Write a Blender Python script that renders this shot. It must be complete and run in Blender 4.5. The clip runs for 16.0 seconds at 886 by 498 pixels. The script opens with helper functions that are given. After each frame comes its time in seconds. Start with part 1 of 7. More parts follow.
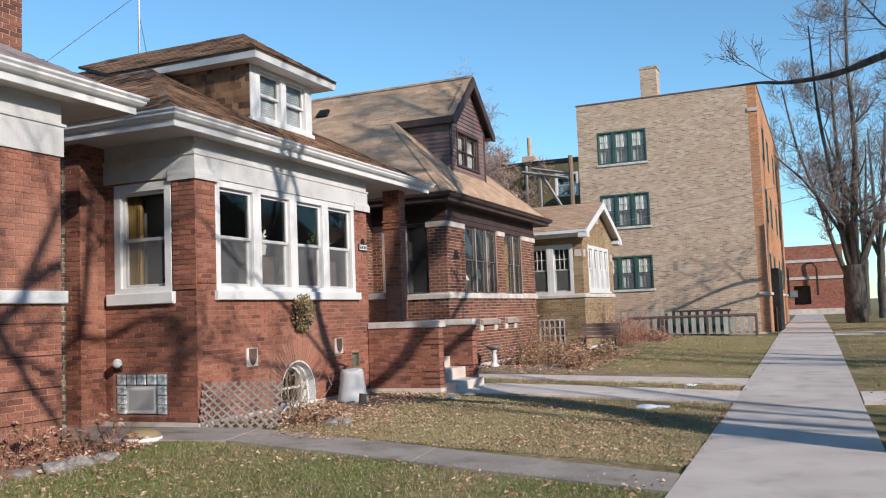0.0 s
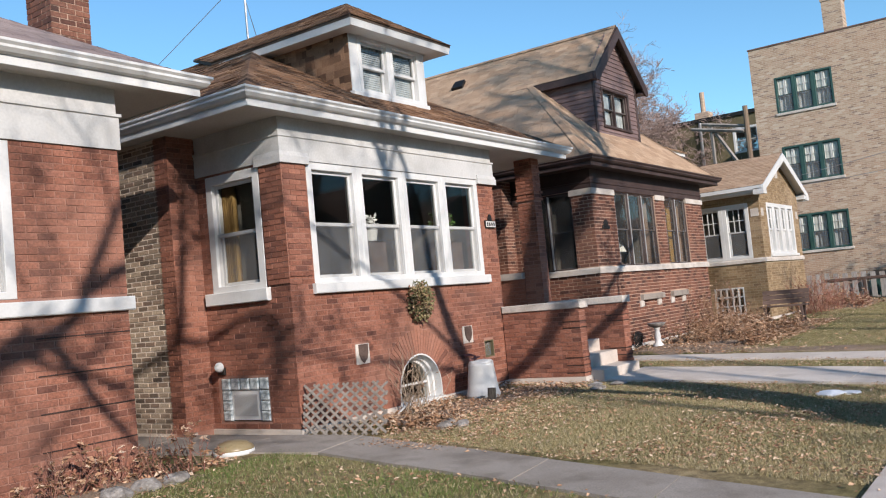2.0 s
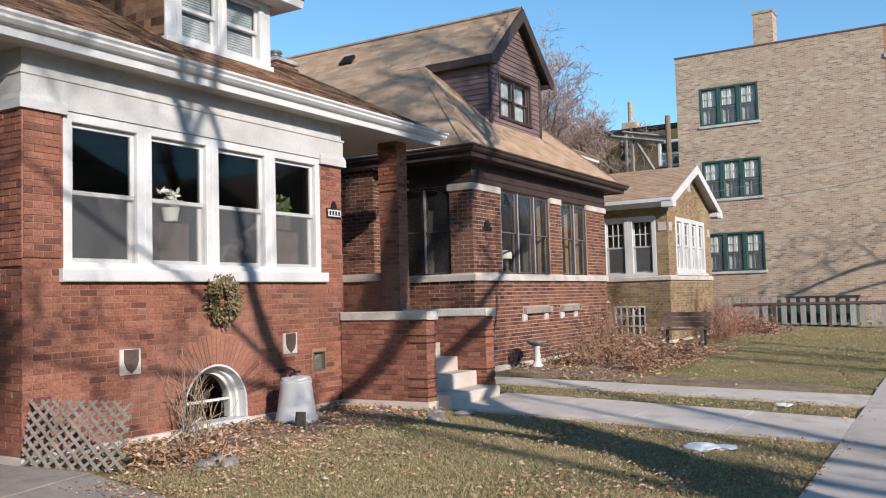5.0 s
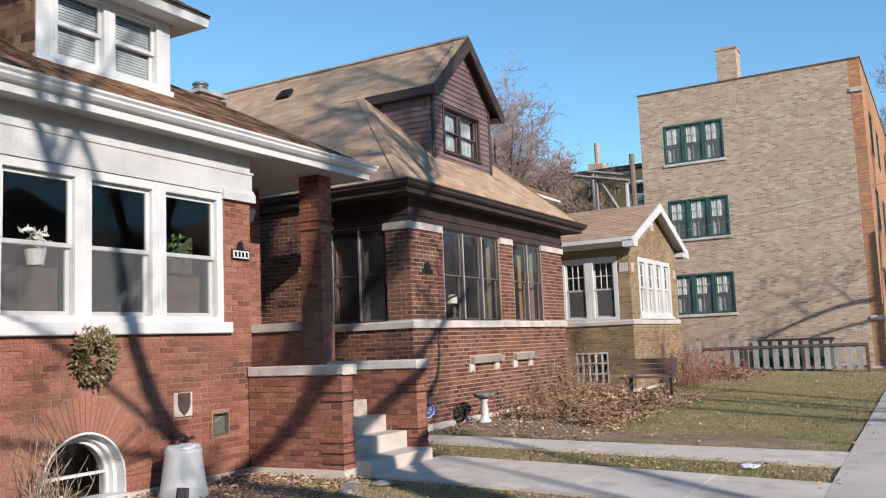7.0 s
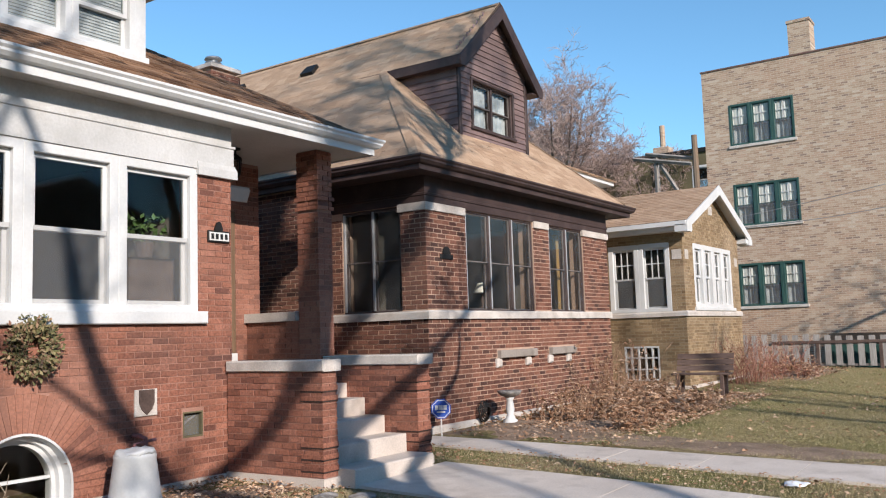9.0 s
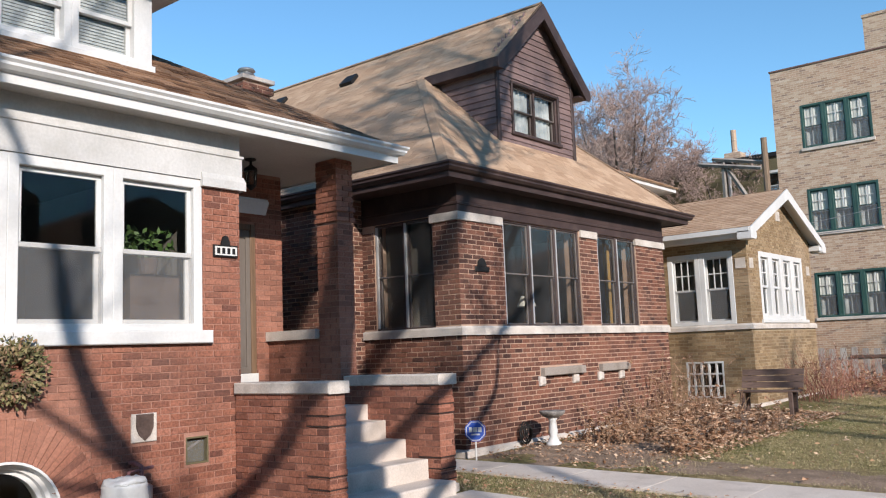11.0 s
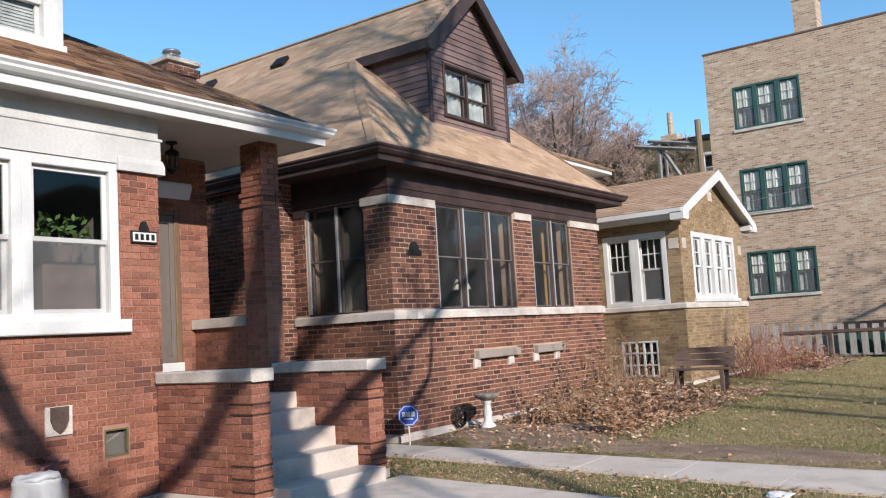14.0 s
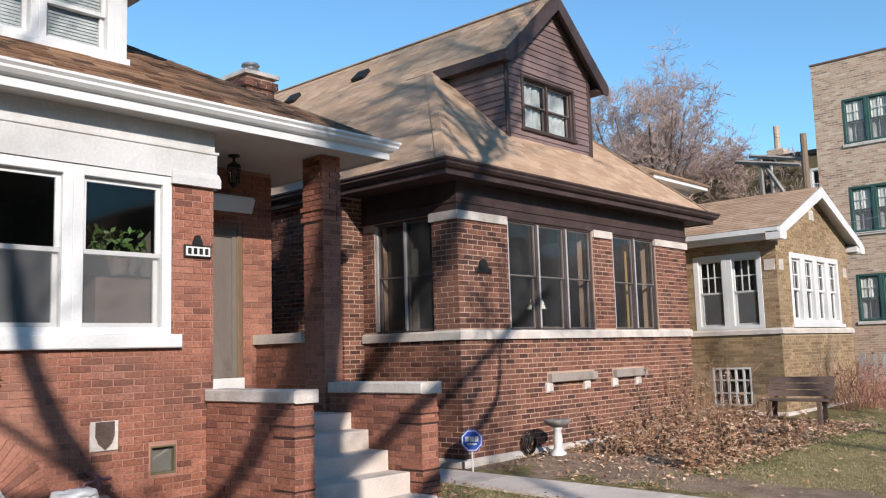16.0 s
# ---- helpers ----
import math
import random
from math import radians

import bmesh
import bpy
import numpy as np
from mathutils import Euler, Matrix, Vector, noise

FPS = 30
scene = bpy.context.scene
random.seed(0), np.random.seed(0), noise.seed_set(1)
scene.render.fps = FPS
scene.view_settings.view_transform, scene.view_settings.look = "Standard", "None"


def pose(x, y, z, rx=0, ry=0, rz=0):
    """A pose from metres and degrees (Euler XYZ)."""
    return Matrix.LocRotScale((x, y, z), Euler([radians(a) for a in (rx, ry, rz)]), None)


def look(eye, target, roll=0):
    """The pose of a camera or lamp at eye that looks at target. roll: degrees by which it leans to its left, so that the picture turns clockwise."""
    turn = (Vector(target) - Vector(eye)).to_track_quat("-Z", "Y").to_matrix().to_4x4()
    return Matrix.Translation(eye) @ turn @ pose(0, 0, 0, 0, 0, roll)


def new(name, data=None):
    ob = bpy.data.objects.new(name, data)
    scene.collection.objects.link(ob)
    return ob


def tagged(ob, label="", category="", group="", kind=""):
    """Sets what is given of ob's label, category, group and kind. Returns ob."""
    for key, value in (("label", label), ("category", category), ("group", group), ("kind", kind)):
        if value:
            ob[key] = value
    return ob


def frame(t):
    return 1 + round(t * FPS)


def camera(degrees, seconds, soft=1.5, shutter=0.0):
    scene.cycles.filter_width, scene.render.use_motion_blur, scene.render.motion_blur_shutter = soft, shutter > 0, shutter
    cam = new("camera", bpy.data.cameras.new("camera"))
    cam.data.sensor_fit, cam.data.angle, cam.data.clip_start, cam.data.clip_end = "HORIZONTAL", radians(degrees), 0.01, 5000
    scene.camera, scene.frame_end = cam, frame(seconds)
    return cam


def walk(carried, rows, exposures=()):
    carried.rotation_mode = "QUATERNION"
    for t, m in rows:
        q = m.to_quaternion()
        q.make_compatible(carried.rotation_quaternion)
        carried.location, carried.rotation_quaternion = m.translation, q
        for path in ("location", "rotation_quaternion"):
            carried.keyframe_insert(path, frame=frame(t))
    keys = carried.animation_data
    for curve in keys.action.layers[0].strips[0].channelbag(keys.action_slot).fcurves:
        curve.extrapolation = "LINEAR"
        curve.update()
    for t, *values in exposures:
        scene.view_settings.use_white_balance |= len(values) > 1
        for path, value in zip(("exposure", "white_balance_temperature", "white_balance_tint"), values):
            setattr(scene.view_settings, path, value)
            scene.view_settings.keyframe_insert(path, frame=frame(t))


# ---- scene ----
cam = camera(53.4, 16.0, 1.15)
PATH = [
    (0, (7.787, -10.084, 1.569), (7.002, -8.25, 1.717), -2.2),
    (0.5, (7.864, -9.572, 1.577), (6.951, -7.802, 1.757), -1.2),
    (1, (7.848, -9.096, 1.593), (6.935, -7.327, 1.779), -1.5),
    (1.5, (7.857, -8.644, 1.595), (6.907, -6.891, 1.747), -4.1),
    (2, (7.839, -8.205, 1.615), (6.687, -6.575, 1.738), -5.4),
    (2.5, (7.8, -7.74, 1.595), (6.698, -6.072, 1.651), -3.8),
    (3, (7.828, -7.258, 1.59), (6.732, -5.585, 1.647), -3.3),
    (3.5, (7.763, -6.808, 1.605), (6.642, -5.154, 1.693), -4.6),
    (4, (7.691, -6.393, 1.619), (6.717, -4.646, 1.67), -3.1),
    (4.2, (7.698, -6.214, 1.612), (6.726, -4.468, 1.684), -2.3),
    (6.3, (7.65, -4.427, 1.654), (6.562, -2.757, 1.822), -2.4),
    (6.5, (7.626, -4.28, 1.655), (6.598, -2.586, 1.921), -2.2),
    (7, (7.578, -3.948, 1.654), (6.598, -2.217, 1.868), -2.4),
    (7.5, (7.629, -3.57, 1.647), (6.558, -1.893, 1.853), -2.0),
    (8, (7.601, -3.219, 1.64), (6.598, -1.495, 1.787), -1.7),
    (8.5, (7.575, -2.843, 1.647), (6.666, -1.063, 1.73), -2.3),
    (9, (7.635, -2.411, 1.666), (6.513, -0.767, 1.863), -1.9),
    (9.2, (7.634, -2.256, 1.658), (6.485, -0.632, 1.862), -2.8),
    (11.3, (7.712, -1.44, 1.698), (6.445, 0.094, 1.928), -2.0),
    (11.5, (7.714, -1.436, 1.699), (6.447, 0.097, 1.912), -2.0),
    (12, (7.725, -1.415, 1.716), (6.506, 0.157, 1.923), -2.4),
    (12.5, (7.739, -1.401, 1.701), (6.573, 0.196, 2.003), -2.9),
    (13, (7.775, -1.399, 1.696), (6.612, 0.206, 1.964), -2.3),
    (13.5, (7.77, -1.369, 1.697), (6.612, 0.243, 1.938), -2.9),
    (14, (7.779, -1.25, 1.681), (6.618, 0.367, 1.874), -3.4),
    (14.5, (7.708, -1.071, 1.695), (6.582, 0.558, 1.978), -3.3),
    (15, (7.65, -0.892, 1.696), (6.405, 0.661, 1.891), -3.0),
    (15.5, (7.781, -0.655, 1.711), (6.393, 0.76, 1.981), -0.0),
    (16, (7.862, -0.629, 1.766), (6.527, 0.841, 1.999), -1.7),
]
walk(cam, [(t, look(eye, target, roll)) for t, eye, target, roll in PATH], [(0, 0.25, 6600, 13), (9, 0.29, 6600, 13), (16, 0.33, 6550, 13)])

# ---- world, sun ----
SUN_EL, SUN_AZ = 24.0, 26.5          # height of the sun; its turn from +x towards -y
sun_dir = Vector((math.cos(radians(SUN_EL)) * math.cos(radians(SUN_AZ)), -math.cos(radians(SUN_EL)) * math.sin(radians(SUN_AZ)), math.sin(radians(SUN_EL))))
world = bpy.data.worlds.new("sky")
scene.world = world
world.use_nodes = True
wn = world.node_tree.nodes
sky = wn.new("ShaderNodeTexSky")
sky.sky_type, sky.sun_disc = "NISHITA", False
sky.sun_elevation, sky.sun_rotation = radians(SUN_EL), radians(90 + SUN_AZ)
sky.air_density, sky.dust_density, sky.ozone_density = 1.0, 0.0, 1.7
tint = wn.new("ShaderNodeMix")                  # a very clear winter sky
tint.data_type, tint.blend_type = "RGBA", "MULTIPLY"
tint.inputs[0].default_value = 1.0
tint.inputs[7].default_value = (0.66, 1.0, 1.13, 1)
world.node_tree.links.new(sky.outputs[0], tint.inputs[6])
world.node_tree.links.new(tint.outputs[2], wn["Background"].inputs[0])
wn["Background"].inputs[1].default_value = 0.14
lamp = bpy.data.lights.new("sun", "SUN")
lamp.energy, lamp.angle, lamp.color = 4.9, radians(0.53), (1.0, 0.93, 0.85)
sun = new("sun", lamp)
sun.matrix_world = look(sun_dir * 60, (0, 0, 0))

# ---- materials ----


def mat(name, rough=0.8, metal=0.0, spec=0.5):
    m = bpy.data.materials.new(name)
    m.use_nodes = True
    b = m.node_tree.nodes["Principled BSDF"]
    b.inputs["Roughness"].default_value, b.inputs["Metallic"].default_value = rough, metal
    b.inputs["Specular IOR Level"].default_value = spec
    return m, m.node_tree.nodes, m.node_tree.links, b


def ramp(nodes, stops):
    r = nodes.new("ShaderNodeValToRGB")
    e = r.color_ramp.elements
    while len(e) < len(stops):
        e.new(0.5)
    for el, (p, c) in zip(e, stops):
        el.position, el.color = p, (*c, 1)
    return r


def tex(nodes, links, kind, scale, detail=4.0, stretch=None):
    co = nodes.new("ShaderNodeTexCoord")
    mp = nodes.new("ShaderNodeMapping")
    links.new(co.outputs["Object"], mp.inputs[0])
    if stretch:
        mp.inputs["Scale"].default_value = stretch
    n = nodes.new("ShaderNodeTexNoise" if kind == "noise" else "ShaderNodeTexVoronoi")
    n.inputs["Scale"].default_value = scale
    if kind == "noise":
        n.inputs["Detail"].default_value = detail
    links.new(mp.outputs[0], n.inputs["Vector"])
    return n


def mixed(nodes, links, a, b, fac, mode="MIX"):
    x = nodes.new("ShaderNodeMix")
    x.data_type, x.blend_type = "RGBA", mode
    for sock, v in ((x.inputs[6], a), (x.inputs[7], b), (x.inputs[0], fac)):
        if isinstance(v, (int, float)):
            sock.default_value = v
        elif isinstance(v, tuple):
            sock.default_value = (*v, 1)
        else:
            links.new(v, sock)
    return x.outputs[2]


def bump(nodes, links, b, height, strength=0.3, dist=0.01):
    bp = nodes.new("ShaderNodeBump")
    bp.inputs["Strength"].default_value, bp.inputs["Distance"].default_value = strength, dist
    links.new(height, bp.inputs["Height"])
    links.new(bp.outputs[0], b.inputs["Normal"])


def surface(name, dark, light, scale=3.0, fine=60.0, rough=0.8, grain=0.25, relief=0.3, dist=0.01, stretch=None, spec=0.4, metal=0.0, stain=None, stain_amount=0.4):
    """A worn surface: broad patches from dark to light, fine grain and relief, and stains of another colour."""
    m, n, l, b = mat(name, rough, metal, spec)
    broad, small = tex(n, l, "noise", scale, 5, stretch), tex(n, l, "noise", fine, 6, stretch)
    r = ramp(n, [(0.3, dark), (0.7, light)])
    l.new(broad.outputs[0], r.inputs[0])
    g = ramp(n, [(0.3, (1 - grain,) * 3), (0.7, (1 + grain * 0.4,) * 3)])
    l.new(small.outputs[0], g.inputs[0])
    c = mixed(n, l, r.outputs[0], g.outputs[0], 1.0, "MULTIPLY")
    if stain:
        s = tex(n, l, "noise", scale * 2.3 + 0.13, 7, stretch)
        k = ramp(n, [(0.52, (0, 0, 0)), (0.72, (stain_amount,) * 3)])
        l.new(s.outputs[0], k.inputs[0])
        c = mixed(n, l, c, stain, k.outputs[0])
    l.new(c, b.inputs["Base Color"])
    bump(n, l, b, small.outputs[0], relief, dist)
    return m


def pieces(name, stops, rough=0.85, fine=45.0, grain=0.35, relief=0.5, dist=0.006, grime=(0.06, 0.05, 0.045), grime_amount=0.35, spec=0.35, stretch=None, bloom=None):
    """Bricks, shingles, leaves: each piece takes its own tone, with grain and grime over it."""
    m, n, l, b = mat(name, rough, 0.0, spec)
    geo, info = n.new("ShaderNodeNewGeometry"), n.new("ShaderNodeObjectInfo")
    add = n.new("ShaderNodeMath")
    add.operation = "ADD"
    l.new(geo.outputs["Random Per Island"], add.inputs[0])
    l.new(info.outputs["Random"], add.inputs[1])
    fr = n.new("ShaderNodeMath")
    fr.operation = "FRACT"
    l.new(add.outputs[0], fr.inputs[0])
    r = ramp(n, stops)
    l.new(fr.outputs[0], r.inputs[0])
    small = tex(n, l, "noise", fine, 6, stretch)
    g = ramp(n, [(0.28, (1 - grain,) * 3), (0.72, (1 + grain * 0.35,) * 3)])
    l.new(small.outputs[0], g.inputs[0])
    c = mixed(n, l, r.outputs[0], g.outputs[0], 1.0, "MULTIPLY")
    s = tex(n, l, "noise", 0.9, 7)
    k = ramp(n, [(0.5, (0, 0, 0)), (0.75, (grime_amount,) * 3)])
    l.new(s.outputs[0], k.inputs[0])
    c = mixed(n, l, c, grime, k.outputs[0])
    if bloom:                                   # pale salts and old paint washed over the brick
        e = tex(n, l, "noise", 0.62, 9)
        w = ramp(n, [(0.50, (0, 0, 0)), (0.74, (0.5,) * 3)])
        l.new(e.outputs[0], w.inputs[0])
        c = mixed(n, l, c, bloom, w.outputs[0])
    l.new(c, b.inputs["Base Color"])
    bump(n, l, b, small.outputs[0], relief, dist)
    return m


def brick_mottled(name, stops, mortar, axis, patch):
    """Common brick seen from afar: every brick its own tone, pale joints, a few rebuilt patches."""
    m, n, l, b = mat(name, 0.9, 0, 0.3)

    def calc(op, p, q=None):
        x = n.new("ShaderNodeMath")
        x.operation = op
        for sock, v in zip(x.inputs, (p, q)):
            if v is None:
                continue
            if isinstance(v, (int, float)):
                sock.default_value = v
            else:
                l.new(v, sock)
        return x.outputs[0]

    co, sep, com = n.new("ShaderNodeTexCoord"), n.new("ShaderNodeSeparateXYZ"), n.new("ShaderNodeCombineXYZ")
    l.new(co.outputs["Object"], sep.inputs[0])
    v = calc("DIVIDE", sep.outputs["Z"], 0.069)
    row = calc("FLOOR", v)
    u = calc("ADD", calc("DIVIDE", sep.outputs["X" if axis == "x" else "Y"], 0.212), calc("FRACT", calc("MULTIPLY", row, 0.5)))
    l.new(calc("FLOOR", u), com.inputs[0])
    l.new(row, com.inputs[1])
    wn_ = n.new("ShaderNodeTexWhiteNoise")
    wn_.noise_dimensions = "2D"
    l.new(com.outputs[0], wn_.inputs["Vector"])
    r = ramp(n, stops)
    r.color_ramp.interpolation = "CONSTANT"
    l.new(wn_.outputs["Value"], r.inputs[0])
    joint = calc("MAXIMUM", calc("GREATER_THAN", calc("ABSOLUTE", calc("SUBTRACT", calc("FRACT", v), 0.5)), 0.365), calc("GREATER_THAN", calc("ABSOLUTE", calc("SUBTRACT", calc("FRACT", u), 0.5)), 0.455))
    st = tex(n, l, "noise", 0.42, 5)
    k = ramp(n, [(0.52, (0, 0, 0)), (0.66, (0.55,) * 3)])
    l.new(st.outputs[0], k.inputs[0])
    c = mixed(n, l, mixed(n, l, r.outputs[0], patch, k.outputs[0]), mortar, joint)
    fine = tex(n, l, "noise", 38, 5)
    g = ramp(n, [(0.3, (0.78, 0.77, 0.76)), (0.7, (1.12, 1.12, 1.1))])
    l.new(fine.outputs[0], g.inputs[0])
    l.new(mixed(n, l, c, g.outputs[0], 1.0, "MULTIPLY"), b.inputs["Base Color"])
    bump(n, l, b, joint, -0.6, 0.012)
    return m


def brick_far(name, a, b_, mortar, axis):
    """Common brick for walls that stay far away."""
    m, n, l, b = mat(name, 0.9, 0, 0.3)
    co, sep, com = n.new("ShaderNodeTexCoord"), n.new("ShaderNodeSeparateXYZ"), n.new("ShaderNodeCombineXYZ")
    l.new(co.outputs["Object"], sep.inputs[0])
    l.new(sep.outputs["X" if axis == "x" else "Y"], com.inputs[0])
    l.new(sep.outputs["Z"], com.inputs[1])
    t = n.new("ShaderNodeTexBrick")
    t.inputs["Scale"].default_value = 1.0
    t.inputs["Brick Width"].default_value, t.inputs["Row Height"].default_value = 0.21, 0.072
    t.inputs["Mortar Size"].default_value, t.inputs["Mortar Smooth"].default_value = 0.011, 0.3
    t.inputs["Color1"].default_value, t.inputs["Color2"].default_value, t.inputs["Mortar"].default_value = (*a, 1), (*b_, 1), (*mortar, 1)
    l.new(com.outputs[0], t.inputs["Vector"])
    nz = tex(n, l, "noise", 14, 3, (0.35, 0.35, 1.0))
    r = ramp(n, [(0.3, (0.62, 0.58, 0.55)), (0.7, (1.25, 1.22, 1.18))])
    l.new(nz.outputs[0], r.inputs[0])
    c = mixed(n, l, t.outputs[0], r.outputs[0], 1.0, "MULTIPLY")
    st = tex(n, l, "noise", 0.45, 6)
    k = ramp(n, [(0.52, (0, 0, 0)), (0.7, (0.5,) * 3)])
    l.new(st.outputs[0], k.inputs[0])
    l.new(mixed(n, l, c, (0.36, 0.22, 0.15), k.outputs[0]), b.inputs["Base Color"])
    bump(n, l, b, t.outputs["Fac"], -0.5, 0.01)
    return m


red_brick = pieces("red_brick", [(0.0, (0.15, 0.06, 0.043)), (0.12, (0.20, 0.079, 0.053)), (0.25, (0.262, 0.101, 0.064)), (0.6, (0.312, 0.123, 0.078)), (0.88, (0.355, 0.15, 0.10)), (1.0, (0.245, 0.093, 0.06))], grain=0.5, grime_amount=0.3, bloom=(0.40, 0.205, 0.145))
brown_brick = pieces("brown_brick", [(0.0, (0.075, 0.034, 0.026)), (0.25, (0.14, 0.058, 0.040)), (0.5, (0.205, 0.085, 0.056)), (0.8, (0.265, 0.115, 0.074)), (1.0, (0.17, 0.07, 0.047))], grain=0.5, grime_amount=0.4)
yellow_brick = pieces("yellow_brick", [(0.0, (0.20, 0.13, 0.07)), (0.4, (0.30, 0.205, 0.113)), (0.75, (0.375, 0.268, 0.158)), (1.0, (0.235, 0.15, 0.083))], bloom=(0.42, 0.32, 0.225))
common_brick = pieces("common_brick", [(0.0, (0.10, 0.075, 0.058)), (0.3, (0.27, 0.20, 0.145)), (0.6, (0.46, 0.365, 0.27)), (0.85, (0.36, 0.26, 0.185)), (1.0, (0.16, 0.105, 0.08))], grime_amount=0.3)
mortar_red = surface("mortar_red", (0.27, 0.135, 0.098), (0.40, 0.215, 0.16), 2, 90, 0.95)
mortar_pale = surface("mortar_pale", (0.60, 0.51, 0.43), (0.74, 0.64, 0.55), 2, 90, 0.95)
mortar_tan = surface("mortar_tan", (0.30, 0.235, 0.15), (0.39, 0.315, 0.215), 2, 90, 0.95)
limestone = surface("limestone", (0.47, 0.415, 0.365), (0.64, 0.585, 0.53), 2.5, 70, 0.85, 0.2, 0.3, 0.006, stain=(0.28, 0.24, 0.205), stain_amount=0.4)
white_paint = surface("white_paint", (0.56, 0.56, 0.55), (0.64, 0.64, 0.63), 1.6, 40, 0.5, 0.06, 0.12, 0.004, stain=(0.42, 0.405, 0.375), stain_amount=0.25)
stucco = surface("painted_stucco", (0.45, 0.445, 0.432), (0.565, 0.558, 0.545), 1.3, 35, 0.7, 0.10, 0.25, 0.006, stain=(0.34, 0.325, 0.30), stain_amount=0.45)
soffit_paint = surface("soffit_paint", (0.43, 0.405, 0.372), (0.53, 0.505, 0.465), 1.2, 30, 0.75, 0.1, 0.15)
brown_paint = surface("brown_paint", (0.040, 0.024, 0.022), (0.066, 0.041, 0.037), 2.0, 45, 0.6, 0.2, 0.2, 0.004, stain=(0.095, 0.068, 0.058), stain_amount=0.4)
siding_paint = surface("siding_paint", (0.155, 0.102, 0.094), (0.24, 0.163, 0.15), 2.4, 50, 0.65, 0.2, 0.2, 0.004, stretch=(1, 0.25, 1))
green_paint = surface("green_paint", (0.020, 0.064, 0.055), (0.038, 0.098, 0.084), 2.0, 40, 0.5, 0.15, 0.15)
grey_metal = surface("grey_metal", (0.25, 0.25, 0.25), (0.38, 0.38, 0.38), 3, 60, 0.45, 0.15, 0.1, metal=0.6)
black_iron = surface("black_iron", (0.012, 0.012, 0.012), (0.03, 0.028, 0.026), 6, 80, 0.55, 0.2, 0.2, metal=0.4)
tan_shingle = pieces("tan_shingle", [(0.0, (0.40, 0.262, 0.17)), (0.4, (0.48, 0.322, 0.212)), (0.8, (0.55, 0.385, 0.262)), (1.0, (0.43, 0.285, 0.187))], 0.95, 130, 0.45, 0.5, 0.004, (0.26, 0.172, 0.11), 0.45, 0.15)
rust_shingle = pieces("rust_shingle", [(0.0, (0.085, 0.048, 0.031)), (0.12, (0.15, 0.082, 0.05)), (0.4, (0.26, 0.148, 0.088)), (0.8, (0.35, 0.208, 0.127)), (1.0, (0.19, 0.104, 0.062))], 0.95, 130, 0.55, 0.8, 0.006, (0.075, 0.052, 0.038), 0.5, 0.15)
grey_shingle = pieces("grey_shingle", [(0.0, (0.27, 0.205, 0.19)), (0.5, (0.36, 0.285, 0.265)), (1.0, (0.31, 0.24, 0.222))], 0.95, 130, 0.45, 0.5, 0.004, (0.17, 0.135, 0.125), 0.45, 0.15)
roof_felt = surface("roof_felt", (0.06, 0.045, 0.035), (0.11, 0.08, 0.06), 4, 90, 0.95)
stained_concrete = surface("stained_concrete", (0.25, 0.215, 0.185), (0.38, 0.335, 0.295), 1.1, 90, 0.95, 0.3, 0.45, 0.006, spec=0.15, stain=(0.15, 0.125, 0.10), stain_amount=0.6)
mortar_brown = surface("mortar_brown", (0.40, 0.265, 0.195), (0.53, 0.37, 0.28), 2, 90, 0.95)
concrete = surface("concrete", (0.47, 0.405, 0.355), (0.60, 0.53, 0.475), 0.8, 120, 0.95, 0.22, 0.35, 0.004, spec=0.12, stain=(0.28, 0.235, 0.20), stain_amount=0.5)
old_concrete = surface("old_concrete", (0.54, 0.465, 0.405), (0.66, 0.585, 0.52), 1.1, 70, 0.95, 0.16, 0.35, 0.004, spec=0.12, stain=(0.30, 0.25, 0.21), stain_amount=0.5)
asphalt = surface("asphalt", (0.035, 0.035, 0.036), (0.065, 0.064, 0.062), 0.5, 150, 0.9, 0.35, 0.5, 0.004)
grey_wood = surface("weathered_wood", (0.19, 0.165, 0.145), (0.33, 0.30, 0.27), 3, 40, 0.9, 0.35, 0.4, 0.004, stretch=(1, 1, 0.12))
dark_wood = surface("dark_wood", (0.0715, 0.0455, 0.0364), (0.156, 0.104, 0.0845), 4, 50, 0.8, 0.3, 0.35, 0.004, stretch=(0.15, 1, 1))
door_wood = surface("varnished_door", (0.14, 0.085, 0.05), (0.22, 0.14, 0.085), 3, 60, 0.5, 0.25, 0.15, 0.003, stretch=(1, 1, 0.08))
pole_wood = surface("pole_wood", (0.15, 0.105, 0.072), (0.25, 0.18, 0.125), 3, 40, 0.9, 0.3, 0.4, stretch=(1, 1, 0.1))
lattice_wood = surface("lattice_wood", (0.20, 0.172, 0.148), (0.34, 0.30, 0.265), 3, 40, 0.9, 0.35, 0.4, 0.004)
# near-black colour that holds the shade of raked joints
raked = surface("raked_joint", (0.030, 0.018, 0.015), (0.055, 0.034, 0.028), 3, 60, 0.95)
bark = surface("bark", (0.045, 0.038, 0.032), (0.13, 0.115, 0.10), 9, 45, 0.95, 0.45, 0.9, 0.03, stretch=(1, 1, 0.25))
twig = surface("twig_bark", (0.10, 0.085, 0.075), (0.20, 0.17, 0.15), 5, 30, 0.95, 0.3, 0.3)
pale_twig = surface("pale_twig_bark", (0.17, 0.145, 0.13), (0.30, 0.26, 0.24), 5, 30, 0.95, 0.3, 0.3)
backyard_twig = surface("reddish_twig_bark", (0.3, 0.206, 0.175), (0.45, 0.338, 0.294), 5, 30, 0.95, 0.3, 0.3)
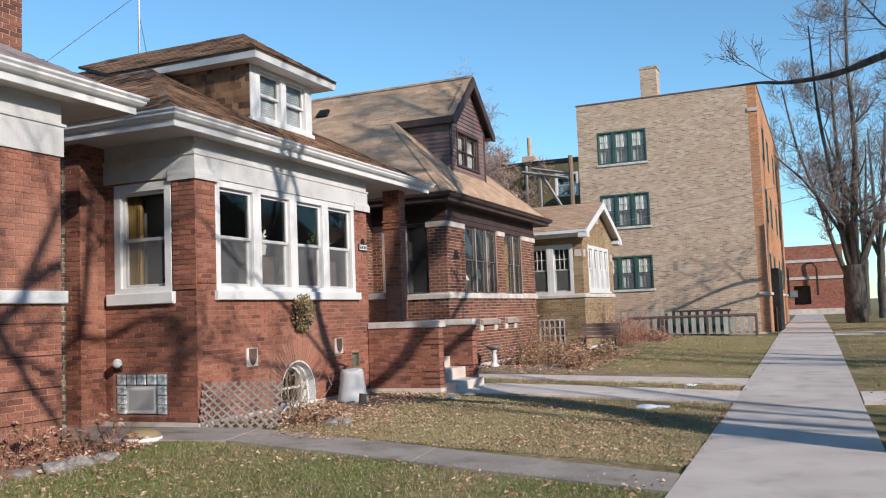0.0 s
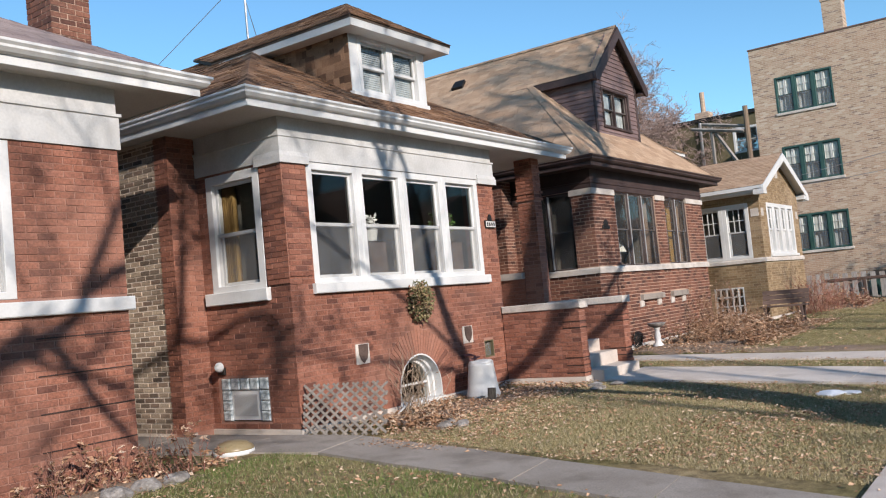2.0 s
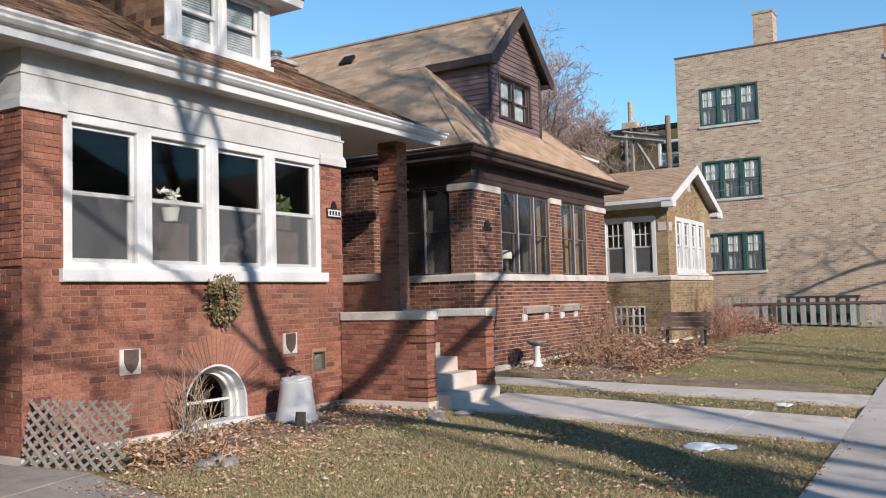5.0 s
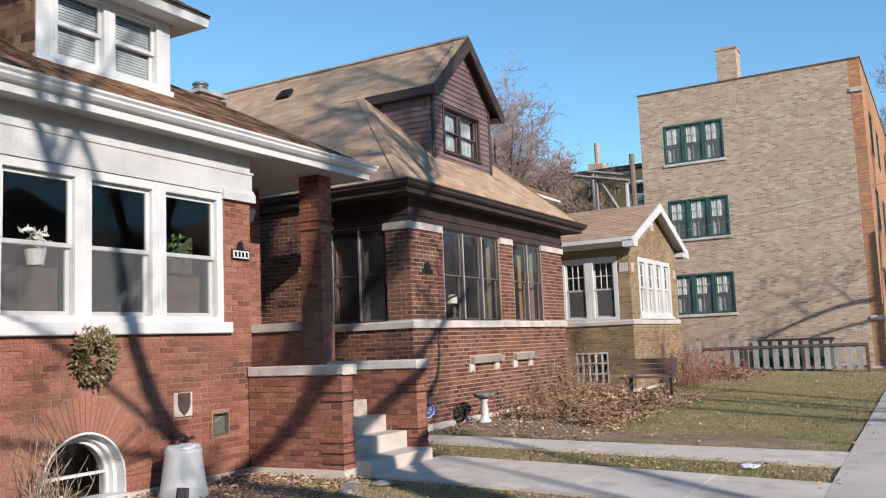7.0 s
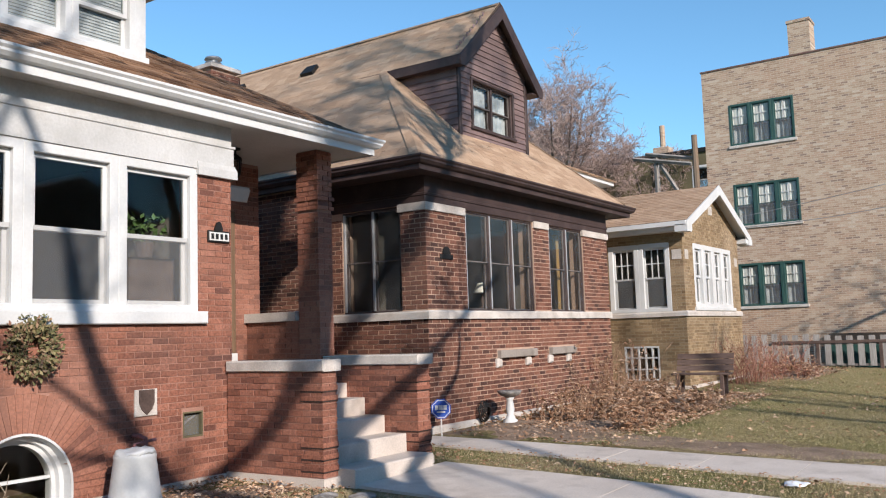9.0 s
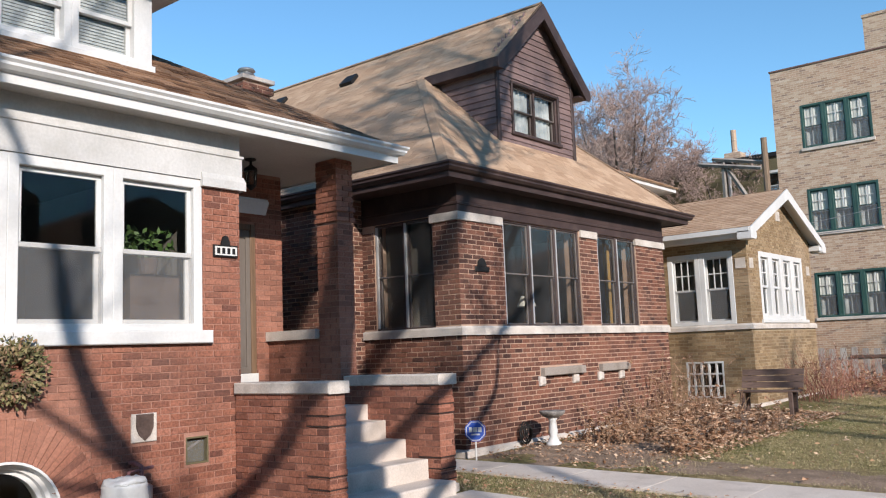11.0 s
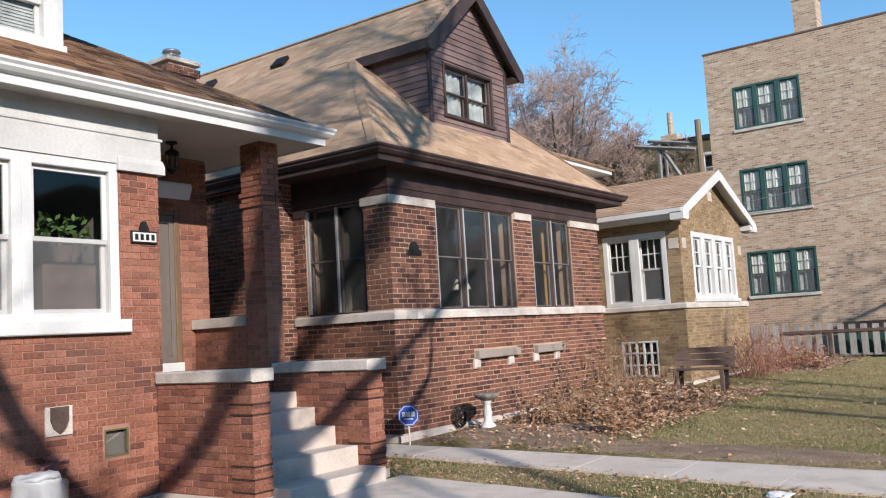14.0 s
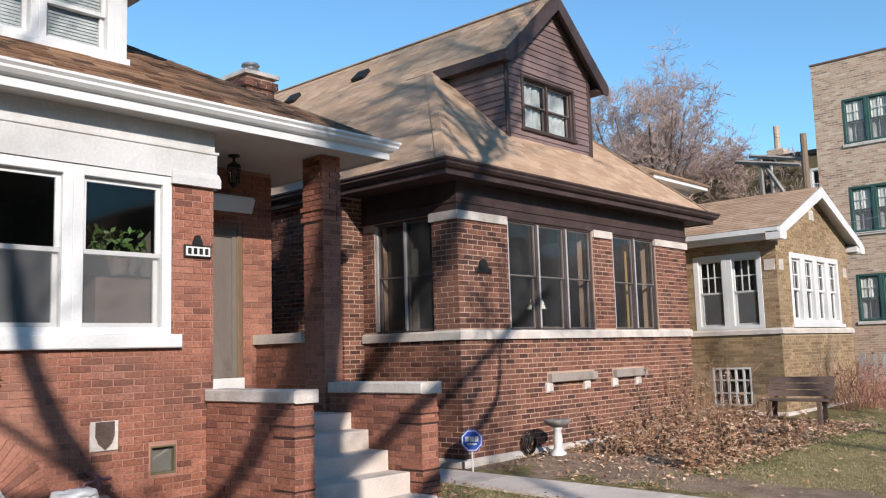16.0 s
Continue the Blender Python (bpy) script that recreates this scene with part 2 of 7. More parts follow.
stem = pieces("dry_stem", [(0.0, (0.20, 0.11, 0.07)), (0.5, (0.34, 0.20, 0.125)), (1.0, (0.46, 0.31, 0.20))], 0.9, 40, 0.3, 0.2)
pale_stem = pieces("pale_cane", [(0.0, (0.34, 0.25, 0.17)), (0.5, (0.46, 0.35, 0.25)), (1.0, (0.56, 0.45, 0.34))], 0.9, 40, 0.3, 0.2)
red_stem = pieces("red_stem", [(0.0, (0.20, 0.075, 0.055)), (0.5, (0.31, 0.135, 0.095)), (1.0, (0.42, 0.23, 0.165))], 0.9, 40, 0.3, 0.2)
dead_leaf = pieces("dead_leaf", [(0.0, (0.26, 0.135, 0.075)), (0.3, (0.43, 0.245, 0.145)), (0.6, (0.54, 0.35, 0.22)), (0.85, (0.66, 0.50, 0.37)), (1.0, (0.33, 0.17, 0.10))], 0.85, 60, 0.3, 0.3, grime_amount=0.15)
grass_blade = pieces("grass_blade", [(0.0, (0.212, 0.191, 0.0795)), (0.25, (0.307, 0.254, 0.127)), (0.6, (0.403, 0.329, 0.185)), (0.85, (0.488, 0.403, 0.249)), (1.0, (0.551, 0.466, 0.307))], 0.8, 30, 0.2, 0.1, grime_amount=0.1)
green_blade = pieces("green_blade", [(0.0, (0.15, 0.155, 0.055)), (0.4, (0.21, 0.20, 0.08)), (0.75, (0.28, 0.245, 0.115)), (1.0, (0.36, 0.30, 0.16))], 0.8, 30, 0.2, 0.1, grime_amount=0.1)
snow = surface("old_snow", (0.72, 0.75, 0.80), (0.88, 0.89, 0.91), 6, 60, 0.6, 0.1, 0.6, 0.02)
pale_wood = surface("pale_weathered_wood", (0.27, 0.245, 0.225), (0.44, 0.41, 0.375), 3, 40, 0.9, 0.3, 0.4, 0.004, stretch=(1, 1, 0.12))
rock = surface("border_rock", (0.13, 0.115, 0.10), (0.38, 0.35, 0.325), 9, 50, 0.9, 0.3, 0.6, 0.02)
ceramic = surface("olive_glaze", (0.19, 0.145, 0.075), (0.29, 0.225, 0.125), 2, 40, 0.35, 0.15, 0.1)
evergreen = pieces("wreath_needles", [(0.0, (0.07, 0.07, 0.03)), (0.3, (0.16, 0.155, 0.065)), (0.6, (0.26, 0.215, 0.105)), (0.85, (0.37, 0.25, 0.155)), (1.0, (0.24, 0.11, 0.075))], 0.85, 40, 0.3, 0.3, grime_amount=0.15)
sign_blue = surface("sign_blue", (0.02, 0.07, 0.36), (0.03, 0.09, 0.42), 4, 50, 0.4, 0.05, 0.05)
sign_white = surface("sign_white", (0.56, 0.55, 0.52), (0.68, 0.67, 0.65), 9, 50, 0.5, 0.12, 0.05)
room_paint = surface("room_paint", (0.12, 0.108, 0.093), (0.18, 0.162, 0.138), 1, 20, 0.9, 0.1, 0.1)
room_floor = surface("room_floor", (0.07, 0.045, 0.03), (0.12, 0.08, 0.05), 2, 30, 0.6, 0.2, 0.1)
curtain_gold = surface("gold_curtain", (0.235, 0.134, 0.0392), (0.325, 0.202, 0.0728), 2, 50, 0.9, 0.15, 0.2, stretch=(1, 1, 0.1))
curtain_white = surface("white_curtain", (0.62, 0.62, 0.60), (0.78, 0.78, 0.76), 3, 60, 0.9, 0.12, 0.2, stretch=(1, 1, 0.1))
curtain_grey = surface("grey_net_curtain", (0.34, 0.36, 0.37), (0.60, 0.62, 0.63), 3.2, 50, 0.9, 0.2, 0.2)
lamp_shade = surface("lamp_shade", (0.60, 0.57, 0.50), (0.72, 0.69, 0.62), 3, 60, 0.8, 0.1, 0.1)
leaf_green = pieces("plant_leaf", [(0.0, (0.03, 0.075, 0.015)), (1.0, (0.08, 0.16, 0.035))], 0.5, 30, 0.2, 0.1)
plastic_red = surface("rusty_red_paint", (0.20, 0.075, 0.07), (0.30, 0.13, 0.12), 3, 40, 0.6, 0.2, 0.1)
orange_brick = brick_far("orange_brick", (0.50, 0.235, 0.115), (0.40, 0.175, 0.085), (0.40, 0.26, 0.17), "y")
far_common = brick_mottled("mottled_common_brick", [(0.0, (0.43, 0.305, 0.215)), (0.28, (0.50, 0.38, 0.28)), (0.50, (0.36, 0.245, 0.17)), (0.68, (0.46, 0.315, 0.225)), (0.84, (0.27, 0.19, 0.15)), (0.94, (0.54, 0.44, 0.345))], (0.50, 0.405, 0.32), "x", (0.43, 0.26, 0.17))
far_side = brick_far("far_common_brick_side", (0.40, 0.31, 0.24), (0.29, 0.21, 0.16), (0.45, 0.39, 0.32), "y")
far_red = brick_far("far_red_brick", (0.34, 0.11, 0.07), (0.26, 0.08, 0.055), (0.30, 0.18, 0.14), "x")
olive_wall = surface("olive_wall", (0.10, 0.085, 0.045), (0.16, 0.135, 0.075), 0.8, 20, 0.9, 0.2, 0.2)

glass, gn, gl, gb = mat("window_glass", 0.02)
for old in list(gn):
    if old.type != "OUTPUT_MATERIAL":
        gn.remove(old)
g_out = [x for x in gn if x.type == "OUTPUT_MATERIAL"][0]
g_t, g_g, g_f, g_m = gn.new("ShaderNodeBsdfTransparent"), gn.new("ShaderNodeBsdfGlossy"), gn.new("ShaderNodeFresnel"), gn.new("ShaderNodeMixShader")
g_t.inputs[0].default_value = (0.80, 0.84, 0.82, 1)
g_g.inputs["Roughness"].default_value = 0.015
g_f.inputs[0].default_value = 1.47
for a, b in ((g_f.outputs[0], g_m.inputs[0]), (g_t.outputs[0], g_m.inputs[1]), (g_g.outputs[0], g_m.inputs[2]), (g_m.outputs[0], g_out.inputs[0])):
    gl.new(a, b)

screen, sn, sl, sb = mat("insect_screen", 0.8)
sb.inputs["Base Color"].default_value = (0.20, 0.205, 0.21, 1)
s_t, s_m = sn.new("ShaderNodeBsdfTransparent"), sn.new("ShaderNodeMixShader")
s_m.inputs[0].default_value = 0.36
s_out = [x for x in sn if x.type == "OUTPUT_MATERIAL"][0]
sl.new(s_t.outputs[0], s_m.inputs[1])
sl.new(sb.outputs[0], s_m.inputs[2])
sl.new(s_m.outputs[0], s_out.inputs[0])

# grey film: dirt and the hazy reflection on storm glass, put into colour
haze_film, un, ul, ub = mat("hazy_storm_glass", 0.8)
ub.inputs["Base Color"].default_value = (0.22, 0.225, 0.23, 1)
u_t, u_m = un.new("ShaderNodeBsdfTransparent"), un.new("ShaderNodeMixShader")
u_n = tex(un, ul, "noise", 2.2, 4)
u_r = ramp(un, [(0.3, (0.05, 0.05, 0.05)), (0.75, (0.16, 0.16, 0.16))])
ul.new(u_n.outputs[0], u_r.inputs[0])
ul.new(u_r.outputs[0], u_m.inputs[0])
u_out = [x for x in un if x.type == "OUTPUT_MATERIAL"][0]
ul.new(u_t.outputs[0], u_m.inputs[1])
ul.new(ub.outputs[0], u_m.inputs[2])
ul.new(u_m.outputs[0], u_out.inputs[0])

ground_mat, qn, ql, qb = mat("ground_soil_and_grass", 0.95, 0, 0.2)
q1, q2, q3 = tex(qn, ql, "noise", 0.55, 6), tex(qn, ql, "noise", 9, 6), tex(qn, ql, "noise", 90, 5)
r1 = ramp(qn, [(0.35, (0.16, 0.16, 0.06)), (0.5, (0.25, 0.205, 0.11)), (0.65, (0.34, 0.27, 0.165))])
ql.new(q1.outputs[0], r1.inputs[0])
r2 = ramp(qn, [(0.3, (0.55, 0.52, 0.48)), (0.7, (1.25, 1.22, 1.15))])
ql.new(q2.outputs[0], r2.inputs[0])
r3 = ramp(qn, [(0.3, (0.6, 0.58, 0.55)), (0.7, (1.25, 1.25, 1.2))])
ql.new(q3.outputs[0], r3.inputs[0])
ql.new(mixed(qn, ql, mixed(qn, ql, r1.outputs[0], r2.outputs[0], 1.0, "MULTIPLY"), r3.outputs[0], 1.0, "MULTIPLY"), qb.inputs["Base Color"])
bump(qn, ql, qb, q3.outputs[0], 0.8, 0.03)
soil = surface("garden_soil", (0.195, 0.135, 0.093), (0.36, 0.255, 0.18), 3, 60, 0.95, 0.4, 0.8, 0.03)

# ---- mesh helpers ----
Z = Vector((0, 0, 1))


class Place:
    """A wall's own axes: u along it, v up, d out of it."""

    def __init__(self, o, u, n):
        self.o, self.u, self.n = Vector(o), Vector(u).normalized(), Vector(n).normalized()

    def __call__(self, u, v, d=0.0):
        return self.o + self.u * u + Z * v + self.n * d


def east(y0, x=0.0, z=0.0):
    """A wall that faces the street, from y0 onward."""
    return Place((x, y0, z), (0, 1, 0), (1, 0, 0))


def south(x0, y, z=0.0):
    """A wall that faces back along the street, from x0 towards the street."""
    return Place((x0, y, z), (1, 0, 0), (0, -1, 0))


WORLD = Place((0, 0, 0), (1, 0, 0), (0, 1, 0))      # u, v, d are x, z, y


class Shape:
    def __init__(self):
        self.v, self.f = [], []

    def add(self, pts, faces):
        k = len(self.v)
        self.v += [tuple(p) for p in pts]
        self.f += [tuple(k + i for i in f) for f in faces]

    def face(self, *pts):
        self.add(pts, [tuple(range(len(pts)))])

    def box(self, w, u0, u1, v0, v1, d0, d1, back=True):
        p = [w(u, v, d) for d in (d0, d1) for v in (v0, v1) for u in (u0, u1)]
        f = [(4, 5, 7, 6), (0, 1, 5, 4), (2, 6, 7, 3), (0, 4, 6, 2), (1, 3, 7, 5)]
        self.add(p, f + [(0, 2, 3, 1)] if back else f)

    def cube(self, x0, x1, y0, y1, z0, z1):
        p = [(x, y, z) for x in (x0, x1) for y in (y0, y1) for z in (z0, z1)]
        self.add(p, [(0, 1, 3, 2), (4, 6, 7, 5), (0, 4, 5, 1), (2, 3, 7, 6), (0, 2, 6, 4), (1, 5, 7, 3)])

    def bevelled(self, w, u0, u1, v0, v1, d0, d1, b=0.008):
        """A block whose outer edges are rounded off."""
        ring = lambda s, d: [w(u0 + s, v0 + s, d), w(u1 - s, v0 + s, d), w(u1 - s, v1 - s, d), w(u0 + s, v1 - s, d)]
        p = ring(0, d0) + ring(0, d1 - b) + ring(b, d1)
        f = [(8, 9, 10, 11), (3, 2, 1, 0)]
        for k in (0, 4):
            f += [(k + i, k + (i + 1) % 4, k + 4 + (i + 1) % 4, k + 4 + i) for i in range(4)]
        self.add(p, f)

    def border(self, w, u0, u1, v0, v1, l, r, b, t, d0, d1, e=0.006):
        """A rectangular ring with rounded outer edges: widths left, right, below and above."""
        ring = lambda a, c, f, g, d: [w(a, f, d), w(c, f, d), w(c, g, d), w(a, g, d)]
        p = ring(u0, u1, v0, v1, d0) + ring(u0, u1, v0, v1, d1 - e) + ring(u0 + e, u1 - e, v0 + e, v1 - e, d1) + ring(u0 + l - e, u1 - r + e, v0 + b - e, v1 - t + e, d1) + ring(u0 + l, u1 - r, v0 + b, v1 - t, d1 - e) + ring(u0 + l, u1 - r, v0 + b, v1 - t, d0)
        self.add(p, [(4 * k + i, 4 * k + (i + 1) % 4, (4 * k + 4 + (i + 1) % 4) % 24, (4 * k + 4 + i) % 24) for k in range(6) for i in range(4)])

    def slab(self, pts, lift):
        """A flat polygon given depth along lift."""
        n, lift = len(pts), Vector(lift)
        a = [Vector(p) for p in pts]
        self.add(a + [p + lift for p in a], [tuple(range(n)), tuple(range(2 * n - 1, n - 1, -1))] + [(i, n + i, n + (i + 1) % n, (i + 1) % n) for i in range(n)])

    def tube(self, pts, radii, n=6, cap=True):
        pts = [Vector(p) for p in pts]
        k, side = len(self.v), None
        for i, p in enumerate(pts):
            d = (pts[min(i + 1, len(pts) - 1)] - pts[max(i - 1, 0)]).normalized()
            if side is None:
                side = d.cross(Vector((0.31, 0.17, 0.93))).normalized()
            side = (side - d * side.dot(d)).normalized()
            up = d.cross(side)
            for a in range(n):
                t = math.tau * a / n
                self.v.append(tuple(p + (side * math.cos(t) + up * math.sin(t)) * radii[i]))
        for i in range(len(pts) - 1):
            for a in range(n):
                self.f.append((k + i * n + a, k + i * n + (a + 1) % n, k + (i + 1) * n + (a + 1) % n, k + (i + 1) * n + a))
        if cap:
            self.f.append(tuple(k + a for a in reversed(range(n))))
            self.f.append(tuple(k + (len(pts) - 1) * n + a for a in range(n)))

    def lathe(self, x, y, profile, n=20):
        k = len(self.v)
        for r, z in profile:
            self.v += [(x + r * math.cos(math.tau * a / n), y + r * math.sin(math.tau * a / n), z) for a in range(n)]
        for i in range(len(profile) - 1):
            self.f += [(k + i * n + a, k + i * n + (a + 1) % n, k + (i + 1) * n + (a + 1) % n, k + (i + 1) * n + a) for a in range(n)]
        self.f.append(tuple(k + a for a in reversed(range(n))))
        self.f.append(tuple(k + (len(profile) - 1) * n + a for a in range(n)))

    def sweep(self, path, profile):
        """A moulding along a path of (x, y): profile of (out, z), out to the right of the way."""
        k, n, m = len(self.v), len(profile), len(path)
        way = [(Vector(path[i + 1]) - Vector(path[i])).normalized() for i in range(m - 1)]
        for i, p in enumerate(path):
            a, b = way[max(i - 1, 0)], way[min(i, m - 2)]
            na, nb = Vector((a.y, -a.x)), Vector((b.y, -b.x))
            mitre = (na + nb) / (1 + na.dot(nb))
            self.v += [(p[0] + mitre.x * o, p[1] + mitre.y * o, z) for o, z in profile]
        for i in range(m - 1):
            self.f += [(k + i * n + a, k + i * n + (a + 1) % n, k + (i + 1) * n + (a + 1) % n, k + (i + 1) * n + a) for a in range(n)]
        self.f += [tuple(k + a for a in reversed(range(n))), tuple(k + (m - 1) * n + a for a in range(n))]

    def wall(self, w, width, v0, v1, depth, holes=()):
        """A wall of that depth behind its plane, with openings (u0, u1, v0, v1) through it: one closed mesh."""
        us = sorted({0.0, width, *[c for h in holes for c in h[:2] if 0 < c < width]})
        vs = sorted({v0, v1, *[c for h in holes for c in h[2:] if v0 < c < v1]})
        full = lambda i, j: 0 <= i < len(us) - 1 and 0 <= j < len(vs) - 1 and not any(h[0] < (us[i] + us[i + 1]) / 2 < h[1] and h[2] < (vs[j] + vs[j + 1]) / 2 < h[3] for h in holes)
        seen = {}

        def at(i, j, k):
            if (i, j, k) not in seen:
                seen[i, j, k] = len(self.v)
                self.v.append(tuple(w(us[i], vs[j], -depth if k else 0.0)))
            return seen[i, j, k]

        for i in range(len(us) - 1):
            for j in range(len(vs) - 1):
                if not full(i, j):
                    continue
                self.f.append((at(i, j, 0), at(i + 1, j, 0), at(i + 1, j + 1, 0), at(i, j + 1, 0)))
                self.f.append((at(i, j, 1), at(i, j + 1, 1), at(i + 1, j + 1, 1), at(i + 1, j, 1)))
                for di, dj, a, b in ((-1, 0, (i, j), (i, j + 1)), (1, 0, (i + 1, j + 1), (i + 1, j)), (0, -1, (i + 1, j), (i, j)), (0, 1, (i, j + 1), (i + 1, j + 1))):
                    if not full(i + di, j + dj):
                        self.f.append((at(*a, 0), at(*b, 0), at(*b, 1), at(*a, 1)))

    def mesh(self, name, smooth=False):
        me = bpy.data.meshes.new(name)
        me.from_pydata(self.v, [], self.f)
        if smooth:
            me.polygons.foreach_set("use_smooth", [True] * len(me.polygons))
        me.update()
        return me


def thing(name, at, label, category, group="", kind=""):
    ob = new(name)
    ob.location = at
    ob.empty_display_size = 0.3
    return tagged(ob, label, category, group, kind)


def part(name, shape, material, parent=None, label="", smooth=False, kind="", shadow=True):
    ob = new(name, shape if isinstance(shape, bpy.types.Mesh) else shape.mesh(name, smooth))
    if not ob.data.materials:
        ob.data.materials.append(material)
    if parent is not None:
        base = Matrix.Translation(parent.location)
        top = parent.parent
        while top is not None:
            base = Matrix.Translation(top.location) @ base
            top = top.parent
        if parent.parent is not None:
            base = Matrix.Identity(4)
        ob.parent = parent
        ob.matrix_parent_inverse = base.inverted()
    if not shadow:
        ob.visible_shadow = False
    return tagged(ob, label, kind=kind)


def solo(name, shape, material, label, category, group="", kind="", smooth=False):
    ob = part(name, shape, material, None, "", smooth)
    return tagged(ob, label, category, group, kind)


def spans(u0, u1, v, holes):
    """What is left of u0..u1 at the height v between the openings."""
    left = [(u0, u1)]
    for h in holes:
        if callable(h):
            cut = h(v)
            if not cut:
                continue
            a, b = cut
        elif h[2] < v < h[3]:
            a, b = h[0], h[1]
        else:
            continue
        left = [s for p, q in left for s in ((p, min(q, a)), (max(p, b), q)) if s[1] - s[0] > 0.02]
    return left


RND = random.Random(7)


def bricks(w, u0, u1, v0, v1, holes=(), course=0.068, length=0.208, joint=0.011, proud=0.007, ragged=0.003):
    """The bricks of a wall in running bond: boxes as (place, u0, u1, v0, v1, depth)."""
    out, row, v = [], 0, v0
    while v + course * 0.55 < v1:
        top = min(v + course, v1)
        for a, b in spans(u0, u1, (v + top) / 2, holes):
            edge = [a]
            x = u0 - (length / 2 if row % 2 else 0)
            while x < b:
                if x > a + 0.03 and x < b - 0.03:
                    edge.append(x)
                x += length
            edge.append(b)
            for p, q in zip(edge, edge[1:]):
                out.append((w, p + (joint * 0.7 if p > u0 + 1e-6 else 0), q - (joint * 0.7 if q < u1 - 1e-6 else 0), v + joint / 2, top - joint / 2, proud + RND.uniform(-ragged, ragged)))
        v, row = v + course, row + 1
    return out


def lay(parent, rows, material, keep=0):
    """Bricks on a wall: keep of them as pieces of their own, the rest joined."""
    late_pieces.extend((parent, r, material) for r in rows[:keep])
    rest = Shape()
    for w, a, b, c, d, e in rows[keep:]:
        rest.box(w, a, b, c, d, -0.004, e, back=False)
    if rest.v:
        part("brickwork", rest, material, parent, kind="stuff")


late_pieces = []


def shingled(shape, poly, course=0.14, tab=0.32, butt=(0.012, 0.02), slip=0.008):
    """Courses of shingles over a flat roof slope, laid from its lowest edge up."""
    P = [Vector(p) for p in poly]
    n = sum(((P[i] - P[0]).cross(P[i + 1] - P[0]) for i in range(1, len(P) - 1)), Vector())
    n = n.normalized() if n.z > 0 else -n.normalized()
    h = Z.cross(n).normalized()
    s = n.cross(h).normalized()
    s = s if s.z > 0 else -s
    o = min(P, key=lambda p: p.z)
    q = [((p - o).dot(h), (p - o).dot(s)) for p in P]
    top, v = max(b for _, b in q), -0.02
    while v < top - 0.02:
        ends = []
        for m in (v, v + course):
            m = min(max(m, 0.004), top - 0.004)
            cut = [a0 + (a1 - a0) * (m - b0) / (b1 - b0) for (a0, b0), (a1, b1) in zip(q, q[1:] + q[:1]) if (b0 - m) * (b1 - m) < 0]
            ends.append((min(cut), max(cut)) if cut else None)
        if all(ends):
            (la, lb), (ha, hb) = ends
            a, b = min(la, ha), max(lb, hb)
            x = a + RND.uniform(-tab, 0)
            while x < b:
                w = tab * RND.uniform(0.75, 1.2)
                p0, p1 = max(x, a), min(x + w - 0.006, b)
                if p1 - p0 > 0.02:
                    t, j = RND.uniform(*butt), RND.uniform(-slip, slip)
                    lo, hi = v + j, min(v + course + 0.02, top)
                    l0, l1 = [min(max(c, la), lb) for c in (p0, p1)]
                    h0, h1 = [min(max(c, ha), hb) for c in (p0, p1)]
                    pts = [o + h * e + s * f + n * g for e, f, g in ((l0, lo, 0.004), (l1, lo, 0.004), (l1, lo, t), (l0, lo, t), (h1, hi, 0.006), (h0, hi, 0.006))]
                    shape.add(pts, [(0, 1, 2, 3), (3, 2, 4, 5), (0, 3, 5), (1, 4, 2)])
                x += w
        v += course
    return shape


def ground_z(x, y):
    """The lawns rise towards the houses and a little along the street."""
    along = 0.0125 * min(max(y - 4, 0), 24)
    return along + 0.20 * min(max((6.4 - x) / 6.0, 0), 1)

# ---- ground, paths, street ----
EDGE = lambda y: 6.46 - 0.013 * y        # the house side of the pavement
KERB = lambda y: 8.27 - 0.008 * y        # its street side


def grid_sheet(xs, ys, dz=0.0, wob=0.0):
    s = Shape()
    for x in xs:
        for y in ys:
            s.v.append((x, y, ground_z(x, y) + dz + wob * noise.noise((x * 0.9, y * 0.9, 3.1))))
    n = len(ys)
    for i in range(len(xs) - 1):
        for j in range(n - 1):
            a = i * n + j
            s.f.append((a, a + n, a + n + 1, a + 1))
    return s


gx = [-900, -300, -80, -30, -14] + [i * 0.4 for i in range(-25, 36)] + [15.2, 17, 30, 80, 300, 900]
gy = [-900, -300, -80, -40] + [-30 + i * 0.6 for i in range(125)] + [60, 90, 160, 400, 1200, 3000]
solo("ground", grid_sheet(gx, gy, -0.02, 0.012), ground_mat, "dormant winter lawn, brown and green with bare soil", "ground", kind="structure", smooth=True)


def strip(name, corners, material, label, seams, thick=0.10, lift=0.012):
    """A walk of concrete flags between two ends; corners: near left, near right, far right, far left."""
    a, b, c, d = [Vector((*p, 0)) for p in corners]
    base = thing(name, (*((a + b + c + d) / 4).xy, 0), label, name, kind="structure")
    for k in range(seams):
        t0, t1 = k / seams, (k + 1) / seams
        e = 0.003 / max((d - a).length, 0.1)
        q = [a.lerp(d, t0 + e), b.lerp(c, t0 + e), b.lerp(c, t1 - e), a.lerp(d, t1 - e)]
        tilt = RND.uniform(-0.004, 0.004)
        top = [Vector((p.x, p.y, ground_z(p.x, p.y) + lift + tilt)) for p in q]
        s = Shape()
        s.slab([p - Vector((0, 0, thick)) for p in top][::-1], (0, 0, thick))
        part("flagstone", s, material, base)
    return base


